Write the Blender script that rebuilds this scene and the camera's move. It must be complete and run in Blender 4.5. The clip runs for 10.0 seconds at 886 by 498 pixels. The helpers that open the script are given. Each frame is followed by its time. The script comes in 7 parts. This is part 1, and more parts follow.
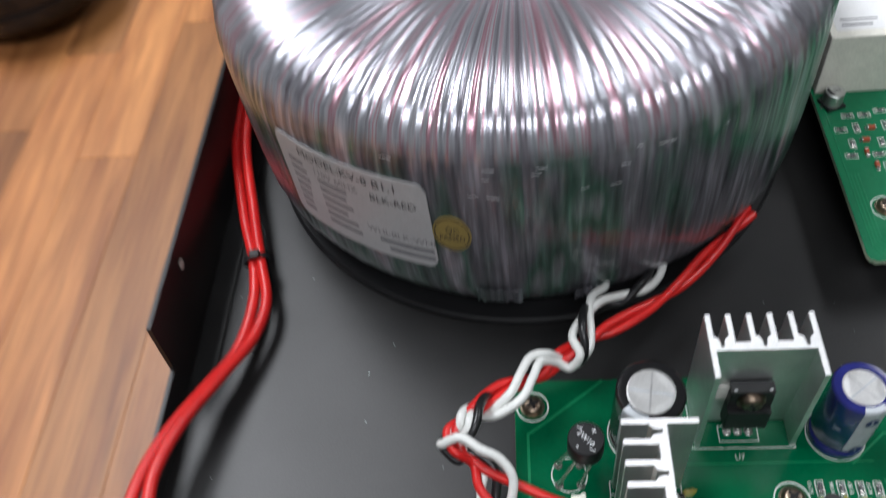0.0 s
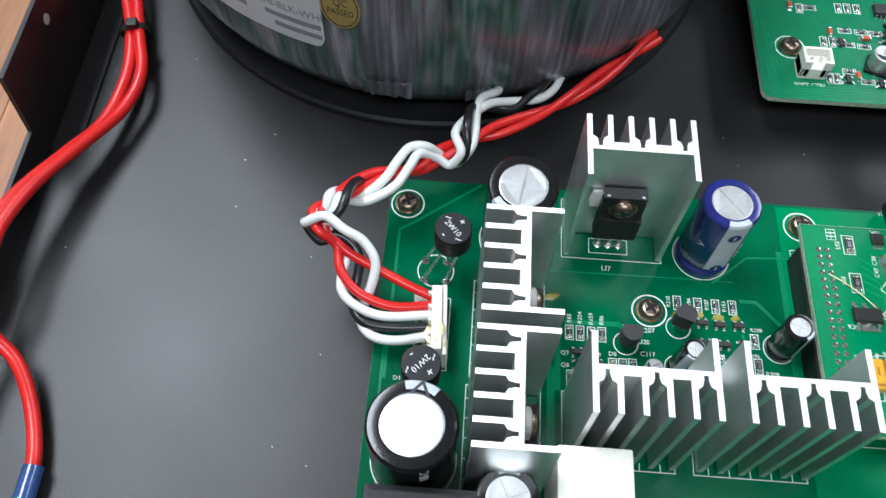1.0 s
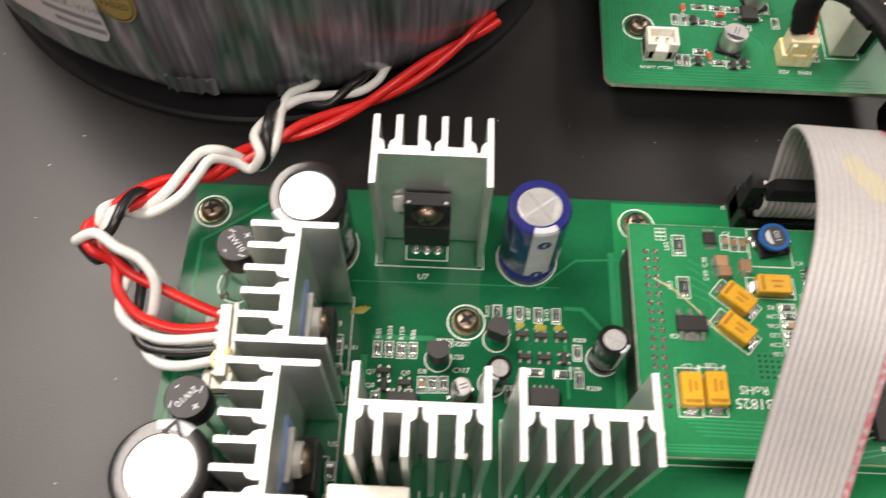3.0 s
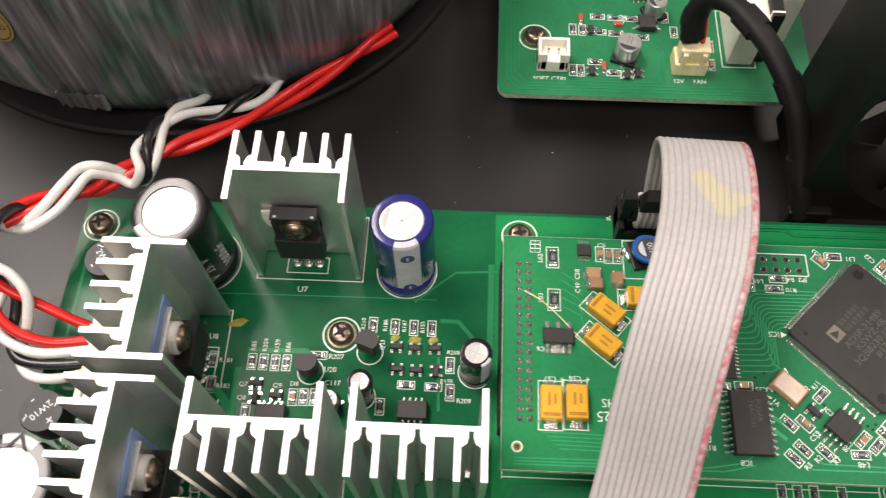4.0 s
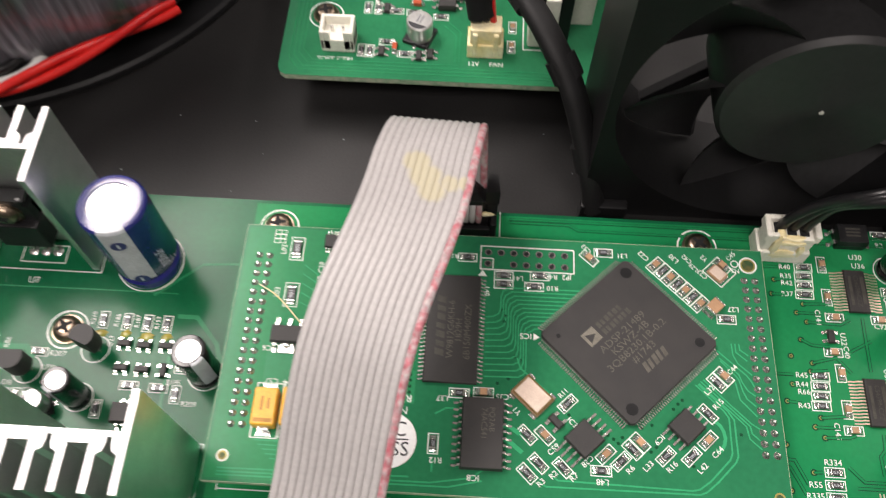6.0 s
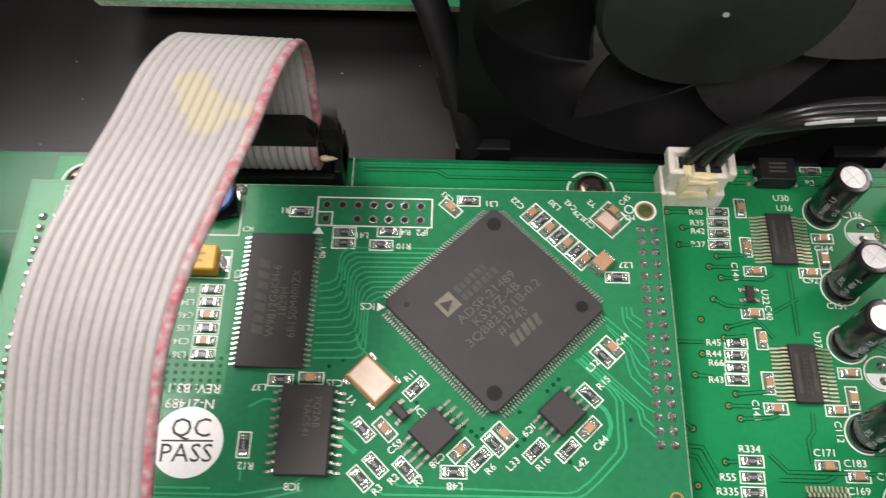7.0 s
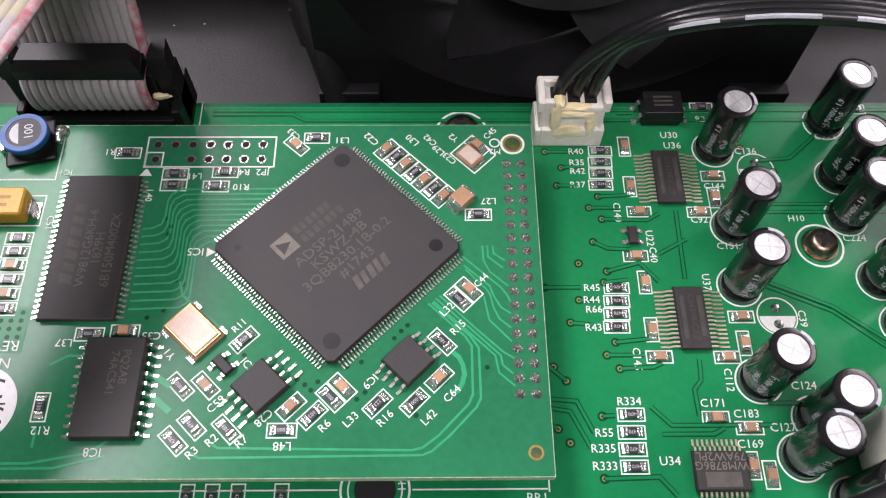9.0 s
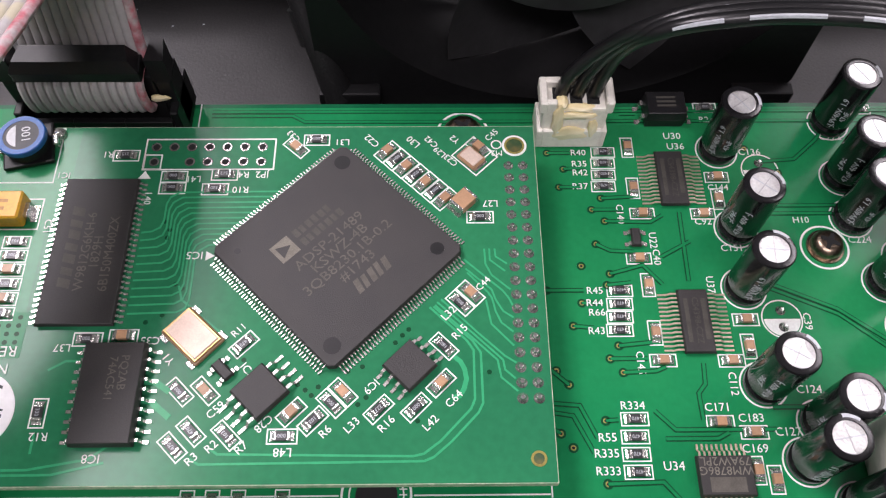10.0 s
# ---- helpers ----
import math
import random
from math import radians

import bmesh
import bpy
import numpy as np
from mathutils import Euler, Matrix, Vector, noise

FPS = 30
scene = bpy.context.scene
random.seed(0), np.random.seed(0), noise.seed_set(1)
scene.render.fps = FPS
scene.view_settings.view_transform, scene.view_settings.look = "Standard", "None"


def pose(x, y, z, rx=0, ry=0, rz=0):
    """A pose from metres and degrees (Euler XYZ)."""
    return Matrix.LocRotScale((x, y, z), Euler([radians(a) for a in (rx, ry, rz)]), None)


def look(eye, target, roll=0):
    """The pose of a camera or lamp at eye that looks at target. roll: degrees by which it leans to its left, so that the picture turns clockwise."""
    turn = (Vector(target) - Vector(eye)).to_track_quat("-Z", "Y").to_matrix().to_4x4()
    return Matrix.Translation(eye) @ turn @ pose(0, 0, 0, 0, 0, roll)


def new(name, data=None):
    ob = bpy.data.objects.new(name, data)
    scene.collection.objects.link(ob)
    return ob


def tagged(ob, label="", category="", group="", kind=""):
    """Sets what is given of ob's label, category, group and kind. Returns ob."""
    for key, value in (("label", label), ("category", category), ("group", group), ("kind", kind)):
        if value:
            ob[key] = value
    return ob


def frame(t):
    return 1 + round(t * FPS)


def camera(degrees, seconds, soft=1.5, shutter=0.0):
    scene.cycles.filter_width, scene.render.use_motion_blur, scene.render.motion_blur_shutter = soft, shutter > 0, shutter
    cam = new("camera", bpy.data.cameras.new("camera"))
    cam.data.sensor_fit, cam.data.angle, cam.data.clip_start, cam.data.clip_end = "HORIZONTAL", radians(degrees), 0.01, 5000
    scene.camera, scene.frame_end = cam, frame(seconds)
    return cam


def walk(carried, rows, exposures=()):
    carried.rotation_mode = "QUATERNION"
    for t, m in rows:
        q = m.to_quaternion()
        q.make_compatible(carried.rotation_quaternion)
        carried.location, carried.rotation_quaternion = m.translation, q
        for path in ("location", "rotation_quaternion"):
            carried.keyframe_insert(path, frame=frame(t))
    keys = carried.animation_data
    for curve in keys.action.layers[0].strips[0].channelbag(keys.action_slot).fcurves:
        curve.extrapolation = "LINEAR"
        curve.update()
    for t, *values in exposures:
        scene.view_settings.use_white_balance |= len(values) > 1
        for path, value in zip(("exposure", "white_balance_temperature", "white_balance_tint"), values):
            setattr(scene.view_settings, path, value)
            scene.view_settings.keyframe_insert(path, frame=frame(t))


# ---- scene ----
cam = camera(56.35, 10.0, soft=1.2, shutter=0.5)
PATH = [
    (0, (0.01623, -0.01079, 0.20757), (-0.0906, 0.5911, -0.5839), -10.46),
    (0.2, (0.00441, -0.00993, 0.19686), (-0.0382, 0.5640, -0.6209), -4.25),
    (0.5, (0.01826, -0.02429, 0.19036), (-0.0163, 0.5036, -0.6583), -0.61),
    (1, (0.02738, -0.02403, 0.18802), (0.0124, 0.4592, -0.6874), 2.45),
    (1.5, (0.03254, -0.01798, 0.18357), (0.0359, 0.4490, -0.7007), 3.99),
    (2, (0.04053, -0.01540, 0.17671), (0.0506, 0.4444, -0.7112), 4.57),
    (2.5, (0.05314, -0.01076, 0.17785), (0.0642, 0.4447, -0.7123), 4.24),
    (3, (0.06782, -0.00583, 0.18006), (0.0717, 0.4414, -0.7143), 2.84),
    (3.2, (0.07735, -0.00282, 0.18328), (0.0737, 0.4387, -0.7140), 1.76),
    (4.3, (0.10920, -0.00260, 0.18231), (0.0780, 0.4458, -0.7110), -1.17),
    (4.5, (0.11624, -0.00252, 0.18370), (0.0795, 0.4451, -0.7097), -1.30),
    (5, (0.12937, -0.00323, 0.18405), (0.0813, 0.4559, -0.7030), -2.07),
    (5.2, (0.13749, -0.00080, 0.18359), (0.0879, 0.4621, -0.7014), -2.38),
    (6.3, (0.15908, 0.00893, 0.15521), (0.1376, 0.4534, -0.7403), 0.37),
    (6.5, (0.16430, 0.01402, 0.14697), (0.1441, 0.4439, -0.7557), -0.17),
    (7, (0.17934, 0.01592, 0.13732), (0.1663, 0.4441, -0.7663), -0.34),
    (7.5, (0.18207, 0.01344, 0.13281), (0.1785, 0.4525, -0.7656), 0.55),
    (8, (0.18118, 0.01720, 0.12696), (0.1921, 0.4641, -0.7676), 1.72),
    (8.2, (0.18785, 0.01682, 0.12285), (0.2048, 0.4710, -0.7679), 2.26),
    (8.5, (0.19787, 0.01199, 0.11879), (0.2111, 0.4623, -0.7740), 1.78),
    (9, (0.19852, 0.01008, 0.11893), (0.2109, 0.4732, -0.7673), 1.20),
    (9.5, (0.19840, 0.01124, 0.11864), (0.2098, 0.4722, -0.7687), 1.04),
    (10, (0.19847, 0.01124, 0.11829), (0.2097, 0.4719, -0.7692), 0.96),
]
EXPOSURES = [(0.0, -0.45, 5900, 10), (0.5, -0.12, 5600, 2), (1.0, -0.02, 5550, 7), (1.5, 0.0, 6350, 14), (2.5, 0.0, 7050, 17), (5.0, -0.06, 6950, 18), (7.5, 0.0, 6650, 17), (8.2, 0.0, 6600, 17), (8.8, 0.0, 6300, 26), (10.0, -0.02, 6300, 26)]
walk(cam, [(t, look(eye, target, roll)) for t, eye, target, roll in PATH], EXPOSURES)

# ---- light: unseen overhead lamps of an assumed room, table below ----
world = bpy.data.worlds.new("world")
scene.world = world
world.use_nodes = True
world.node_tree.nodes["Background"].inputs[0].default_value = (0.75, 0.78, 0.82, 1)
world.node_tree.nodes["Background"].inputs[1].default_value = 0.15


def overhead_lamp(x, y, z, sx, sy, watts, colour):
    data = bpy.data.lights.new("unseen_lamp", "AREA")
    data.shape, data.size, data.size_y, data.energy, data.color = "RECTANGLE", sx, sy, watts, colour
    ob = new("unseen_lamp", data)
    ob.matrix_basis = pose(x, y, z)
    return ob


overhead_lamp(-0.68, 0.72, 1.72, 0.55, 1.3, 52, (1.0, 0.97, 0.93))
# two more unseen lamps, added as fill from back right and front
overhead_lamp(1.45, 1.1, 1.72, 0.5, 1.3, 24, (1.0, 0.97, 0.93))
overhead_lamp(0.2, -0.95, 1.72, 1.3, 0.4, 30, (1.0, 0.97, 0.93))


# ---- materials ----
def mat(name, colour, rough=0.5, metal=0.0, vary=0.12, grain=1500.0, bump=0.0, blotch=60.0, coat=0.0, second=None, spec=0.5, per_object=0.0, rvary=0.1):
    """A surface with grain and blotches at two scales; second: the colour that the blotches lean to."""
    m = bpy.data.materials.new(name)
    m.use_nodes = True
    nt = m.node_tree
    n, ln = nt.nodes, nt.links
    b = n["Principled BSDF"]
    tc = n.new("ShaderNodeTexCoord")
    fine = n.new("ShaderNodeTexNoise")
    fine.inputs["Scale"].default_value, fine.inputs["Detail"].default_value = grain, 3
    big = n.new("ShaderNodeTexNoise")
    big.inputs["Scale"].default_value, big.inputs["Detail"].default_value = blotch, 4
    for t in (fine, big):
        ln.new(tc.outputs["Object"], t.inputs["Vector"])
    two = second or tuple(c * (1 - vary) for c in colour)
    mix = n.new("ShaderNodeMix")
    mix.data_type = "RGBA"
    mix.inputs[6].default_value, mix.inputs[7].default_value = (*colour, 1), (*two, 1)
    ramp = n.new("ShaderNodeMapRange")
    ramp.inputs[1].default_value, ramp.inputs[2].default_value = 0.35, 0.65
    ln.new(big.outputs["Fac"], ramp.inputs[0])
    ln.new(ramp.outputs[0], mix.inputs[0])
    shade = n.new("ShaderNodeMix")
    shade.data_type, shade.blend_type = "RGBA", "MULTIPLY"
    shade.inputs[0].default_value = 1
    gr = n.new("ShaderNodeMapRange")
    gr.inputs[1].default_value, gr.inputs[2].default_value, gr.inputs[3].default_value, gr.inputs[4].default_value = 0.3, 0.7, 1 - vary, 1 + vary * 0.5
    ln.new(fine.outputs["Fac"], gr.inputs[0])
    ln.new(mix.outputs[2], shade.inputs[6])
    ln.new(gr.outputs[0], shade.inputs[7])
    out = shade.outputs[2]
    if per_object:
        info = n.new("ShaderNodeObjectInfo")
        hue = n.new("ShaderNodeHueSaturation")
        pr = n.new("ShaderNodeMapRange")
        pr.inputs[3].default_value, pr.inputs[4].default_value = 1 - per_object, 1 + per_object
        ln.new(info.outputs["Random"], pr.inputs[0])
        ln.new(pr.outputs[0], hue.inputs["Value"])
        ln.new(out, hue.inputs["Color"])
        out = hue.outputs["Color"]
    ln.new(out, b.inputs["Base Color"])
    rr = n.new("ShaderNodeMapRange")
    rr.inputs[3].default_value, rr.inputs[4].default_value = max(0.02, rough * (1 - rvary)), min(1, rough * (1 + rvary))
    ln.new(big.outputs["Fac"], rr.inputs[0])
    ln.new(rr.outputs[0], b.inputs["Roughness"])
    b.inputs["Metallic"].default_value = metal
    b.inputs["Specular IOR Level"].default_value = spec
    b.inputs["Coat Weight"].default_value = coat
    if bump:
        bn = n.new("ShaderNodeBump")
        bn.inputs["Strength"].default_value, bn.inputs["Distance"].default_value = bump, 0.0002
        ln.new(fine.outputs["Fac"], bn.inputs["Height"])
        ln.new(bn.outputs[0], b.inputs["Normal"])
    return m


M_BLACKSTEEL = mat("black_powder_coat", (0.013, 0.0128, 0.013), 0.38, 0, 0.3, 2200, 0.16, 30, second=(0.02, 0.0195, 0.0195), rvary=0.2, spec=0.35)
M_PCB = mat("green_solder_mask", (0.006, 0.115, 0.045), 0.2, 0, 0.08, 900, 0.03, 45, second=(0.0015, 0.086, 0.034), spec=0.14)
M_POUR = mat("green_mask_over_copper", (0.009, 0.215, 0.072), 0.2, 0.0, 0.07, 900, 0.03, 45, second=(0.003, 0.18, 0.061), spec=0.12)
M_DB = mat("bright_green_solder_mask", (0.021, 0.192, 0.083), 0.2, 0, 0.08, 900, 0.05, 40, second=(0.015, 0.152, 0.068), spec=0.2)
M_TRACE = mat("green_mask_over_trace", (0.012, 0.21, 0.083), 0.3, 0, 0.08, 900, 0, 60, spec=0.2)
M_DPOUR = mat("bright_green_mask_over_copper", (0.018, 0.225, 0.086), 0.2, 0, 0.08, 900, 0.05, 40, second=(0.012, 0.185, 0.072), spec=0.2)
M_FINETRACE = mat("light_green_mask_over_trace", (0.03, 0.33, 0.145), 0.25, 0, 0.08, 900, 0, 60, spec=0.2)
M_GAP = mat("dark_green_gap", (0.002, 0.055, 0.02), 0.35, 0, 0.08, 900, 0, 60, spec=0.14)
M_FR4 = mat("board_edge_fibreglass", (0.5, 0.54, 0.4), 0.75, 0, 0.3, 2500, 0.6, 700, second=(0.25, 0.4, 0.25))
M_SILK = mat("white_silkscreen_ink", (0.78, 0.82, 0.78), 0.6, 0, 0.1, 3000, 0, 300)
M_SOLDER = mat("tinned_solder", (0.8, 0.8, 0.77), 0.2, 0.88, 0.25, 3000, 0.5, 900, rvary=0.5)
M_DULLSOLDER = mat("flux_dulled_solder", (0.62, 0.63, 0.6), 0.2, 0.85, 0.4, 2500, 0.3, 700)
M_LEAD = mat("tin_plated_lead", (0.76, 0.75, 0.71), 0.25, 0.85, 0.15, 3000, 0.05, 900)
M_COPPERLEAD = mat("copper_toned_lead", (0.66, 0.55, 0.42), 0.32, 0.6, 0.15, 3000, 0.05, 900)
M_CHIP = mat("black_moulded_epoxy", (0.02, 0.019, 0.019), 0.55, 0, 0.2, 6000, 0.25, 200, second=(0.027, 0.025, 0.024))
M_CHIPGLOSS = mat("glossy_black_epoxy", (0.012, 0.012, 0.013), 0.38, 0, 0.2, 5000, 0.1, 300, spec=0.3)
M_LASER = mat("laser_marking", (0.2, 0.185, 0.15), 0.7, 0, 0.25, 5000, 0, 600)
M_LASERDIM = mat("faint_laser_marking", (0.105, 0.097, 0.08), 0.7, 0, 0.25, 5000, 0, 600)
M_LASERFAINT = mat("worn_laser_marking", (0.062, 0.058, 0.048), 0.65, 0, 0.25, 5000, 0, 600)
M_CERAMIC = mat("tan_ceramic", (0.42, 0.25, 0.14), 0.4, 0, 0.15, 4000, 0.1, 500, per_object=0.2)
M_RESBODY = mat("black_resistor_glaze", (0.03, 0.03, 0.032), 0.35, 0, 0.2, 4000, 0.05, 400)
M_ALU = mat("extruded_aluminium", (0.84, 0.85, 0.84), 0.39, 1.0, 0.06, 2500, 0.05, 120, second=(0.73, 0.75, 0.74), rvary=0.3)
M_ALUCUT = mat("sawn_aluminium_end", (0.9, 0.9, 0.9), 0.55, 0.85, 0.1, 3500, 0.35, 300)
M_CANTOP = mat("capacitor_aluminium_top", (0.66, 0.66, 0.65), 0.36, 0.9, 0.12, 3000, 0.15, 250)
M_BLACKSLEEVE = mat("black_shrink_sleeve", (0.011, 0.011, 0.012), 0.17, 0, 0.2, 2500, 0.05, 200, spec=0.4)
M_BLUESLEEVE = mat("dark_blue_shrink_sleeve", (0.018, 0.022, 0.16), 0.2, 0, 0.15, 2500, 0.05, 200, coat=0.3)
M_STRIPE = mat("grey_print", (0.5, 0.53, 0.56), 0.4, 0, 0.15, 2500, 0, 300)
M_BLUEPRINT = mat("dark_blue_print", (0.02, 0.03, 0.14), 0.4, 0, 0.15, 2500, 0, 300)
M_WHITEPRINT = mat("white_print", (0.72, 0.74, 0.76), 0.5, 0, 0.15, 2500, 0, 300)
M_NYLON = mat("cream_nylon", (0.84, 0.82, 0.73), 0.42, 0, 0.08, 1500, 0.05, 200)
M_GLUE = mat("yellow_hot_glue", (0.82, 0.68, 0.32), 0.32, 0, 0.12, 900, 0.3, 250, second=(0.86, 0.79, 0.56))
M_TANT = mat("yellow_tantalum_case", (0.78, 0.42, 0.035), 0.4, 0, 0.12, 2500, 0.1, 200, second=(0.72, 0.36, 0.02))
M_TANTMARK = mat("brown_tantalum_print", (0.5, 0.22, 0.02), 0.5, 0, 0.2, 2500, 0, 300)
M_RED = mat("red_pvc_insulation", (0.62, 0.018, 0.014), 0.32, 0, 0.1, 1500, 0.05, 90, second=(0.52, 0.012, 0.012))
M_WHITEPVC = mat("white_pvc_insulation", (0.74, 0.75, 0.72), 0.35, 0, 0.08, 1500, 0.05, 90)
M_BLACKPVC = mat("black_pvc_insulation", (0.013, 0.013, 0.014), 0.3, 0, 0.2, 1500, 0.05, 90)
M_GREYPVC = mat("grey_ribbon_pvc", (0.56, 0.54, 0.535), 0.4, 0, 0.08, 1200, 0.05, 50, second=(0.44, 0.425, 0.42))
M_PINK = mat("red_marked_ribbon_edge", (0.47, 0.12, 0.15), 0.45, 0, 0.3, 900, 0, 700, second=(0.45, 0.39, 0.39))


def stained(m, spots, tint):
    """Lays an uneven stain over a surface round the given spots (x, y, z, radius in metres)."""
    nt = m.node_tree
    n, ln = nt.nodes, nt.links
    b = n["Principled BSDF"]
    base = b.inputs["Base Color"].links[0].from_socket
    tc, ns = n.new("ShaderNodeTexCoord"), n.new("ShaderNodeTexNoise")
    ns.inputs["Scale"].default_value, ns.inputs["Detail"].default_value = 260, 3
    ln.new(tc.outputs["Object"], ns.inputs["Vector"])
    total = None
    for x, y, z, r in spots:
        d = n.new("ShaderNodeVectorMath")
        d.operation = "DISTANCE"
        d.inputs[1].default_value = (x, y, z)
        ln.new(tc.outputs["Object"], d.inputs[0])
        q = n.new("ShaderNodeMapRange")
        q.inputs[1].default_value, q.inputs[2].default_value, q.inputs[3].default_value, q.inputs[4].default_value = r * 0.55, r, 1, 0
        ln.new(d.outputs["Value"], q.inputs[0])
        if total is None:
            total = q.outputs[0]
        else:
            mx = n.new("ShaderNodeMath")
            mx.operation = "MAXIMUM"
            ln.new(total, mx.inputs[0])
            ln.new(q.outputs[0], mx.inputs[1])
            total = mx.outputs[0]
    add = n.new("ShaderNodeMath")
    ln.new(total, add.inputs[0])
    ln.new(ns.outputs["Fac"], add.inputs[1])
    edge = n.new("ShaderNodeMapRange")
    edge.inputs[1].default_value, edge.inputs[2].default_value, edge.inputs[4].default_value = 0.75, 1.4, 0.65
    ln.new(add.outputs[0], edge.inputs[0])
    mix = n.new("ShaderNodeMix")
    mix.data_type = "RGBA"
    mix.inputs[7].default_value = (*tint, 1)
    ln.new(edge.outputs[0], mix.inputs[0])
    ln.new(base, mix.inputs[6])
    ln.new(mix.outputs[2], b.inputs["Base Color"])
    return m


M_RIBBON = stained(mat("grey_ribbon_sheath", (0.44, 0.425, 0.42), 0.42, 0, 0.08, 1200, 0.05, 50, second=(0.39, 0.375, 0.37)), ((0.1452, 0.0801, 0.0502, 0.0032), (0.1466, 0.0771, 0.0508, 0.0038), (0.1480, 0.0741, 0.0512, 0.0032), (0.1508, 0.0758, 0.0508, 0.0024), (0.1535, 0.0761, 0.0504, 0.002)), (0.5, 0.455, 0.28))
M_BLACKPLASTIC = mat("black_moulded_plastic", (0.011, 0.011, 0.012), 0.42, 0, 0.2, 2500, 0.1, 120, spec=0.33)
M_FAN = mat("black_fan_plastic", (0.008, 0.008, 0.0085), 0.5, 0, 0.2, 900, 0.15, 50, spec=0.22)
M_FANBLADE = mat("black_fan_blade", (0.028, 0.028, 0.029), 0.42, 0, 0.2, 700, 0.1, 40, spec=0.5)
M_SCREW = mat("nickel_screw", (0.33, 0.255, 0.19), 0.32, 1.0, 0.3, 2500, 0.2, 500)
M_BRASS = mat("brassy_screw", (0.5, 0.38, 0.2), 0.28, 1.0, 0.3, 2500, 0.2, 500)
M_BLACKTAPE = mat("black_cloth_tape", (0.009, 0.009, 0.0095), 0.6, 0, 0.3, 2500, 0.5, 150, spec=0.3)
# near-black stands in for the shade inside slots, holes and sockets
M_DARK = mat("recess_shade", (0.008, 0.008, 0.008), 0.8, 0, 0.1, 900, 0, 60)
M_XTAL = mat("crystal_lid", (0.6, 0.47, 0.39), 0.5, 0.25, 0.1, 4000, 0.1, 400, second=(0.7, 0.58, 0.48))
M_GOLD = mat("gold_plated_rim", (0.62, 0.42, 0.18), 0.3, 1.0, 0.15, 3000, 0, 400)
M_BLUEPLASTIC = mat("blue_inductor_resin", (0.012, 0.12, 0.42), 0.4, 0, 0.15, 2000, 0.1, 200)
M_FERRITE = mat("grey_ferrite", (0.055, 0.06, 0.065), 0.5, 0, 0.2, 2500, 0.2, 300)
M_BLUEPAD = mat("blue_thermal_pad", (0.2, 0.3, 0.52), 0.6, 0, 0.1, 1500, 0.1, 120)
# pale tone for glints on score lines and regulator corners
M_SCOREGLINT = mat("aluminium_score_glint", (0.55, 0.55, 0.55), 0.35, 0.9, 0.2, 3000, 0, 300)
M_AMBER = mat("amber_dried_glue", (0.42, 0.33, 0.06), 0.25, 0, 0.3, 900, 0.3, 500, second=(0.2, 0.24, 0.04))
M_HOLE = mat("shaded_board_hole", (0.01, 0.07, 0.02), 0.6, 0, 0.3, 900, 0, 500, second=(0.09, 0.08, 0.02))
M_GOLDRIM = mat("tarnished_gold_rim", (0.4, 0.34, 0.09), 0.35, 0.4, 0.3, 2500, 0, 500)
M_BUSH = mat("white_nylon_bushing", (0.68, 0.67, 0.62), 0.45, 0, 0.1, 1500, 0.05, 200)
M_PAPER = mat("silver_white_label", (0.6, 0.61, 0.62), 0.4, 0.15, 0.08, 1500, 0.05, 80)
M_STICKER = mat("white_paper_sticker", (0.84, 0.84, 0.84), 0.55, 0, 0.05, 1500, 0.03, 150)
M_INK = mat("black_print_ink", (0.03, 0.03, 0.035), 0.6, 0, 0.1, 2500, 0, 300)
M_GREYINK = mat("grey_print_ink", (0.22, 0.22, 0.24), 0.6, 0, 0.1, 2500, 0, 300)
M_GOLDPAPER = mat("gold_sticker", (0.5, 0.38, 0.12), 0.35, 0.4, 0.1, 1500, 0.05, 100)
M_REDGLASS = mat("red_glass_diode", (0.5, 0.1, 0.05), 0.2, 0, 0.1, 1500, 0, 100)
M_SHRINKBLUE = mat("blue_violet_crimp_sleeve", (0.04, 0.08, 0.24), 0.12, 0, 0.2, 1500, 0, 150, coat=0.5)
M_CYANFOIL = mat("shiny_cyan_crimp_band", (0.12, 0.45, 0.6), 0.12, 0.7, 0.2, 1500, 0, 150)
M_WALLPAINT = mat("pale_wall_paint", (0.36, 0.36, 0.35), 0.85, 0, 0.05, 200, 0.05, 2)


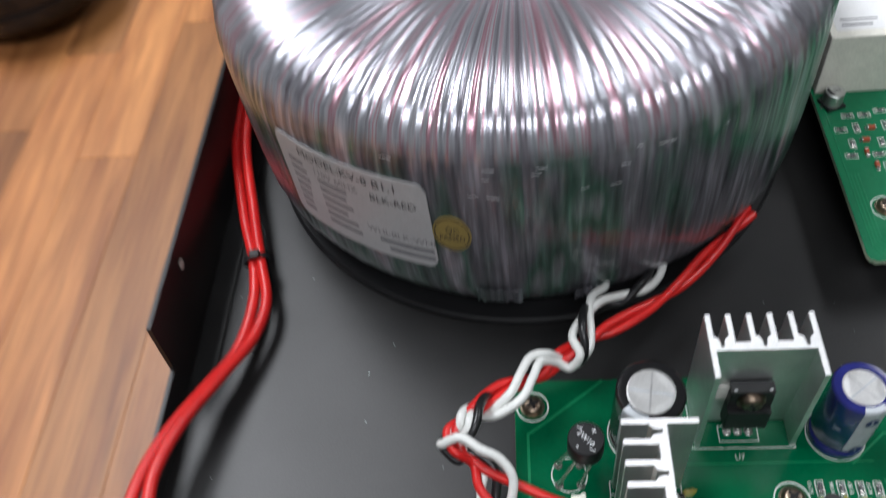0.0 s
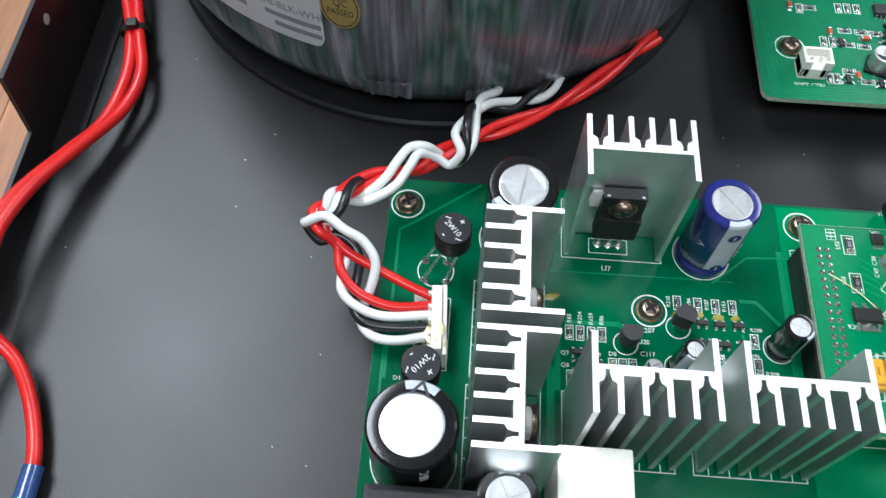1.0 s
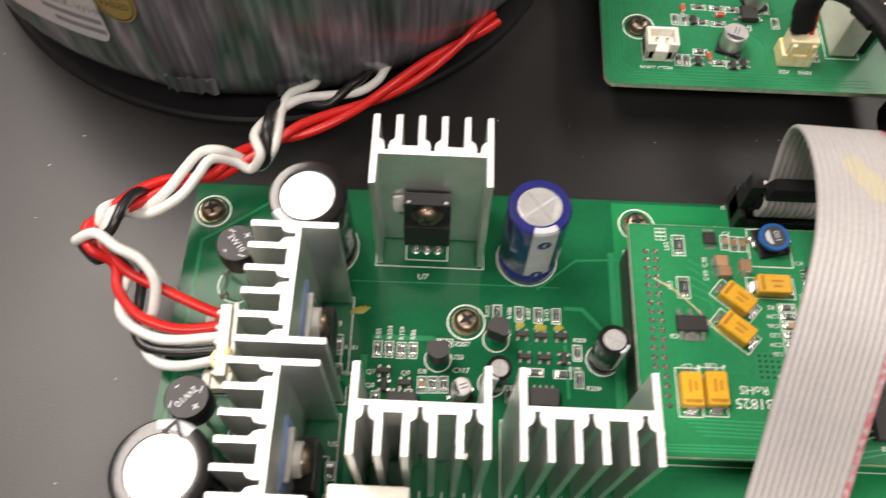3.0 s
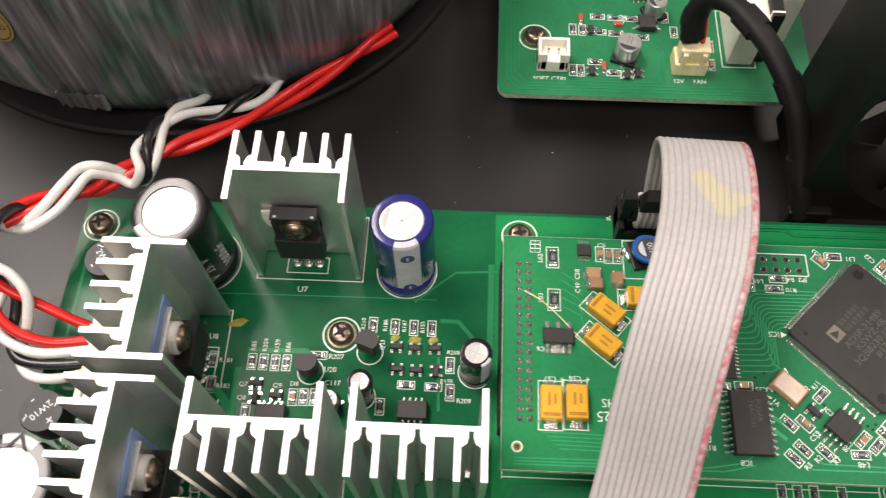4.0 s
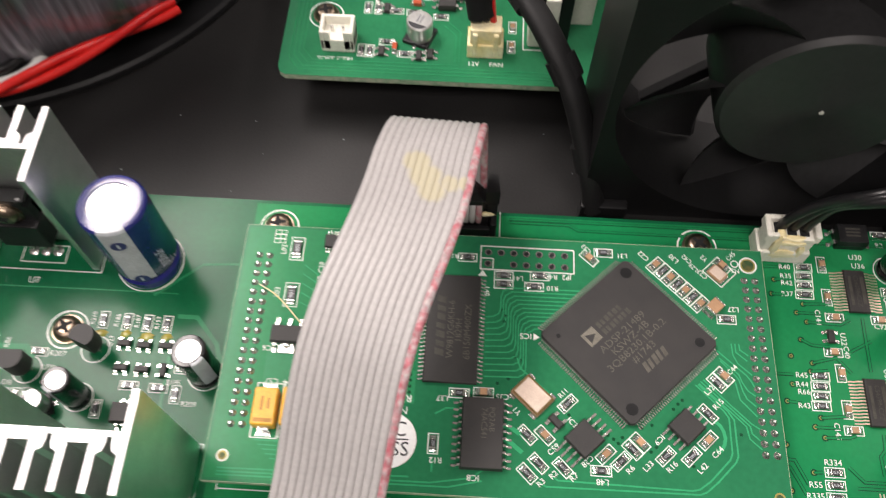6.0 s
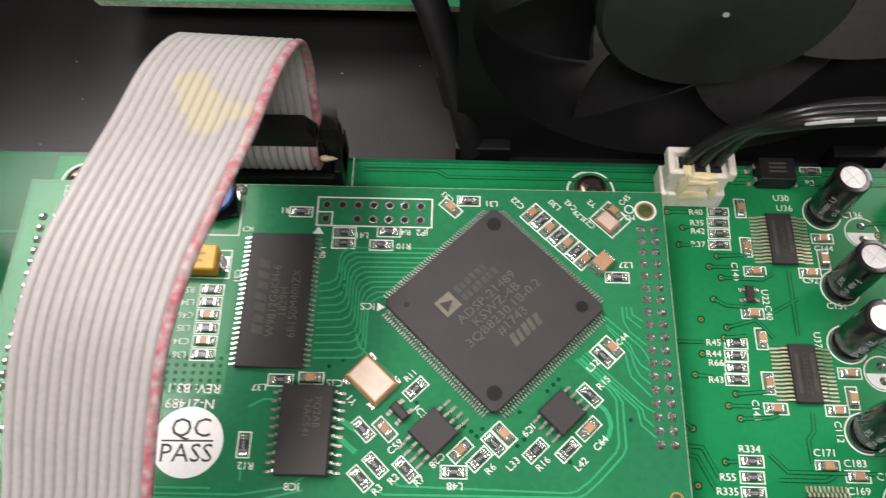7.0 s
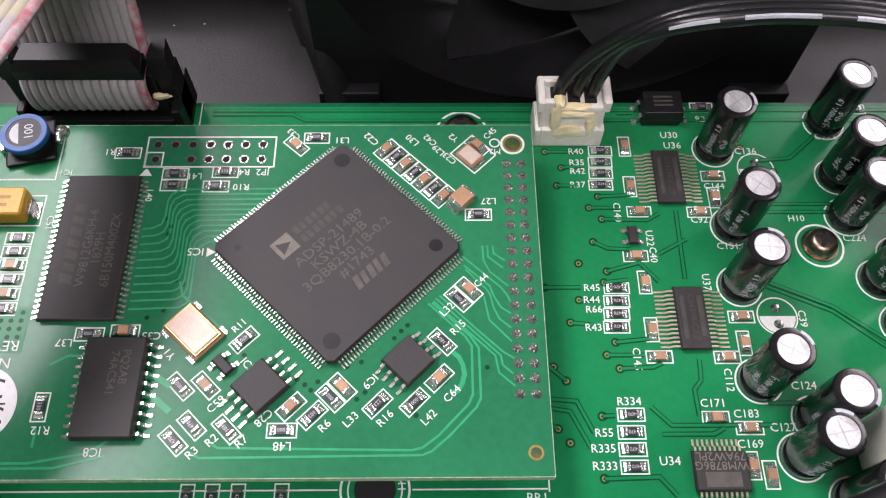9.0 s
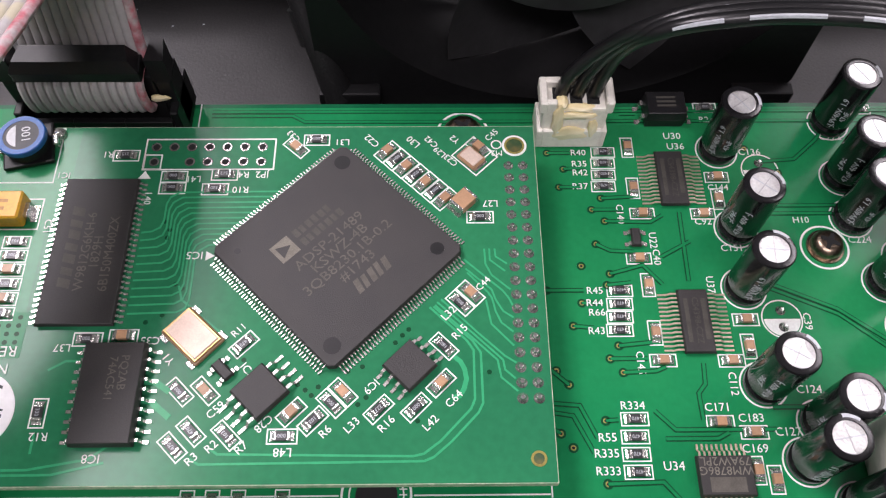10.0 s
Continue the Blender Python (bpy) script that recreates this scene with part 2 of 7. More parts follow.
def wood_material():
    """Oiled acacia strips: long fibres along the strip, tone by strip."""
    m = bpy.data.materials.new("oiled_wood")
    m.use_nodes = True
    nt = m.node_tree
    n, ln = nt.nodes, nt.links
    b = n["Principled BSDF"]
    tc, info = n.new("ShaderNodeTexCoord"), n.new("ShaderNodeObjectInfo")
    add = n.new("ShaderNodeVectorMath")
    ln.new(tc.outputs["Object"], add.inputs[0])
    sc = n.new("ShaderNodeVectorMath")
    sc.operation = "SCALE"
    comb = n.new("ShaderNodeCombineXYZ")
    for k in range(3):
        ln.new(info.outputs["Random"], comb.inputs[k])
    ln.new(comb.outputs[0], sc.inputs[0])
    sc.inputs["Scale"].default_value = 7
    ln.new(sc.outputs[0], add.inputs[1])
    mp = n.new("ShaderNodeMapping")
    mp.inputs["Scale"].default_value = (130, 9, 130)
    ln.new(add.outputs[0], mp.inputs[0])
    g = n.new("ShaderNodeTexNoise")
    g.inputs["Scale"].default_value, g.inputs["Detail"].default_value, g.inputs["Distortion"].default_value = 1.0, 5, 0.6
    ln.new(mp.outputs[0], g.inputs[0])
    mp2 = n.new("ShaderNodeMapping")
    mp2.inputs["Scale"].default_value = (1300, 45, 1300)
    ln.new(add.outputs[0], mp2.inputs[0])
    g2 = n.new("ShaderNodeTexNoise")
    g2.inputs["Scale"].default_value, g2.inputs["Detail"].default_value = 1.0, 3
    ln.new(mp2.outputs[0], g2.inputs[0])
    ramp = n.new("ShaderNodeValToRGB")
    ramp.color_ramp.elements[0].position, ramp.color_ramp.elements[0].color = 0.3, (0.29, 0.1, 0.03, 1)
    ramp.color_ramp.elements[1].position, ramp.color_ramp.elements[1].color = 0.68, (0.58, 0.25, 0.08, 1)
    ln.new(g.outputs["Fac"], ramp.inputs[0])
    tone = n.new("ShaderNodeHueSaturation")
    pr = n.new("ShaderNodeMapRange")
    pr.inputs[3].default_value, pr.inputs[4].default_value = 0.55, 1.15
    ln.new(info.outputs["Random"], pr.inputs[0])
    ln.new(pr.outputs[0], tone.inputs["Value"])
    ln.new(ramp.outputs[0], tone.inputs["Color"])
    fib = n.new("ShaderNodeMix")
    fib.data_type, fib.blend_type = "RGBA", "MULTIPLY"
    fib.inputs[0].default_value = 1
    fr = n.new("ShaderNodeMapRange")
    fr.inputs[1].default_value, fr.inputs[2].default_value, fr.inputs[3].default_value, fr.inputs[4].default_value = 0.35, 0.65, 0.8, 1.06
    ln.new(g2.outputs["Fac"], fr.inputs[0])
    ln.new(tone.outputs[0], fib.inputs[6])
    ln.new(fr.outputs[0], fib.inputs[7])
    ln.new(fib.outputs[2], b.inputs["Base Color"])
    b.inputs["Roughness"].default_value = 0.42
    bn = n.new("ShaderNodeBump")
    bn.inputs["Strength"].default_value, bn.inputs["Distance"].default_value = 0.25, 0.0002
    ln.new(g2.outputs["Fac"], bn.inputs["Height"])
    ln.new(bn.outputs[0], b.inputs["Normal"])
    return m


M_WOOD = wood_material()


def film_material():
    """Clear polyester film over the windings: silver-pink on top, grey with red taping showing through on the side;
    shine on top and green reflections are put into the colour.
    """
    m = bpy.data.materials.new("wound_polyester_film")
    m.use_nodes = True
    nt = m.node_tree
    n, ln = nt.nodes, nt.links
    b = n["Principled BSDF"]
    tc = n.new("ShaderNodeTexCoord")
    sep = n.new("ShaderNodeSeparateXYZ")
    ln.new(tc.outputs["Object"], sep.inputs[0])
    ang = n.new("ShaderNodeMath")
    ang.operation = "ARCTAN2"
    ln.new(sep.outputs[0], ang.inputs[0])
    ln.new(sep.outputs[1], ang.inputs[1])

    def along(height_factor, scale, detail):
        cmb = n.new("ShaderNodeCombineXYZ")
        zz = n.new("ShaderNodeMath")
        zz.operation = "MULTIPLY"
        zz.inputs[1].default_value = height_factor
        ln.new(sep.outputs[2], zz.inputs[0])
        ln.new(ang.outputs[0], cmb.inputs[0])
        ln.new(zz.outputs[0], cmb.inputs[1])
        ns = n.new("ShaderNodeTexNoise")
        ns.inputs["Scale"].default_value, ns.inputs["Detail"].default_value = scale, detail
        ln.new(cmb.outputs[0], ns.inputs[0])
        return ns.outputs["Fac"]

    def ramp(fac, stops):
        r = n.new("ShaderNodeValToRGB")
        e = r.color_ramp.elements
        e[0].position, e[0].color = stops[0][0], (*stops[0][1], 1)
        e[1].position, e[1].color = stops[-1][0], (*stops[-1][1], 1)
        for q, c in stops[1:-1]:
            x = e.new(q)
            x.color = (*c, 1)
        ln.new(fac, r.inputs[0])
        return r.outputs[0]

    # pale stops put the pleats' shine into the top colour
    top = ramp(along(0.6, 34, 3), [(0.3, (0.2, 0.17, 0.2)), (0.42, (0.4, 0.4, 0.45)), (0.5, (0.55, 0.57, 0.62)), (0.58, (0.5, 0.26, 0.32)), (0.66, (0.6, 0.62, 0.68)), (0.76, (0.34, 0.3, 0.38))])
    # the green stop stands in for the board's reflection
    tape_reflection = ramp(along(3.0, 5.5, 2), [(0.3, (0.26, 0.25, 0.275)), (0.47, (0.13, 0.13, 0.145)), (0.56, (0.06, 0.12, 0.09)), (0.64, (0.3, 0.29, 0.315)), (0.72, (0.3, 0.13, 0.13))])
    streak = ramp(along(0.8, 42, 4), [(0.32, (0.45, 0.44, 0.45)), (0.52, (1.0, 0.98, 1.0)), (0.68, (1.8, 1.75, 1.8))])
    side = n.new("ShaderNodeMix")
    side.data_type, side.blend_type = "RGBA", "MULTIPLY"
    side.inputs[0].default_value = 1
    ln.new(tape_reflection, side.inputs[6])
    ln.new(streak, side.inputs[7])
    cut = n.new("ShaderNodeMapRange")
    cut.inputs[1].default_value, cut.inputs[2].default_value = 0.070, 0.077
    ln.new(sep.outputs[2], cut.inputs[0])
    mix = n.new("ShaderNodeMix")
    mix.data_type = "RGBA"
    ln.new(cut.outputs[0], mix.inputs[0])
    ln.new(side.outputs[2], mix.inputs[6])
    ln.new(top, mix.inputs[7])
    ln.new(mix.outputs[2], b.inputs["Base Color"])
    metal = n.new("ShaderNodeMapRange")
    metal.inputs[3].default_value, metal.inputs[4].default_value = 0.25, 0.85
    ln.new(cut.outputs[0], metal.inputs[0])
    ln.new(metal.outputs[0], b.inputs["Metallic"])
    b.inputs["Roughness"].default_value = 0.3
    b.inputs["Coat Weight"].default_value = 0.55
    b.inputs["Coat Roughness"].default_value = 0.06
    bn = n.new("ShaderNodeBump")
    bn.inputs["Strength"].default_value, bn.inputs["Distance"].default_value = 0.4, 0.0005
    ln.new(along(1.6, 95, 4), bn.inputs["Height"])
    ln.new(bn.outputs[0], b.inputs["Normal"])
    ln.new(bn.outputs[0], b.inputs["Coat Normal"])
    return m


M_FILM = film_material()

# ---- building helpers: everything below is written in millimetres ----
MM = 0.001


def at(x, y, z, rz=0.0, rx=0.0, ry=0.0):
    return pose(x * MM, y * MM, z * MM, rx, ry, rz)


def thing(name, label, category, group="", m=None, kind=""):
    ob = new(name)
    ob.empty_display_size = 0.002
    ob.matrix_basis = m or Matrix()
    return tagged(ob, label, category, group, kind)


def mesh_of(name, bm, material, smooth=False):
    bmesh.ops.scale(bm, vec=(MM, MM, MM), verts=bm.verts)
    bmesh.ops.recalc_face_normals(bm, faces=bm.faces)
    if smooth:
        for f in bm.faces:
            f.smooth = True
        for e in bm.edges:
            if len(e.link_faces) == 2 and e.calc_face_angle(0) > 0.6:
                e.smooth = False
    me = bpy.data.meshes.new(name)
    bm.to_mesh(me)
    bm.free()
    me.materials.append(material)
    return me


def put(name, me, parent, m=None, label=""):
    ob = new(name, me)
    ob.parent = parent
    ob.matrix_basis = m or Matrix()
    return tagged(ob, label)


def part(name, bm, material, parent, label="", m=None, smooth=False):
    return put(name, mesh_of(name, bm, material, smooth), parent, m, label)


def box(x0, y0, z0, x1, y1, z1, bevel=0.0, bm=None):
    bm = bm or bmesh.new()
    got = bmesh.ops.create_cube(bm, size=1)["verts"]
    bmesh.ops.scale(bm, vec=(x1 - x0, y1 - y0, z1 - z0), verts=got)
    bmesh.ops.translate(bm, vec=((x0 + x1) / 2, (y0 + y1) / 2, (z0 + z1) / 2), verts=got)
    if bevel:
        edges = list({e for v in got for e in v.link_edges})
        bmesh.ops.bevel(bm, geom=edges, offset=bevel, segments=2 if bevel > 0.25 else 1, affect="EDGES", profile=0.6)
    return bm


def lathe(profile, seg=32, bm=None, cx=0.0, cy=0.0):
    """Turns (radius, height) pairs round the z axis; radius 0 closes an end."""
    bm = bm or bmesh.new()
    rings = []
    for r, z in profile:
        if r < 1e-6:
            rings.append([bm.verts.new((cx, cy, z))])
        else:
            rings.append([bm.verts.new((cx + r * math.cos(2 * math.pi * k / seg), cy + r * math.sin(2 * math.pi * k / seg), z)) for k in range(seg)])
    for a, b in zip(rings, rings[1:]):
        for k in range(seg):
            j = (k + 1) % seg
            if len(a) == 1 and len(b) == 1:
                continue
            if len(a) == 1:
                bm.faces.new((a[0], b[j], b[k]))
            elif len(b) == 1:
                bm.faces.new((a[k], a[j], b[0]))
            else:
                bm.faces.new((a[k], a[j], b[j], b[k]))
    return bm


def prism(points, z0, z1, bm=None):
    """An upright prism over a closed outline."""
    bm = bm or bmesh.new()
    low = [bm.verts.new((x, y, z0)) for x, y in points]
    top = [bm.verts.new((x, y, z1)) for x, y in points]
    bm.faces.new(list(reversed(low)))
    bm.faces.new(top)
    for k in range(len(points)):
        j = (k + 1) % len(points)
        bm.faces.new((low[k], low[j], top[j], top[k]))
    return bm


def spline(points, per=10):
    """A smooth line through the points (Catmull-Rom)."""
    p = [Vector(q) for q in points]
    p = [2 * p[0] - p[1]] + p + [2 * p[-1] - p[-2]]
    out = []
    for k in range(1, len(p) - 2):
        for s in range(per):
            t = s / per
            a, b, c, d = p[k - 1], p[k], p[k + 1], p[k + 2]
            out.append(0.5 * ((2 * b) + (c - a) * t + (2 * a - 5 * b + 4 * c - d) * t * t + (3 * b - a - 3 * c + d) * t ** 3))
    out.append(p[-2])
    return out


def tube(line, radius, seg=10, bm=None, flat=1.0):
    """A round cord along a line of points."""
    bm = bm or bmesh.new()
    rings, up = [], Vector((0, 0, 1))
    for k, q in enumerate(line):
        d = (line[min(k + 1, len(line) - 1)] - line[max(k - 1, 0)]).normalized()
        side = d.cross(up)
        side = side.normalized() if side.length > 1e-4 else Vector((1, 0, 0))
        nrm = side.cross(d).normalized()
        up = nrm
        rings.append([bm.verts.new(q + radius * (math.cos(2 * math.pi * s / seg) * side + flat * math.sin(2 * math.pi * s / seg) * nrm)) for s in range(seg)])
    for a, b in zip(rings, rings[1:]):
        for s in range(seg):
            bm.faces.new((a[s], a[(s + 1) % seg], b[(s + 1) % seg], b[s]))
    bm.faces.new(list(reversed(rings[0])))
    bm.faces.new(rings[-1])
    return bm


def strip(points, width, z0, z1, bm=None):
    """A flat raised track of constant width along a polyline."""
    bm = bm or bmesh.new()
    p = [Vector((x, y)) for x, y in points]
    left, right = [], []
    for k, q in enumerate(p):
        a = (p[k] - p[k - 1]).normalized() if k else (p[1] - p[0]).normalized()
        b = (p[k + 1] - p[k]).normalized() if k < len(p) - 1 else a
        t = (a + b).normalized() if (a + b).length > 1e-6 else a
        nrm = Vector((-t.y, t.x)) * (width / 2) / max(0.4, t.dot(a))
        left.append(q + nrm)
        right.append(q - nrm)
    return prism([tuple(v) for v in right] + [tuple(v) for v in reversed(left)], z0, z1, bm)


def ring(r0, r1, z0, z1, seg=32, bm=None, cx=0.0, cy=0.0):
    return lathe([(r0, z0), (r1, z0), (r1, z1), (r0, z1), (r0, z0)], seg, bm, cx, cy)


def outline(w, h, line, z0, z1):
    """A rectangular printed frame."""
    bm = bmesh.new()
    for a, b, c, d in ((-w / 2, -h / 2, w / 2, -h / 2 + line), (-w / 2, h / 2 - line, w / 2, h / 2), (-w / 2, -h / 2 + line, -w / 2 + line, h / 2 - line), (w / 2 - line, -h / 2 + line, w / 2, h / 2 - line)):
        box(a, b, z0, c, d, z1, bm=bm)
    return bm


def text_mesh(s, size, material, thick=0.012):
    cu = bpy.data.curves.new("print", "FONT")
    cu.body, cu.size, cu.align_x, cu.align_y, cu.resolution_u = s, size * MM * 1.35, "CENTER", "CENTER", 2
    cu.extrude = thick * MM
    ob = new("print", cu)
    me = bpy.data.meshes.new_from_object(ob)
    bpy.data.objects.remove(ob)
    bpy.data.curves.remove(cu)
    me.materials.clear()
    me.materials.append(material)
    return me


def write(s, x, y, z, size, parent, material, rot=0.0, name="printed_text", squeeze=1.0):
    return put(name, text_mesh(s, size, material), parent, at(x, y, z, rot) @ Matrix.Diagonal((squeeze, 1, 1, 1)))


def bar(x, y, z, w, h, parent, material, rot=0.0, name="printed_bar"):
    return part(name, box(-w / 2, -h / 2, -0.01, w / 2, h / 2, 0.012), material, parent, m=at(x, y, z, rot))

# ---- the room round the table: unseen, added to enclose and bounce the light ----
room = tagged(part("wall_room", box(-2000, -2000, -750, 2200, 2600, -745), M_WALLPAINT, None), "plain pale floor of the unseen room", "floor", kind="structure")
room.name = "floor"
for nm, b in (("wall_north", (-2000, 2600, -745, 2200, 2700, 1780)), ("wall_south", (-2000, -2100, -745, 2200, -2000, 1780)), ("wall_west", (-2100, -2000, -745, -2000, 2600, 1780)), ("wall_east", (2200, -2000, -745, 2300, 2600, 1780))):
    tagged(part(nm, box(*b), M_WALLPAINT, None), "plain pale painted wall of the unseen room", "wall", kind="structure")
tagged(part("ceiling", box(-2000, -2000, 1785, 2200, 2600, 1800), M_WALLPAINT, None), "plain pale ceiling of the unseen room", "ceiling", kind="structure")

# ---- wooden table top: strips glued side by side ----
TABLE_Z = -4.0
table = thing("table", "oiled butcher-block table top of brown wooden strips", "table")
part("core", box(-420, -330, TABLE_Z - 28, 480, 620, TABLE_Z - 3), M_WOOD, table)
for x in (-380, 380):
    for y in (-290, 520):
        part("leg", box(x, y, -745, x + 60, y + 60, TABLE_Z - 28, 3), M_WOOD, table)
rnd = random.Random(11)
for col in range(-10, 15):
    x0 = -105 + 24.2 * col
    y = {-2: 200.2 - 330 * 2, -4: 217.5 - 310 * 2, -1: 279.0 - 290 * 2, -3: 262 - 300 * 2}.get(col, -330 - rnd.uniform(0, 250))
    step = {-2: 330, -4: 310, -1: 290, -3: 300}.get(col, 300)
    while y < 620:
        a, b = max(y, -330), min(y + step, 620)
        if b - a > 5 and (x0 < -60 or a < -40 or b > 280):
            part("plank", box(x0 + 0.06, a + 0.06, TABLE_Z - 6, x0 + 24.14, b - 0.06, TABLE_Z, 0.12), M_WOOD, table)
        y += step

# ---- black steel chassis tray ----
chassis = thing("amplifier_chassis", "black powder-coated steel chassis tray with low folded sides", "chassis")
part("base_plate", box(-85.0, -70, -1.2, 330, 330, 0.0), M_BLACKSTEEL, chassis)
side = bmesh.new()
low = [(-70, -1.2), (-70, 11.6), (99.8, 11.6), (101.6, 30.3), (330, 30.3), (330, -1.2)]
va = [side.verts.new((-86.2, y, z)) for y, z in low]
vb = [side.verts.new((-85.0, y, z)) for y, z in low]
side.faces.new(va)
side.faces.new(list(reversed(vb)))
for k in range(6):
    side.faces.new((va[k], va[(k + 1) % 6], vb[(k + 1) % 6], vb[k]))
part("side_panel", side, M_BLACKSTEEL, chassis)
part("side_flange", box(-85.0, 101.8, 0.0, -77.5, 328, 0.9, 0.2), M_BLACKSTEEL, chassis)
part("side_hole", lathe([(0, 0), (1.5, 0), (1.5, 0.15), (0, 0.15)], 16), M_BUSH, chassis, "small bare hole in the side panel", at(-85.0, 127.9, 23.4, 0, 0, 90))
part("front_panel", box(-85.0, -71.5, -1.2, 330, -70, 60), M_BLACKSTEEL, chassis)
part("rear_panel", box(-85.0, 330, -1.2, 330, 331.5, 60), M_BLACKSTEEL, chassis)
part("side_panel", box(330, -70, -1.2, 331.2, 330, 30.3), M_BLACKSTEEL, chassis)
for x, y in ((-70, -60), (318, -60), (-70, 318), (318, 318)):
    part("foot", lathe([(0, TABLE_Z + 0.01), (7, TABLE_Z + 0.01), (7, -1.2), (0, -1.2)], 20), M_BLACKPLASTIC, chassis, m=at(x, y, 0))
rnd = random.Random(5)
speck = box(-0.3, -0.09, 0, 0.3, 0.09, 0.06)
speck_me = mesh_of("lint_speck", speck, M_STRIPE)
for k in range(16):
    x, y = rnd.uniform(-75, 5), rnd.uniform(5, 150)
    if (x - 13) ** 2 + (y - 204) ** 2 > 90 ** 2:
        put("lint_speck", speck_me, chassis, at(x, y, 0.0, rnd.uniform(0, 180)) @ Matrix.Diagonal((rnd.uniform(0.3, 1.0), 1, 1, 1)))
for k in range(12):
    put("lint_speck", speck_me, chassis, at(rnd.uniform(60, 180), rnd.uniform(97, 124), 0.0, rnd.uniform(0, 180)) @ Matrix.Diagonal((rnd.uniform(0.2, 0.7), 1, 1, 1)))

# ---- circuit boards ----
PZ, DZ, RZ = 10.0, 18.8, 13.8
main_board = thing("main_circuit_board", "large green main circuit board screwed flat inside the chassis", "circuit board")
part("substrate", box(10, -40, PZ - 1.55, 300, 94, PZ - 0.05), M_FR4, main_board, "fibreglass core")
part("solder_mask", box(10.02, -39.98, PZ - 0.05, 299.98, 93.98, PZ, 0.0), M_PCB, main_board)
part("copper_pour", box(108.0, -30, PZ, 299.0, 93.2, PZ + 0.02), M_POUR, main_board)
part("copper_pour", prism([(15.5, 79), (31, 93.2), (34, 93.2), (34, 71), (15.0, 71)], PZ, PZ + 0.02), M_PCB, main_board)
daughter = thing("processor_daughterboard", "bright green processor daughterboard plugged above the main board", "circuit board")
DX0, DX1, DY0, DY1 = 109.4, 213.2, 31.6, 83.2
part("substrate", box(DX0, DY0, DZ - 1.55, DX1, DY1, DZ - 0.05, 0.0), M_FR4, daughter, "fibreglass core with rough pale edge")
part("solder_mask", box(DX0 + 0.1, DY0 + 0.1, DZ - 0.05, DX1 - 0.1, DY1 - 0.1, DZ), M_DB, daughter)
right_board = thing("control_circuit_board", "small green control circuit board with rounded corners", "circuit board")
rb = [(109.6, 126.0), (108.3, 126.9), (107.7, 128.5), (107.7, 260), (187.4, 260), (187.4, 128.4), (186.8, 126.8), (185.4, 126.0)]
part("substrate", prism(rb, RZ - 1.55, RZ - 0.05), M_FR4, right_board)
part("solder_mask", prism(rb, RZ - 0.05, RZ), M_DB, right_board)

rear_board = thing("rear_circuit_board", "green circuit board seen behind the cooling fan", "circuit board")
part("substrate", box(247, 126.4, RZ - 1.55, 300, 230, RZ - 0.05), M_FR4, rear_board)
part("solder_mask", box(247.05, 126.45, RZ - 0.05, 299.95, 229.95, RZ), M_DB, rear_board)

# stand-offs and screws
head = lathe([(0, 1.9), (1.3, 1.88), (1.9, 1.78), (2.4, 1.4), (2.75, 0.7), (2.8, 0.25), (2.8, 0.0), (0, 0)], 32)
HEAD = mesh_of("head", head, M_SCREW, True)
# cross raised just above the head, its dark colour imitating a recess's shade
slot = prism([(-1.65, -0.3), (-0.62, -0.42), (-0.42, -0.62), (-0.3, -1.65), (0.3, -1.65), (0.42, -0.62), (0.62, -0.42), (1.65, -0.3), (1.65, 0.3), (0.62, 0.42), (0.42, 0.62), (0.3, 1.65), (-0.3, 1.65), (-0.42, 0.62), (-0.62, 0.42), (-1.65, 0.3)], 1.6, 1.93)
SLOT = mesh_of("cross_slot", slot, M_DARK)
WASHER = mesh_of("washer", lathe([(0, 0), (3.2, 0), (3.2, 0.35), (0, 0.35)], 28), M_SCREW)
POST = mesh_of("standoff", lathe([(0, 0), (2.8, 0), (2.8, 1), (0, 1)], 6), M_BRASS)
RING = mesh_of("silkscreen_ring", ring(3.9, 4.25, 0, 0.03, 40), M_SILK)


def screw(x, y, z, turn, board, silk=True, size=1.0):
    t = thing("screw", "pan-head cross-slot machine screw holding down the circuit board", "screw", "board screws", at(x, y, z, turn) @ Matrix.Diagonal((size, size, 1, 1)))
    put("washer", WASHER, t)
    put("head", HEAD, t, at(0, 0, 0.3))
    put("cross_slot", SLOT, t, at(0, 0, 0.3), "dark cross coloured as a shaded recess")
    put("standoff", POST, t, Matrix.Translation((0, 0, -z * MM)) @ Matrix.Diagonal((1, 1, z - 1.6, 1)))
    if silk:
        put("silkscreen_ring", RING, board, at(x, y, z + 0.02) @ Matrix.Diagonal((size, size, 1, 1)))


for x, y, a in ((14.6, 86.6, 20), (74.3, 61.4, 35), (113.6, 87.6, 10), (203.2, 88.0, 50)):
    screw(x, y, PZ, a, main_board)
screw(256.4, 67.4, PZ, 62, main_board, True, 0.86)
screw(117.2, 144.6, RZ, 15, right_board)

for x in (252, 296):
    for y in (131, 226):
        put("standoff", POST, rear_board, at(x, y, 0) @ Matrix.Diagonal((1, 1, RZ - 1.6, 1)))


LAID = [0]


def track(board, points, width, z, material=None, name="trace"):
    """One raised line; crossing lines lie at slightly different heights."""
    LAID[0] += 1
    material = material or (M_FINETRACE if board is daughter else M_TRACE)
    return part(name, strip(points, width, z, z + 0.03 + 0.005 * (LAID[0] % 9)), material, board)


VIA = mesh_of("via", lathe([(0, 0), (0.33, 0), (0.33, 0.03), (0, 0.03)], 12), M_GAP)
KEEPOUT = mesh_of("keepout_ring", ring(0.42, 0.68, 0, 0.05, 18), M_GAP)
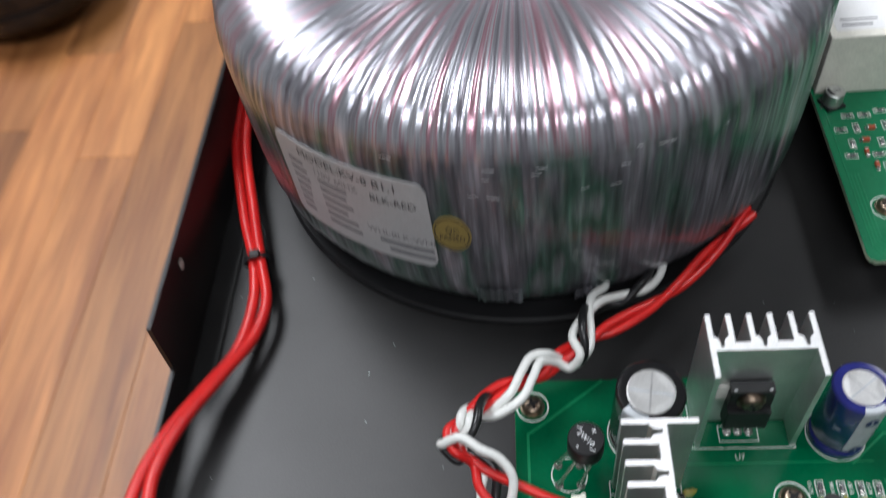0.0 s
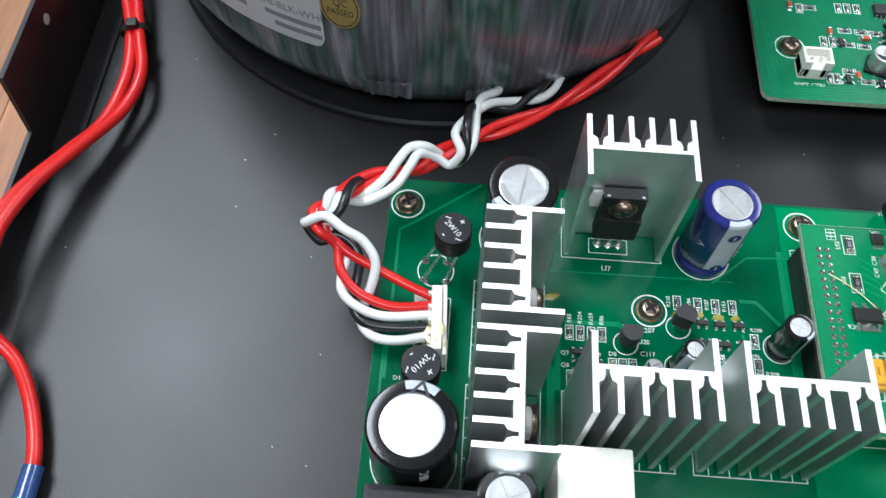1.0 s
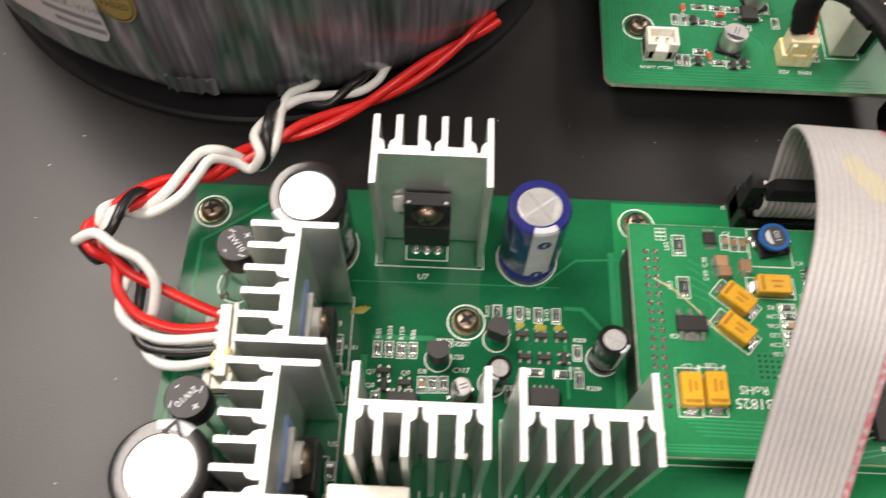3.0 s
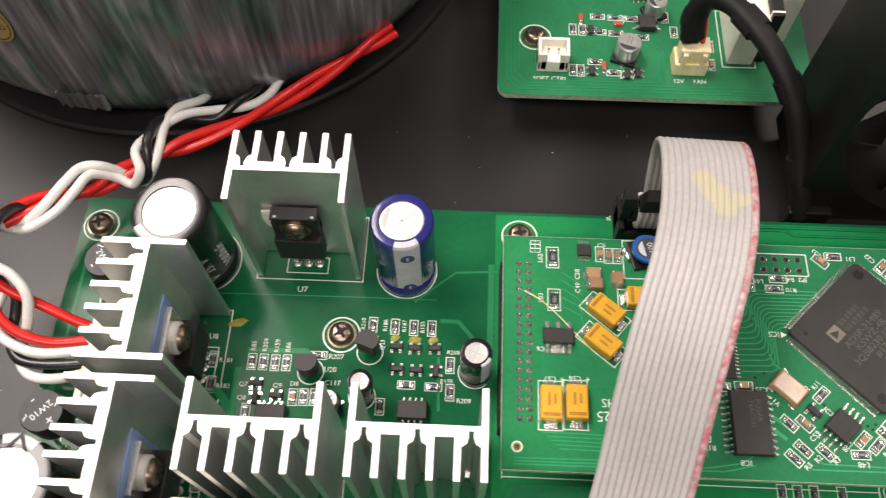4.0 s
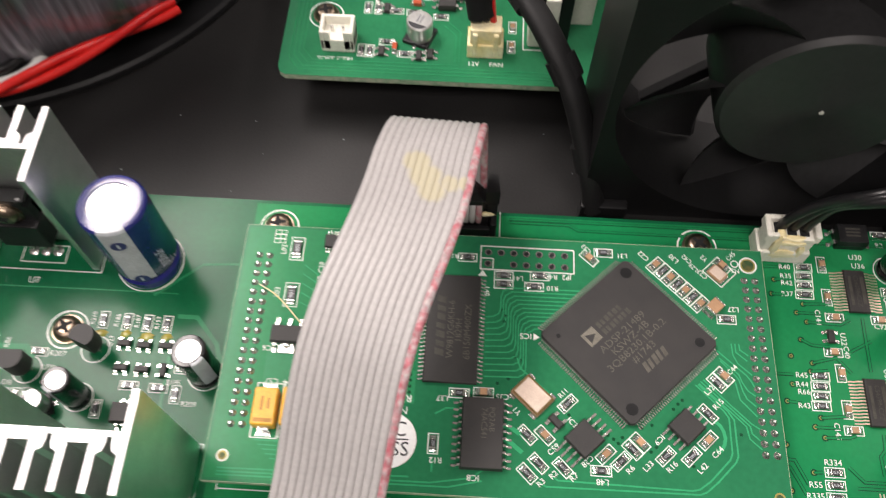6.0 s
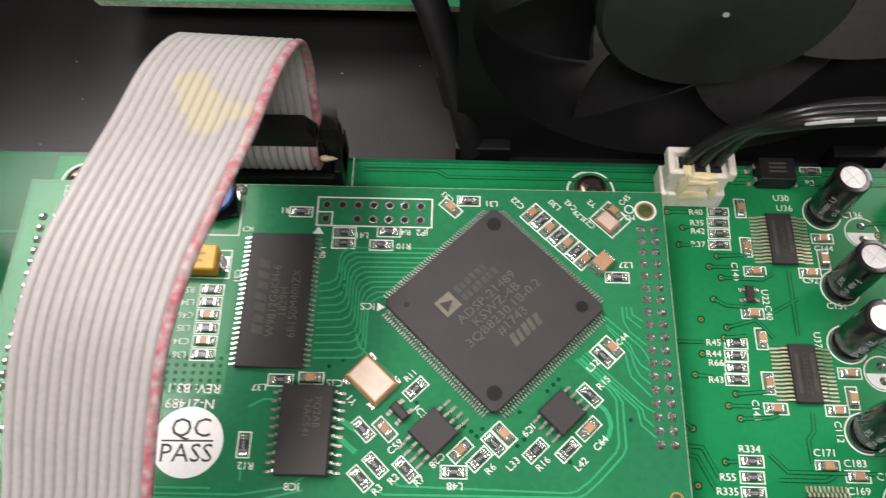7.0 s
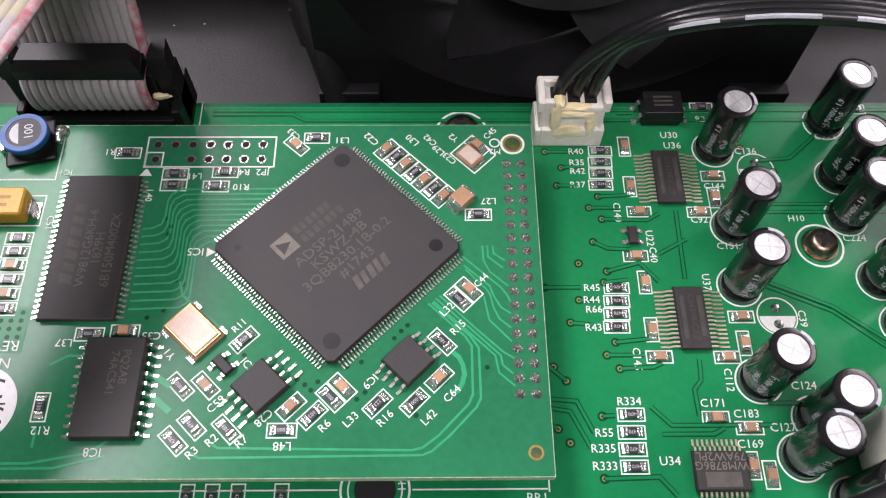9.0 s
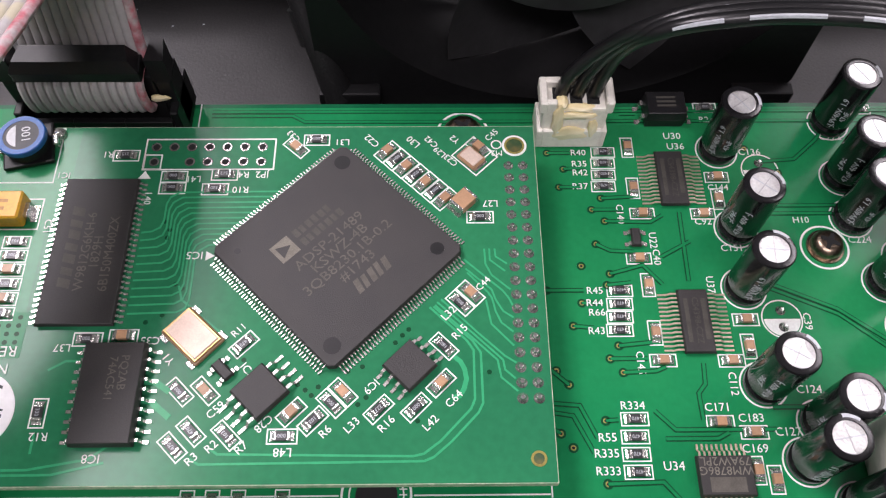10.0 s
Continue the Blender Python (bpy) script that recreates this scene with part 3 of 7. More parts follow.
VIAHOLE = mesh_of("via_pad", ring(0.2, 0.36, 0, 0.05, 14), M_GOLDRIM)
VIADOT = mesh_of("via_hole", lathe([(0, 0), (0.21, 0), (0.21, 0.045), (0, 0.045)], 12), M_DARK)


def via(board, x, y, z):
    put("keepout_ring", KEEPOUT, board, at(x, y, z))
    put("via_pad", VIAHOLE, board, at(x, y, z))
    put("via_hole", VIADOT, board, at(x, y, z))


# main board tracks on the power side
for pts, w in (
    ([(13.2, 40), (13.2, 79), (17.5, 82), (33, 94 - 0.3)], 0.7),
    ([(34, 70.2), (77, 70.6), (95, 70.6)], 0.25),
    ([(90, 70), (99, 77.6), (109.6, 78.3)], 0.5),
    ([(51, 20), (51, 45), (48, 48.5)], 1.7),
    ([(54, 57), (67, 57.3), (69, 55)], 1.2),
    ([(96, 65.6), (100, 65.6), (105, 60), (106.5, 56)], 0.9),
    ([(96, 57), (96.5, 45)], 0.6),
    ([(52.5, 53), (52.5, 40)], 1.4),
    ([(107.2, 80), (107.2, 40), (105.5, 30)], 1.4),
    ([(12.5, 50), (12.5, 34), (17, 31)], 0.6),
):
    track(main_board, pts, w, PZ)
part("copper_pour", prism([(108.5, 24), (112, 30.5), (150, 31), (150, 15), (108.5, 15)], PZ + 0.02, PZ + 0.05), M_TRACE, main_board)
# fine gaps in the pour on the signal side
for pts in (
    [(216.3, 84.3), (222, 84.3)], [(218.7, 81.3), (222, 81.6)], [(217.8, 78), (221, 78)], [(224, 76), (229, 76.3)], [(222.4, 74), (227, 74)],
    [(224.2, 72), (231, 71.8), (233, 73)], [(222.5, 68.1), (224.5, 67), (228, 66.8)], [(213.4, 60.6), (220, 60.6)], [(219.6, 58.6), (222, 58.6)], [(218.1, 55.1), (221, 54.8)],
    [(224.1, 63.2), (229, 64.6), (231.5, 61.5)], [(223.5, 61.4), (227, 61.8)], [(224.2, 52.1), (229, 52.6)], [(222.8, 50.2), (228, 50.2)], [(224.4, 48.2), (229, 48.4), (230.4, 49)],
    [(213.4, 49.6), (216.8, 46.5)], [(213.4, 44), (218, 43.6), (220, 39.2)], [(213.4, 42.8), (217, 42.2), (219.4, 37.2)], [(213.4, 41), (215.2, 39.8)], [(221.3, 41.5), (223, 41.6)], [(220.8, 33.2), (228, 33.4), (230, 31)],
    [(235.6, 73.5), (235.4, 62)], [(235.6, 49.5), (235.4, 46.5), (234.3, 45.2), (234.4, 41.5)], [(228, 42.8), (230.5, 40.2), (244, 40.2)], [(229, 39), (236, 39), (237.5, 39.8)],
    [(246, 62), (256, 57.5), (263, 52), (275, 52)], [(246, 61.2), (256, 56.7), (262.4, 51.2), (275, 51.2)], [(247, 74.6), (275, 74.6)], [(247, 73.2), (275, 73.2)],
    [(249, 82.5), (255, 83), (259, 86.5), (262, 90)], [(228.5, 91.8), (231, 91.8)], [(163, 92.4), (300, 92.4)], [(163, 91.6), (176, 91.6), (178, 90.4), (300, 90.4)], [(244, 43.2), (258, 43.2), (270, 30)], [(236.5, 68.5), (232, 66)],
):
    track(main_board, pts, 0.72, PZ + 0.02, M_GAP, "etched_gap")
    track(main_board, pts, 0.4, PZ + 0.065, M_POUR)
for x, y in ((216.3, 84.3), (218.7, 81.3), (217.8, 78), (224, 76), (222.4, 74), (224.2, 72), (222.5, 68.1), (214.7, 60.6), (219.6, 58.6), (218.1, 55.1), (224.1, 63.2), (223.5, 61.4), (224.2, 52.1), (222.8, 50.2), (224.4, 48.2), (215.2, 48.5), (216.8, 46.5), (215.2, 39.8), (216.7, 37.9), (221.3, 41.5), (220.8, 33.2), (220, 64.5), (247.5, 85), (252, 80.5), (252, 79), (268, 57)):
    via(main_board, x, y, PZ + 0.02)

for k in range(7):
    track(rear_board, [(248, 128.4 + 1.5 * k), (299, 128.4 + 1.5 * k)], 0.5, RZ)

# daughterboard tracks: the fan-out between memory and processor
part("copper_pour", prism([(110.0, 32.2), (110.0, 82.6), (147.5, 82.6), (147.5, 70), (145.5, 66), (145.5, 50), (134, 44), (134, 32.2)], DZ, DZ + 0.012), M_DPOUR, daughter)
for k in range(11):
    xv, yt, yb = 161.4 + 0.5 * k, 72.0 - 0.84 * k, 65.6 - 1.2 * k
    track(daughter, [(158.6, yb), (xv - 1.4, yb + 0.2), (xv - 0.35, yb + 0.8), (xv, yb + 1.9), (xv, yt - 1.9), (xv + 0.4, yt - 0.8), (xv + 1.6, yt), (177.0 - 0.8 * k, yt + 0.1)], 0.25, DZ)
for pts, w in (
    ([(205.3, 62.9), (205.4, 60.6), (206.2, 58.9), (208.6, 56.8)], 0.26),
    ([(206.0, 62.9), (206.0, 61.2), (208.0, 59.5)], 0.26),
    ([(206.7, 62.9), (206.8, 61.7), (208.3, 60.6)], 0.26),
    ([(202.5, 61.3), (207.6, 56.6), (208.3, 55.6), (208.8, 54.5)], 0.26),
    ([(202.7, 59.9), (206.1, 56.8), (206.6, 55.3), (207.5, 53.7), (208.8, 52.8)], 0.26),
    ([(202.9, 59.3), (205.6, 56.4), (206.1, 55.6), (206.5, 53.7), (207.2, 52.1), (208.7, 50.8)], 0.26),
    ([(205.3, 55.3), (205.6, 53.5), (205.9, 51.9), (208.7, 48.9)], 0.26),
    ([(199.4, 55.4), (204.0, 50.8), (207.5, 47.5), (208.9, 46.6)], 0.26),
    ([(198.9, 55.0), (203.5, 50.6), (207.2, 47.0), (207.4, 45.7), (208.7, 44.5)], 0.26),
    ([(198.6, 54.6), (203.2, 50.2), (206.5, 47.0), (206.9, 44.7), (208.9, 42.9)], 0.26),
    ([(197.9, 54.3), (202.7, 49.6), (203.5, 48.3), (203.5, 41.9), (203.0, 40.7), (199.2, 36.7), (197.2, 35.2), (195.9, 34.9), (172.4, 35.3), (171.3, 36.0)], 0.3),
    ([(198.4, 54.4), (203.4, 49.6), (204.4, 48.0), (204.5, 41.4), (203.9, 40.2), (200.6, 36.7), (198.4, 34.8), (197.2, 34.3), (170.3, 34.1), (169.0, 34.8)], 0.3),
    ([(201.0, 47.5), (201.8, 46.8), (202.3, 45.8), (202.5, 44.5), (202.2, 43.3), (201.6, 42.3), (200.7, 42.1)], 0.62),
):
    track(daughter, pts, w, DZ)
for pts, w in (
    ([(112, 33.4), (150, 33.6), (157, 34.8), (160, 37)], 0.3), ([(112, 32.8), (153, 33.0), (159, 34.4)], 0.3), ([(112, 34.0), (146, 34.4)], 0.3),
    ([(160.6, 44.5), (163.6, 44.4), (165.6, 43.1)], 0.8), ([(160.6, 42.2), (163.4, 41.9), (166, 39.8)], 0.8),
    ([(164.8, 57.6), (165.4, 55.6), (171.6, 50.4)], 0.3), ([(150, 46), (152, 47.2), (154, 47.2)], 0.3), ([(150, 38), (150, 35.5)], 0.3),
):
    track(daughter, pts, w, DZ)
for k in range(5):
    track(daughter, [(117.8 + 0.8 * k, 39.3 - 0.8 * k), (134.5, 39.1 - 0.8 * k)], 0.25, DZ)
    track(daughter, [(122.2, 74.6 - 2.0 * k), (124.5 + 0.4 * k, 73 - 2.1 * k), (126.5, 71.5 - 2.2 * k)], 0.22, DZ)
part("copper_pour", prism([(118, 62), (128, 55), (132, 52.5), (132, 49), (117.5, 49), (117.5, 60)], DZ, DZ + 0.025), M_TRACE, daughter)
part("copper_pour", prism([(133.6, 54), (146, 54), (146, 47.6), (133.6, 47.6)], DZ, DZ + 0.025), M_TRACE, daughter)
for i in range(9):
    for j in range(5):
        put("via", VIA, daughter, at(134.6 + 1.3 * i, 48.6 + 1.15 * j, DZ + 0.02))
rnd = random.Random(8)
for x, y in ((173.5, 47.8), (174.4, 47.2), (181.4, 43.9), (182.4, 43.2), (183.2, 42.5), (184, 43.6), (189, 41.3), (190, 42.2), (193.5, 49.4), (194.4, 50.4), (195.2, 51.2), (196.4, 39.2), (162.2, 64.8), (162.4, 66), (161.6, 67.3), (161.2, 52.4), (163.2, 53.4), (164.3, 57.8), (165.3, 57.2), (150, 37.8), (187.6, 45.6), (189.4, 46.2), (205.4, 45.4)):
    put("via", VIA, daughter, at(x, y, DZ))
# rows of through-hole pins soldered on top of the daughterboard
DOME = mesh_of("pin_joint", lathe([(0, 0.75), (0.28, 0.7), (0.4, 0.35), (0.72, 0.05), (0.72, 0), (0, 0)], 12), M_DULLSOLDER, True)
for cx, dx in ((112.85, 2.05), (209.2, 2.05)):
    for k in range(18):
        for s in (0, 1):
            put("pin_joint", DOME, daughter, at(cx + s * dx + 0.014 * k, 76.3 - 2.02 * k, DZ))
for x, y, r in ((210.2, 79.7, 1.45), (211.0, 34.5, 0.95), (112.6, 36.2, 0.8)):
    part("mounting_hole", lathe([(0, 0), (r - 0.25, 0), (r - 0.25, 0.03), (0, 0.03)], 28), M_HOLE, daughter, m=at(x, y, DZ + 0.02))
    part("plated_rim", ring(r - 0.28, r + 0.02, 0, 0.06, 28), M_GOLDRIM, daughter, m=at(x, y, DZ + 0.02))
    if r != 0.95:
        part("silkscreen_ring", ring(r, r + 0.35, 0, 0.03, 32), M_SILK, daughter, m=at(x, y, DZ))
part("silkscreen_ring", ring(0.6, 0.8, 0, 0.03, 20), M_SILK, daughter, m=at(207.6, 79.9, DZ))
for x, w in ((108.9, 6.6), (208.6, 4.6)):
    t = thing("pin_header", "black plastic pin header joining the two boards", "connector", "board headers", at(x, 41, PZ))
    part("body", box(0, -0.6, 0.02, w, 36.6, 7.2, 0.15), M_BLACKPLASTIC, t)
# big hole printed with rings under the daughterboard's front edge
t = at(191.0, 32.0, PZ + 0.02)
part("silkscreen_ring", ring(4.3, 4.6, 0, 0.03, 40), M_SILK, main_board, m=t)
part("silkscreen_ring", ring(3.4, 3.6, 0, 0.03, 40), M_SILK, main_board, m=t)
part("screw_hole", lathe([(0, 0), (2.7, 0), (2.7, 0.04), (0, 0.04)], 28), M_DARK, main_board, m=t)
for y in (31.6,):
    part("silkscreen_line", box(110, y - 0.1, 0, 186.2, y + 0.1, 0.03), M_SILK, main_board, m=at(0, 0.4, PZ + 0.02))
    part("silkscreen_line", box(195.8, y - 0.1, 0, 213.3, y + 0.1, 0.03), M_SILK, main_board, m=at(0, 0.4, PZ + 0.02))
for a in ((110.0, 31.6, 110.2, 80.6), (110.0, 80.6, 112.5, 80.8), (213.4, 31.6, 213.6, 34.5)):
    part("silkscreen_line", box(a[0], a[1], 0, a[2], a[3], 0.03), M_SILK, main_board, m=at(0, 0, PZ + 0.02))

# ---- chip resistors and capacitors ----
def chip_meshes(length, width, height, body):
    b = mesh_of("body", box(-length / 2 + 0.28, -width / 2 + 0.02, 0.05, length / 2 - 0.28, width / 2 - 0.02, height - 0.01, 0.03), body)
    e = bmesh.new()
    box(-0.2, -width / 2, 0.02, 0.2, width / 2, height, 0.06, bm=e)
    foot = [[e.verts.new((x, sgn * y, z)) for sgn in (-1, 1)] for x, y, z in ((0.19, width / 2, 0.0), (0.19, width / 2 - 0.04, height * 0.8), (0.36, width / 2 - 0.02, height * 0.42), (0.66, width / 2 + 0.02, 0.12), (0.72, width / 2 + 0.02, 0.0))]
    for p, q in zip(foot, foot[1:] + foot[:1]):
        e.faces.new((p[0], p[1], q[1], q[0]))
    for k in (0, 1):
        e.faces.new([q[k] for q in foot])
    return b, mesh_of("terminal", e, M_SOLDER)


CHIPS = {
    "R": ("chip_resistor", "black chip resistor with tinned ends soldered to the board", "resistor", chip_meshes(2.0, 1.2, 0.5, M_RESBODY), 2.0, (3.8, 1.95)),
    "C": ("chip_capacitor", "tan ceramic chip capacitor with tinned ends", "capacitor", chip_meshes(2.0, 1.2, 0.85, M_CERAMIC), 2.0, (3.8, 1.95)),
    "RL": ("chip_resistor", "large black chip resistor with tinned ends", "resistor", chip_meshes(3.2, 1.7, 0.6, M_RESBODY), 3.2, (5.2, 2.8)),
    "CL": ("chip_capacitor", "large tan ceramic chip capacitor", "capacitor", chip_meshes(3.2, 2.4, 1.5, M_CERAMIC), 3.2, (0, 0)),
    "D": ("glass_diode", "small red-banded glass diode with tinned ends", "diode", chip_meshes(2.6, 1.1, 1.1, M_REDGLASS), 2.6, (0, 0)),
}
MARKS = {}
OUTLINES = {}


def chip(kind, x, y, z, board, rot=0.0, mark="", group="chip parts", outlined=True):
    name, label, cat, (body, end), length, (ow, oh) = CHIPS[kind]
    t = thing(name, label, cat, group, at(x, y, z + 0.02, rot))
    put("body", body, t)
    put("terminal", end, t, at(length / 2 - 0.2, 0, 0))
    put("terminal", end, t, at(-length / 2 + 0.2, 0, 0, 180))
    if kind in ("R", "RL"):
        mark = mark or "000"
        key = (mark, kind)
        if key not in MARKS:
            MARKS[key] = text_mesh(mark, 0.52 if kind == "R" else 0.85, M_STRIPE, 0.006)
        put("marking", MARKS[key], t, at(0, 0, 0.51 if kind == "R" else 0.61, 180))
    if outlined and ow:
        if (ow, oh) not in OUTLINES:
            OUTLINES[(ow, oh)] = mesh_of("silkscreen_outline", outline(ow, oh, 0.17, 0, 0.03), M_SILK)
        put("silkscreen_outline", OUTLINES[(ow, oh)], board, at(x, y, z + 0.02, rot))
    return t


DG, MG, RG = "chip parts on the daughterboard", "chip parts on the main board", "chip parts on the control board"
for kind, x, y, rot, mark in (
    ("R", 154.5, 78.2, 0, "215"), ("C", 178.7, 79.5, -42, ""), ("R", 181.6, 80.8, 0, "000"), ("R", 161.8, 74.6, 0, "000"), ("R", 161.8, 72.7, 0, "000"), ("R", 168.9, 74.9, 0, "512"), ("R", 167.8, 72.5, 0, "330"),
    ("C", 191.85, 78.75, 44, ""), ("R", 193.22, 77.42, 44, "000"), ("C", 194.58, 76.08, 44, ""), ("R", 195.95, 74.75, 44, "000"), ("C", 197.32, 73.42, 44, ""), ("R", 198.68, 72.08, 44, "000"), ("C", 200.05, 70.75, 44, ""), ("C", 205.0, 79.4, -45, ""), ("R", 204.9, 67.8, 0, "000"),
    ("C", 203.3, 56.3, -45, ""), ("R", 201.9, 54.9, -45, "000"), ("R", 199.7, 48.9, -45, "180"), ("C", 199.3, 44.0, 45, ""), ("R", 196.2, 40.9, 45, "000"), ("R", 191.6, 40.7, 45, "223"), ("C", 187.1, 42.9, -45, ""), ("R", 185.7, 41.5, -45, "000"),
    ("R", 183.6, 39.3, 45, "103"), ("C", 180.9, 40.4, 45, ""), ("R", 180.0, 37.4, 0, "000"), ("R", 173.2, 37.6, -45, "103"), ("R", 168.9, 38.1, -45, "470"), ("R", 166.9, 36.2, -45, "470"), ("R", 166.8, 43.1, -45, "000"), ("C", 170.0, 43.2, -45, ""), ("R", 174.2, 49.3, 45, "470"),
    ("R", 150.0, 40.5, 90, "330"), ("R", 154.2, 50.1, 0, "000"), ("C", 158.7, 50.5, 0, ""), ("R", 142.0, 64.2, 0, "103"), ("R", 142.0, 62.1, 0, "000"), ("C", 142.05, 60.0, 0, ""), ("R", 142.1, 57.9, 0, "000"), ("C", 142.1, 55.8, 0, ""), ("R", 142.1, 53.7, 0, "000"),
    ("RL", 120.2, 78.1, 90, "100"), ("RL", 120.4, 68.0, 90, "100"), ("C", 130.6, 79.3, 90, ""), ("C", 132.5, 79.0, 90, ""), ("C", 134.4, 79.0, 90, ""),
):
    chip(kind, x, y, DZ - 0.02, daughter, rot, mark, DG)
for x, y, r in ((202.6, 70.0, 45), (128.9, 74.2, 0), (129.3, 71.8, 0), (134.0, 73.2, 90)):
    chip("CL", x, y, DZ - 0.02, daughter, r, "", DG)
for kind, x, y, rot, mark in (
    ("R", 225.1, 84.4, 0, "470"), ("R", 224.9, 82.3, 0, "470"), ("R", 224.8, 80.2, 0, "470"), ("R", 224.6, 78.1, 0, "470"), ("C", 229.0, 85.3, 90, ""), ("C", 229.1, 77.8, 90, ""), ("C", 230.0, 73.3, 0, ""), ("C", 242.3, 79.7, 0, ""), ("C", 239.2, 73.2, 0, ""), ("C", 241.9, 75.8, 90, ""),
    ("C", 228.6, 65.7, 0, ""), ("C", 229.4, 61.4, 90, ""), ("R", 225.2, 60.5, 0, "470"), ("R", 225.0, 58.4, 0, "470"), ("R", 224.8, 56.4, 0, "470"), ("R", 224.6, 54.4, 0, "470"), ("C", 229.5, 54.0, 90, ""), ("C", 230.1, 49.9, 0, ""), ("C", 242.6, 55.9, 0, ""), ("C", 239.6, 49.8, 0, ""), ("C", 242.3, 51.9, 90, ""),
    ("R", 225.2, 41.7, 0, "470"), ("R", 225.0, 39.3, 0, "470"), ("R", 224.9, 37.0, 0, "470"), ("R", 224.9, 34.7, 0, "470"), ("C", 236.6, 41.2, 0, ""), ("C", 240.9, 39.8, 0, ""), ("C", 240.4, 34.8, 90, ""), ("C", 242.6, 33.6, 90, ""), ("R", 242.5, 93.0, 0, "000"), ("R", 267.5, 92.6, 0, "000"), ("R", 266, 84.0, 90, "000"),
    ("R", 166.9, 31.0, 90, "470"), ("R", 170.1, 31.0, 90, "470"), ("R", 173.4, 31.0, 90, "470"), ("R", 179.0, 31.0, 90, "470"), ("R", 127.5, 85.2, 0, "000"),
):
    chip(kind, x, y, PZ, main_board, rot, mark, MG)
for kind, x, y, rot, mark in (
    ("R", 46.8, 54.6, 90, "100"), ("R", 47.1, 48.9, 90, "100"), ("R", 55.3, 54.4, 90, "103"), ("R", 57.8, 54.4, 90, "103"), ("R", 60.4, 54.3, 90, "103"), ("R", 62.9, 54.4, 90, "103"), ("R", 69.7, 56.4, 0, "471"),
    ("R", 81.1, 64.0, 90, "102"), ("R", 86.0, 63.8, 90, "102"), ("R", 90.2, 63.7, 90, "102"), ("R", 94.2, 63.7, 90, "102"), ("R", 89.3, 50.5, 0, "222"), ("R", 95.2, 50.3, 0, "222"), ("R", 98.6, 55.3, 90, "473"), ("R", 98.8, 49.2, 90, "473"), ("C", 65.2, 46.8, 90, ""), ("R", 67.5, 46.9, 90, "103"), ("R", 69.8, 47.0, 90, "103"), ("R", 47.5, 28.0, 90, "100"), ("R", 47.5, 21.5, 90, "100"), ("R", 55.5, 43.2, 90, "100"), ("R", 84.0, 45.5, 90, "100"),
):
    chip(kind, x, y, PZ - 0.02, main_board, rot, mark, MG)
for kind, x, y, rot, mark in (
    ("D", 129.2, 151.0, 90, ""), ("R", 133.8, 152.2, 0, "102"), ("R", 138.4, 152.0, 0, "102"), ("R", 142.5, 151.8, 0, "102"), ("D", 139.0, 149.3, 0, ""), ("R", 134.0, 146.9, 0, "103"), ("R", 127.1, 147.6, 90, "103"), ("R", 129.6, 147.5, 90, "103"), ("R", 145, 145.6, 0, "103"), ("R", 138.4, 146.6, 0, "103"),
    ("R", 126.8, 134.2, 90, "103"), ("R", 128.8, 134.1, 90, "103"), ("D", 134.6, 135.2, 90, ""), ("R", 132.6, 137.0, 0, "103"), ("R", 137.2, 133.6, 0, "103"), ("R", 151.5, 152.5, 90, "103"), ("R", 153.5, 147.6, 90, "103"), ("C", 162.2, 137.2, 90, ""), ("C", 162.4, 143.2, 90, ""),
    ("R", 133.4, 161.0, 90, "103"), ("R", 136.0, 161.1, 90, "103"), ("R", 138.7, 161.0, 90, "103"), ("D", 119, 160.5, 90, ""), ("R", 122, 160.0, 90, "103"), ("R", 125, 160.5, 0, "103"), ("R", 151.5, 161.0, 90, "103"), ("R", 154.2, 161.0, 90, "103"),
    ("R", 113, 165, 0, "103"), ("D", 117.5, 166, 90, ""), ("R", 121, 165.2, 0, "103"), ("R", 114.5, 170, 90, "103"), ("D", 118.5, 171, 0, ""), ("R", 123, 170, 90, "103"), ("R", 112.6, 176, 0, "103"), ("R", 117.3, 176.6, 90, "103"), ("D", 121.4, 176, 0, ""), ("R", 126, 177, 90, "103"), ("R", 116, 182, 0, "103"), ("R", 121, 182, 0, "103"), ("R", 126, 183.5, 0, "103"), ("R", 129, 170.5, 0, "103"), ("R", 134, 168, 0, "103"), ("R", 139, 169, 90, "103"), ("R", 144, 168, 0, "103"),
):
    chip(kind, x, y, RZ - 0.02, right_board, rot, mark, RG)


# ---- integrated circuits ----
def gull(reach, height, width):
    """One formed lead that leaves the body at x 0 and lands at x reach."""
    pts = [(-0.1, height), (reach * 0.32, height), (reach * 0.52, 0.14), (reach, 0.14)]
    bm = bmesh.new()
    th = 0.14
    rows = []
    for x, z in pts:
        rows.append([bm.verts.new((x, s * width / 2, z + o)) for s, o in ((-1, -th / 2), (1, -th / 2), (1, th / 2), (-1, th / 2))])
    for a, b in zip(rows, rows[1:]):
        for k in range(4):
            bm.faces.new((a[k], a[(k + 1) % 4], b[(k + 1) % 4], b[k]))
    bm.faces.new(list(reversed(rows[0])))
    bm.faces.new(rows[-1])
    return bm


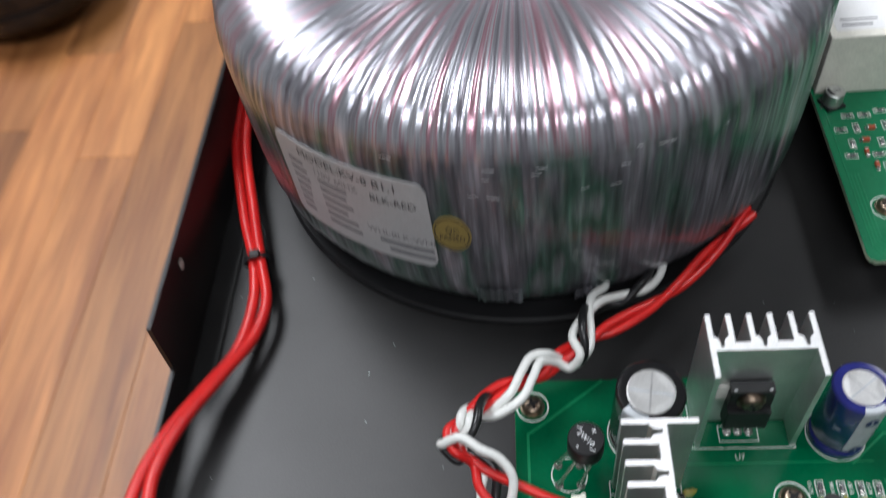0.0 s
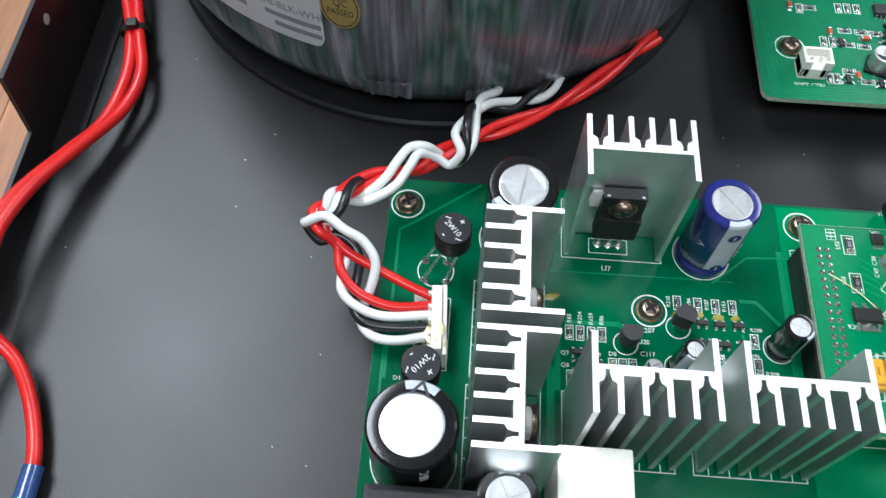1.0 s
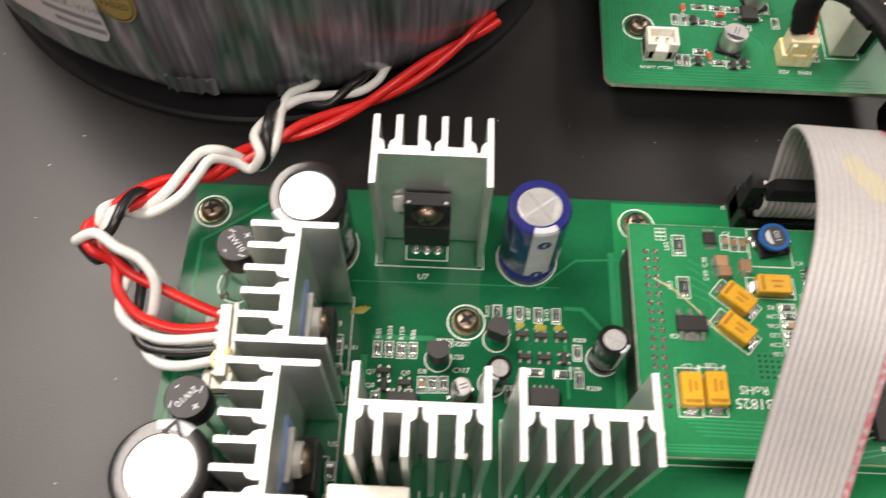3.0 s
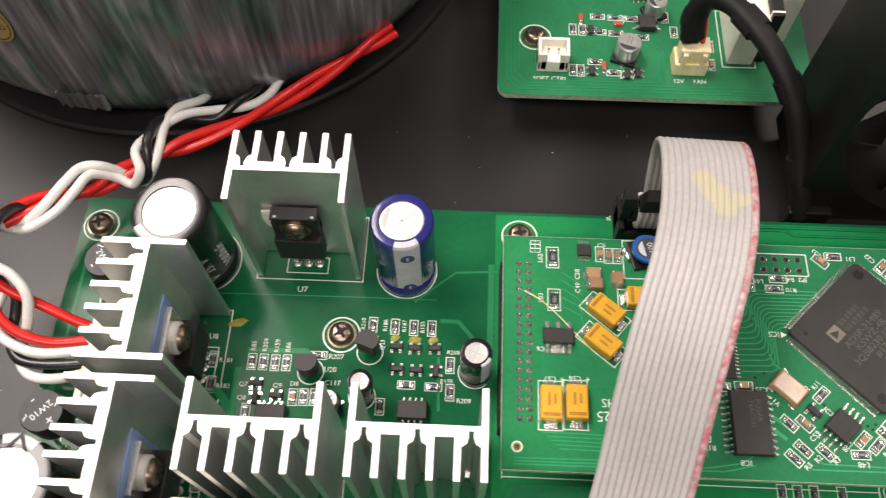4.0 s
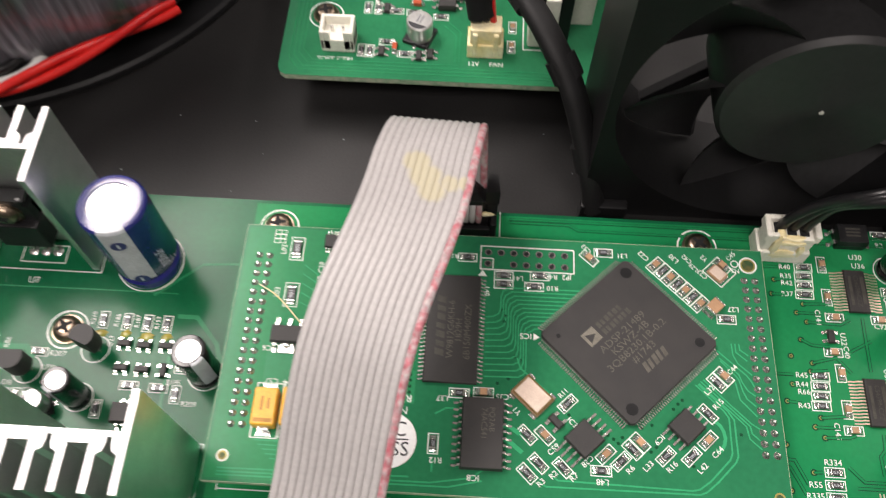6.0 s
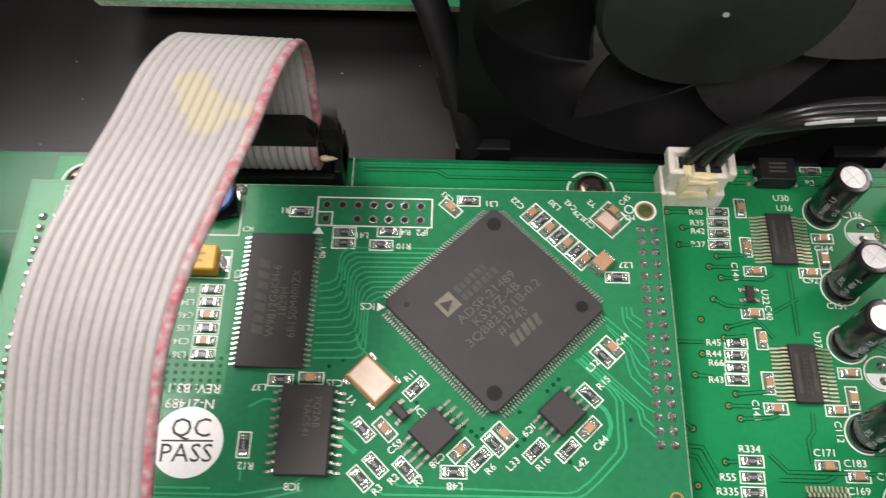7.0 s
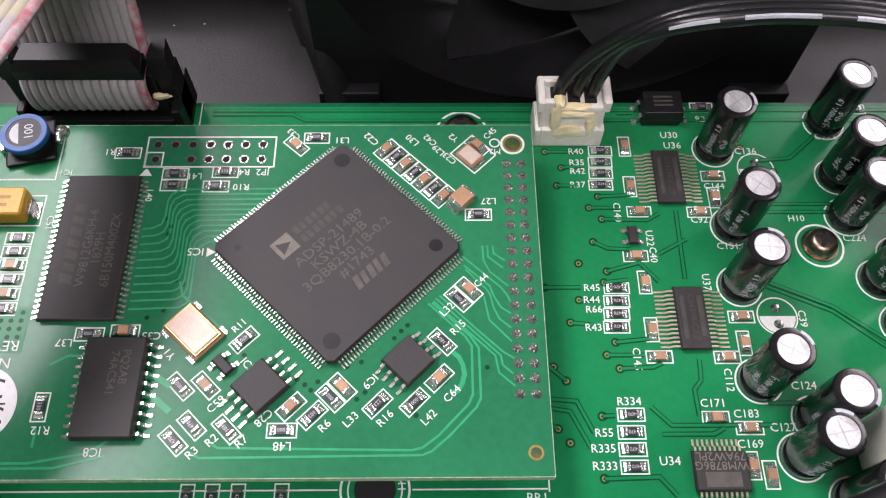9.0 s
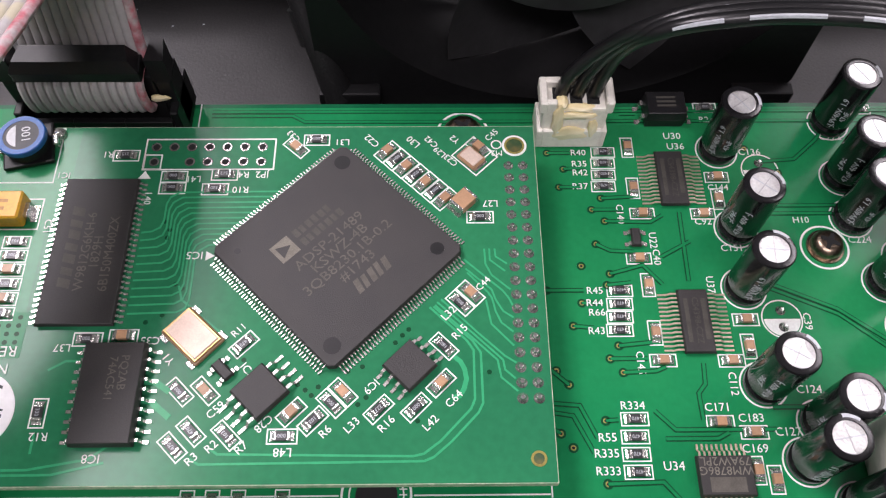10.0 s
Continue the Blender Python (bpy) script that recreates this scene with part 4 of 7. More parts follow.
def chip_body(w, l, h, taper=0.22, lift=0.12, chamfer=0.0):
    """A moulded package: wider at the parting line than at the top."""
    def rect(ix):
        a, b, c = w / 2 - ix, l / 2 - ix, chamfer
        if not c:
            return [(-a, -b), (a, -b), (a, b), (-a, b)]
        return [(-a + c, -b), (a - c, -b), (a, -b + c), (a, b - c), (a - c, b), (-a + c, b), (-a, b - c), (-a, -b + c)]
    bm = bmesh.new()
    rows = [[bm.verts.new((x, y, z)) for x, y in rect(ix)] for ix, z in ((taper, lift), (0, lift + (h - lift) * 0.5), (taper * 0.85, h - 0.06), (taper + 0.06, h))]
    k = len(rows[0])
    for a, b in zip(rows, rows[1:]):
        for s in range(k):
            bm.faces.new((a[s], a[(s + 1) % k], b[(s + 1) % k], b[s]))
    bm.faces.new(list(reversed(rows[0])))
    bm.faces.new(rows[-1])
    return bm


LEADS = {}


def ic(name, label, x, y, z, rot, w, l, h, count, pitch, span, material=M_LEAD, lw=0.0, board=None, four=False, chamfer=0.0, bodymat=M_CHIP):
    t = thing(name, label, "chip", "integrated circuits", at(x, y, z, rot))
    part("body", chip_body(w, l, h, 0.12 if four else 0.2, 0.12, chamfer), bodymat, t)
    reach = (span - w) / 2 + 0.05
    lw = lw or pitch * (0.33 if pitch > 1 else 0.4)
    key = (round(reach, 3), round(h, 2), round(lw, 3), material.name)
    if key not in LEADS:
        LEADS[key] = mesh_of("lead", gull(reach, h * 0.5, lw), material)
    for sgn in (1, -1):
        for k in range(count):
            o = (k - (count - 1) / 2) * pitch
            put("lead", LEADS[key], t, at(sgn * w / 2, o, 0, 0 if sgn > 0 else 180))
            if four:
                put("lead", LEADS[key], t, at(o, sgn * l / 2, 0, 90 if sgn > 0 else -90))
    return t


# signal processor, turned 45 degrees
dsp = ic("signal_processor_chip", "large square black processor chip with fine leads, turned diagonally", 185.65, 62.2, DZ, 45, 24, 24, 1.5, 44, 0.5, 26.4, board=daughter, four=True, chamfer=0.7)
for x, y, r in ((9.7, 9.7, 1.15), (-9.7, -9.7, 1.15), (9.4, -9.4, 0.95), (-9.6, 9.2, 0.45)):
    part("mould_mark", lathe([(0, 0), (r, 0), (r, 0.012), (0, 0.012)], 28), M_CHIPGLOSS, dsp, m=at(x, y, 1.5))
def letter_blocks(count, x, y, z, w, h, parent, material, rot=0.0, slant=0.0):
    """A maker's name as a row of plain letter-sized blocks."""
    step = w / count
    base = at(x, y, z, rot)
    for k in range(count):
        a, b = -w / 2 + k * step, -w / 2 + (k + 0.72 - 0.12 * (k % 2)) * step
        tall = h / 2 * (1.0, 0.86, 0.94)[k % 3]
        part("printed_block", prism([(a, -h / 2), (b, -h / 2), (b + slant, tall), (a + slant, tall)], -0.01, 0.012), material, parent, m=base)


part("maker_mark", prism([(-1.5, -1.5), (1.5, -1.5), (1.5, 1.5), (-1.5, 1.5)], 0, 0.012), M_LASER, dsp, "square printed mark", at(-5.0, 4.9, 1.5))
part("maker_mark", prism([(-0.9, -1.0), (1.0, 0), (-0.9, 1.0)], 0, 0.012), M_CHIP, dsp, m=at(-5.0, 4.9, 1.513))
letter_blocks(6, 0.6, 5.7, 1.5, 6.6, 1.25, dsp, M_LASERFAINT)
letter_blocks(7, 1.0, 4.0, 1.5, 7.4, 1.25, dsp, M_LASERFAINT)
for s, yy, xx in (("ADSP-21489", 1.7, 0.1), ("KSWZ-4B", -0.1, 0.3), ("3QB8230.1B-0.2", -1.9, 0.2), ("#1743", -3.7, 0.2)):
    write(s, xx, yy, 1.51, 1.5, dsp, M_LASERDIM, squeeze=1.12)
letter_blocks(5, 0.6, -6.0, 1.5, 6.0, 2.0, dsp, M_LASERDIM, 0, 0.5)

mem = ic("memory_chip", "long black memory chip with leads down both sides", 152.3, 62.75, DZ, 0, 10.16, 22.2, 1.05, 27, 0.8, 12.0, board=daughter)
letter_blocks(7, -2.3, 0.3, 1.05, 12.6, 1.7, mem, M_LASERFAINT, 90, 0.4)
for s, xx, yy in (("W9812G6KH-6", -0.3, -0.4), ("1829H", 1.2, -0.6), ("6B150M400ZX", 2.9, -0.8)):
    write(s, xx, yy, 1.06, 1.35, mem, M_LASERDIM, 90)
buf = ic("logic_chip", "black twenty-lead logic chip", 158.7, 42.5, DZ, 0, 7.6, 13.0, 2.3, 10, 1.27, 10.6, board=daughter)
write("PQ2AB", 1.6, 2.4, 2.31, 1.1, buf, M_LASERDIM, -90)
write("74AC541", 0.2, 1.6, 2.31, 1.1, buf, M_LASERDIM, -90)
ic("flash_chip", "small black eight-lead chip with long leads", 177.0, 42.7, DZ, 45, 5.3, 5.3, 1.7, 4, 1.27, 10.2, board=daughter)
ic("regulator_chip", "small black eight-lead chip", 195.4, 46.0, DZ, 45, 5.0, 5.0, 1.6, 4, 1.27, 7.8, board=daughter)
ic("transistor_chip", "tiny three-lead black transistor", 172.0, 45.7, DZ, 45, 1.5, 3.0, 1.0, 2, 1.9, 3.2, board=daughter)
ic("converter_chip", "tiny black eight-lead chip", 127.1, 79.9, DZ, 90, 3.0, 3.0, 1.0, 4, 0.65, 4.9, board=daughter)
vr = ic("voltage_regulator", "black regulator chip with three leads and a wide tinned tab", 121.1, 59.4, DZ, 90, 3.5, 6.5, 1.6, 3, 2.3, 7.0, board=daughter, lw=0.8)
part("tab", box(-3.6, -1.6, 0.05, -1.7, 1.6, 0.4, 0.08), M_SOLDER, vr, "wide tinned tab")
for nm, x, y, n in (("audio_converter_chip", 235.1, 79.2, 14), ("audio_converter_chip", 235.3, 55.5, 14)):
    c = ic(nm, "narrow black twenty-eight-lead chip with copper-toned leads", x, y, PZ + 0.02, 0, 4.4, 9.7, 1.1, n, 0.65, 9.6, M_COPPERLEAD, board=main_board)
    bar(1.3, 0.2, 1.1, 0.7, 6.2, c, M_LASERFAINT)
    write("CS4398-CZZ", 0.1, 0, 1.11, 0.95, c, M_LASERFAINT, -90)
    bar(-1.2, 0.0, 1.1, 0.6, 6.6, c, M_LASERFAINT)
adc = ic("audio_converter_chip", "narrow black twenty-lead chip with printed white marking", 235.8, 33.9, PZ + 0.02, 90, 5.3, 7.2, 1.7, 10, 0.65, 8.6, M_COPPERLEAD, board=main_board)
write("WM8786G", 0.6, 0, 1.71, 1.15, adc, M_LASER, 90)
write("79AW2PL", 1.8, 0, 1.71, 1.15, adc, M_LASER, 90)
bar(-1.2, 0, 1.7, 1.9, 4.6, adc, M_LASERDIM)
opto = ic("optocoupler", "glossy black six-lead optocoupler", 235.2, 91.4, PZ + 0.02, 0, 6.4, 4.6, 3.6, 2, 2.54, 9.0, board=main_board, bodymat=M_CHIPGLOSS)
for k in range(3):
    bar(0, 1.0 - 0.8 * k, 3.6, 3.0, 0.4, opto, M_LASERFAINT)
ic("transistor_chip", "tiny three-lead black transistor", 228.4, 68.9, PZ + 0.02, 0, 1.5, 3.0, 1.1, 2, 1.9, 3.2, board=main_board)
for x, y in ((61.2, 42.6), (91.0, 44.6)):
    ic("amplifier_chip", "black eight-lead amplifier chip beside a heatsink", x, y, PZ, 90, 4.0, 6.4, 2.4, 4, 1.27, 6.2, board=main_board)
for x, y, r in ((86.6, 59.0, 90), (90.7, 58.8, 90), (95.1, 58.9, 90), (87.1, 53.9, 90), (91.3, 53.8, 90), (95.6, 53.8, 0), (57.0, 49.4, 90), (57.2, 46.3, 0), (61.6, 46.9, 90)):
    ic("transistor_chip", "tiny three-lead black transistor", x, y, PZ, r, 1.4, 2.9, 1.1, 2, 1.9, 2.7, board=main_board)
for x, y in ((131.8, 147.2), (131.6, 133.8), (140.5, 132.9), (143.2, 133.5)):
    ic("transistor_chip", "tiny three-lead black transistor", x, y, RZ, 0, 1.5, 2.9, 1.1, 2, 1.9, 3.4, board=right_board)
ic("amplifier_chip", "black eight-lead chip on the control board", 145.6, 160.4, RZ, 90, 4.0, 5.0, 1.6, 4, 1.27, 6.2, board=right_board)
ic("regulator_chip", "square black power chip on the control board", 146.4, 149.6, RZ, 0, 4.4, 4.6, 2.0, 2, 2.3, 7.4, board=right_board)

# crystal
xt = thing("crystal_oscillator", "gold-rimmed metal crystal can soldered diagonally", "crystal", "", at(167.7, 50.3, DZ, -43))
part("body", box(-3.4, -2.45, 0.05, 3.4, 2.45, 0.8, 0.3), M_CERAMIC, xt)
part("rim", box(-3.2, -2.25, 0.8, 3.2, 2.25, 1.05, 0.12), M_GOLD, xt, "gold-plated seal rim")
part("lid", box(-2.9, -1.95, 1.05, 2.9, 1.95, 1.25, 0.1), M_XTAL, xt, "brushed metal lid")
for sx in (-1, 1):
    for sy in (-1, 1):
        part("pad", box(sx * 2.6 - 0.7, sy * 2.75 - 0.3, 0, sx * 2.6 + 0.7, sy * 2.75 + 0.3, 0.2, 0.06), M_SOLDER, xt)

t = thing("crystal_oscillator", "tiny metal-lidded crystal beside the corner hole", "crystal", "", at(203.9, 77.4, DZ, -45))
part("body", box(-1.7, -1.35, 0.05, 1.7, 1.35, 0.7, 0.2), M_CERAMIC, t)
part("lid", box(-1.4, -1.05, 0.7, 1.4, 1.05, 0.85, 0.08), M_XTAL, t, "brushed metal lid")
for sx in (-1, 1):
    part("pad", box(sx * 1.75 - 0.25, -1.2, 0, sx * 1.75 + 0.25, 1.2, 0.2, 0.05), M_SOLDER, t)
part("silkscreen_outline", outline(5.0, 4.6, 0.18, 0, 0.03), M_SILK, daughter, m=at(204.4, 77.9, DZ, -45))

# ---- tantalum capacitors ----
def tantalum(x, y, rot):
    t = thing("tantalum_capacitor", "yellow moulded tantalum capacitor with tinned ends", "capacitor", "tantalum capacitors", at(x, y, DZ, rot))
    part("body", box(-3.5, -2.15, 0.15, 3.5, 2.15, 2.9, 0.25), M_TANT, t)
    for s in (-1, 1):
        part("terminal", box(s * 3.75 - 0.35, -1.15, 0, s * 3.75 + 0.35, 1.15, 1.5, 0.1), M_SOLDER, t)
        part("solder_pad", box(s * 4.4 - 0.45, -1.3, 0, s * 4.4 + 0.45, 1.3, 0.14), M_SOLDER, t)
    bar(-2.6, 0, 2.9, 0.7, 3.4, t, M_TANTMARK)
    bar(0.5, 0.5, 2.9, 2.6, 0.5, t, M_TANTMARK)
    bar(0.5, -0.7, 2.9, 2.0, 0.5, t, M_TANTMARK)
    part("silkscreen_outline", outline(10.4, 5.0, 0.2, 0, 0.03), M_SILK, daughter, m=at(x, y, DZ, rot))


for x, y, r in ((119.3, 44.8, 90), (124.4, 45.1, 90), (131.2, 65.3, -40), (130.2, 58.4, -40), (139.2, 68.6, 0)):
    tantalum(x, y, r)

# ---- radial electrolytic capacitors ----
def electrolytic(x, y, z, r, h, rot, label, sleeve=M_BLACKSLEEVE, stripe=M_STRIPE, lean=(0, 0), marks=None, group="electrolytic capacitors", board=None, silk=True, cross=True, name="electrolytic_capacitor"):
    t = thing(name, label, "capacitor", group, at(x, y, z + 0.05, rot, lean[0], lean[1]))
    g = r * 0.08
    prof = [(0, 0), (r - g, 0), (r, g), (r, h * 0.1), (r - g * 1.2, h * 0.13), (r - g * 1.2, h * 0.15), (r, h * 0.19), (r, h - g * 1.2), (r - g * 0.7, h - g * 0.2), (r - g * 2, h), (r * 0.7, h), (r * 0.69, h - g * 0.6), (0, h - g * 0.6)]
    part("sleeve", lathe(prof, 40), sleeve, t, smooth=True)
    top = lathe([(0, h - g * 0.5), (r * 0.66, h - g * 0.5), (r * 0.69, h - g * 0.55), (r * 0.69, h - g * 0.8), (0, h - g * 0.8)], 40)
    part("vent_top", top, M_CANTOP, t, "bare aluminium vent top")
    if cross:
        bm = bmesh.new()
        zt, dip, w = h - g * 0.5, r * 0.035, r * 0.035
        for q in range(4):
            c, rim = bm.verts.new((w * 1.5, w * 1.5, zt - dip * 0.6)), []
            for k in range(9):
                a = math.radians(5 + 10 * k)
                rim.append(bm.verts.new((r * 0.64 * math.cos(a), r * 0.64 * math.sin(a), zt + 0.02 + dip * 0.25 * math.sin(math.radians(22.5 * k)))))
            fs = [bm.faces.new((c, rim[k], rim[k + 1])) for k in range(8)]
            bmesh.ops.rotate(bm, verts=[c] + rim, cent=(0, 0, 0), matrix=Matrix.Rotation(math.radians(90 * q + 25), 3, "Z"))
        part("pressed_quarter", bm, M_CANTOP, t)
        # raised bars in two tones imitate light caught by the scored cross
        for a in (25, 115):
            part("vent_groove", box(-r * 0.63, -w * 0.8, zt - 0.02, r * 0.63, w * 0.8, zt + 0.03), M_SCOREGLINT if a < 90 else M_STRIPE, t, m=at(0, 0, 0, a))
    # printed polarity stripe wrapped on the sleeve
    bm = bmesh.new()
    n = 8
    lo = [bm.verts.new(((r + 0.03) * math.cos(a), (r + 0.03) * math.sin(a), h * 0.2)) for a in [(-0.42 + 0.84 * k / n) for k in range(n + 1)]]
    hi = [bm.verts.new((v.co.x, v.co.y, h - g * 1.3)) for v in lo]
    rings = [lo, hi]
    for f, dz in (((r - g * 0.6) / r, 0.03 - g * 0.15), ((r - g * 1.9) / r, 0.04), (0.76 if r > 4 else 0.8, 0.04)):
        rings.append([bm.verts.new((v.co.x * f, v.co.y * f, h + dz)) for v in lo])
    for qa, qb in zip(rings, rings[1:]):
        for k in range(n):
            bm.faces.new((qa[k], qa[k + 1], qb[k + 1], qb[k]))
    part("polarity_stripe", bm, stripe, t, "pale printed stripe")
    for s, a, zz, size, material in marks or ():
        put("marking", text_mesh(s, size, material), t, Matrix.Rotation(radians(a), 4, "Z") @ pose((r + 0.06) * MM, 0, zz * MM, 90, 0, 90) @ pose(0, 0, 0, 0, 0, 90))
    if board and silk:
        part("silkscreen_ring", ring(r + 0.15, r + 0.38, 0, 0.03, 40), M_SILK, board, m=at(x, y, z))
    return t


electrolytic(41.2, 78.4, PZ, 7.8, 28.0, -125, "large black electrolytic capacitor with a silver vented top", lean=(-2.8, 4.0), marks=[("0", -20, 22.0, 2.4, M_WHITEPRINT), ("V  35  V", 72, 11, 2.6, M_WHITEPRINT), ("1000uF", 105, 12, 2.6, M_WHITEPRINT)], board=main_board)
bl = electrolytic(87.8, 77.6, PZ, 6.6, 24.4, -78, "large dark blue electrolytic capacitor with a silver-grey stripe", M_BLUESLEEVE, M_STRIPE, board=main_board, marks=[("100uF", 50, 9, 2.0, M_STRIPE), ("V", -52, 14, 2.0, M_STRIPE)])
for zz in (5.5, 19.5):
    part("printed_oval", lathe([(0, 0), (1.5, 0), (1.5, 0.05), (0, 0.05)], 24), M_BLUEPRINT, bl, m=at(6.63, 0, zz, 0, 0, 90))
    part("printed_dash", box(-0.7, -0.25, 0, 0.7, 0.25, 0.03), M_STRIPE, bl, m=at(6.69, 0, zz, 0, 0, 90))
bg = electrolytic(21.5, 22.1, PZ, 9.0, 25.6, 80, "very large black electrolytic capacitor with a white-lit aluminium top", marks=[("105 C", -150, 21, 2.0, M_WHITEPRINT), ("50V", 60, 20, 2.4, M_WHITEPRINT)], board=main_board, cross=False)
part("printed_chevron", strip([(-1.7, -1.2), (0, 1.4), (1.7, -1.2)], 0.6, 0, 0.05), M_INK, bg, m=at(7.1, 0, 25.72, -90))
electrolytic(104.0, 53.9, PZ, 3.3, 12.9, -45, "small black electrolytic capacitor with a grey stripe", board=main_board)
electrolytic(80.0, 47.6, PZ, 2.6, 12.2, -120, "small black electrolytic capacitor leaning slightly", lean=(-4, 0), board=main_board)
for k, (x, y, a) in enumerate(((243.8, 85.6, 10), (244.5, 71.6, 25), (243.9, 61.7, 60), (244.1, 47.3, 35), (262.6, 90.8, 5), (262.3, 80.5, -15), (262.2, 73.2, 45), (250.8, 41.9, -20), (247.9, 36.8, 75), (264.6, 62.6, 10), (266.2, 55.4, 10), (253.5, 31.0, 60), (268.5, 66.5, 20), (272, 84, 20))):
    electrolytic(x - 0.75, y - 0.95, PZ + 0.02, 2.95, 12.5, a, "small black electrolytic capacitor with a crossed silver top", group="small electrolytic capacitors", board=main_board, marks=[("-J,9V40V- 1.9", 228 - a + 12 * (k % 3), 6.0, 0.95, M_STRIPE), ("47uF", 262 - a, 5.6, 0.9, M_STRIPE)] if k % 2 == 0 else [("47uF 40V -J", 240 - a, 6.0, 0.95, M_STRIPE), ("-J,9V-", 208 - a, 6.0, 0.9, M_STRIPE)])
    # printed marks run up the can
for x, y, r in ((40.6, 11.0, 6.2), (57.8, 9.6, 5.4)):
    electrolytic(x, y, PZ, r, 19.5, 90, "black electrolytic capacitor near the front of the board", board=main_board, marks=[("40V", 60, 16, 2.0, M_WHITEPRINT)])


def smd_can(x, y, z, r, h, board, rot=0):
    t = thing("can_capacitor", "small surface-mount aluminium can capacitor on a black base", "capacitor", "", at(x, y, z, rot))
    part("base", box(-r - 0.15, -r - 0.15, 0.05, r + 0.15, r + 0.15, 1.1, 0.3), M_BLACKPLASTIC, t)
    part("can", lathe([(0, 1.1), (r * 0.95, 1.1), (r * 0.88, 1.6), (r, 2.0), (r, h - 0.25), (r - 0.25, h), (0, h)], 32), M_CANTOP, t, smooth=True)
    part("printed_segment", prism([(r * 0.85 * math.cos(a), r * 0.85 * math.sin(a)) for a in [math.pi * (0.65 + 0.7 * k / 8) for k in range(9)]], h, h + 0.02), M_INK, t)
    bar(0.5, 0.4, h, r * 0.8, 0.35, t, M_GREYINK)
    bar(0.5, -0.4, h, r * 0.8, 0.35, t, M_GREYINK)
    for s in (-1, 1):
        part("terminal", box(s * (r + 0.4) - 0.5, -0.4, 0, s * (r + 0.4) + 0.5, 0.4, 0.2), M_SOLDER, t)


smd_can(73.5, 45.2, PZ, 2.1, 5.2, main_board, 20)
smd_can(140.4, 139.0, RZ, 3.1, 5.8, right_board, 70)
smd_can(148.5, 153.5, RZ, 2.6, 5.5, right_board, 20)
smd_can(112.4, 187.5, RZ, 3.0, 5.8, right_board, 20)

# empty capacitor positions, printed only
for x, y, sgn in ((247.8, 56.0, -1), (249.3, 81.0, -1)):
    part("silkscreen_ring", ring(2.75, 2.95, 0, 0.03, 40), M_SILK, main_board, m=at(x, y, PZ + 0.02))
    part("silkscreen_half", prism([(2.6 * math.cos(a), 2.6 * math.sin(a)) for a in [math.pi * (1 + k / 14) for k in range(15)]], 0, 0.03), M_SILK, main_board, m=at(x, y, PZ + 0.02))
    for dy in (1.25, -1.25):
        put("pin_joint", DOME, main_board, at(x, y + dy, PZ + 0.05))

# ---- transistors in plastic half-round cases ----
for x, y, a in ((68.4, 52.6, 0), (80.9, 57.6, 160)):
    t = thing("transistor", "black half-round plastic transistor standing on three legs", "transistor", "", at(x, y, PZ, a))
    rr = 2.4
    pts = [(rr * math.cos(q), rr * math.sin(q)) for q in [math.radians(-215 + 250 * k / 18) for k in range(19)]]
    part("body", prism(pts, 3.0, 7.8), M_CHIP, t)
    for k in (-1, 0, 1):
        part("leg", box(k * 1.27 - 0.22, -0.2, 0, k * 1.27 + 0.22, 0.2, 3.2), M_LEAD, t)
    part("silkscreen_ring", ring(2.7, 2.95, 0, 0.03, 32), M_SILK, main_board, m=at(x, y, PZ))

# ---- bridge rectifiers on long legs ----
for bx, by, jx, jy, a in ((26.6, 68.9, 23.0, 68.1, -48), (22.0, 36.6, 21.9, 36.2, 228)):
    t = thing("bridge_rectifier", "round black bridge rectifier raised on four bare legs", "rectifier", "bridge rectifiers", at(bx, by, PZ, a))
    part("body", lathe([(0, 13.4), (3.95, 13.4), (4.2, 13.7), (4.2, 19.3), (4.0, 19.6), (0, 19.6)], 40), M_CHIPGLOSS, t, smooth=True)
    turn = Matrix.Rotation(radians(-a), 3, "Z")
    for px in (-1.8, 1.8):
        for py in (-1.8, 1.8):
            foot = turn @ Vector((jx - bx + 1.45 * px, jy - by + 1.45 * py, 0))
            top = turn @ Vector((px, py, 0))
            part("leg", tube([Vector((foot.x, foot.y, -0.4)), Vector((foot.x, foot.y, 1.2)), Vector((top.x, top.y, 12.6)), Vector((top.x, top.y, 13.8))], 0.42, 8), M_LEAD, t, smooth=True)
            put("pin_joint", DOME, main_board, at(jx + 1.45 * px, jy + 1.45 * py, PZ) @ Matrix.Diagonal((1.5, 1.5, 1.3, 1)))
    part("silkscreen_ring", ring(4.2, 4.45, 0, 0.03, 40), M_SILK, main_board, m=at(jx, jy, PZ))
    write("2W10", 0, -0.1, 19.61, 1.4, t, M_WHITEPRINT, 0)
    write("+", 0, 2.5, 19.61, 2.0, t, M_WHITEPRINT, 20)
    write("-", 0, -2.6, 19.61, 2.0, t, M_WHITEPRINT, 0)
    write("~", -2.9, 0.9, 19.61, 1.9, t, M_WHITEPRINT, 35)
    write("~", 2.9, -0.9, 19.61, 1.9, t, M_WHITEPRINT, 35)

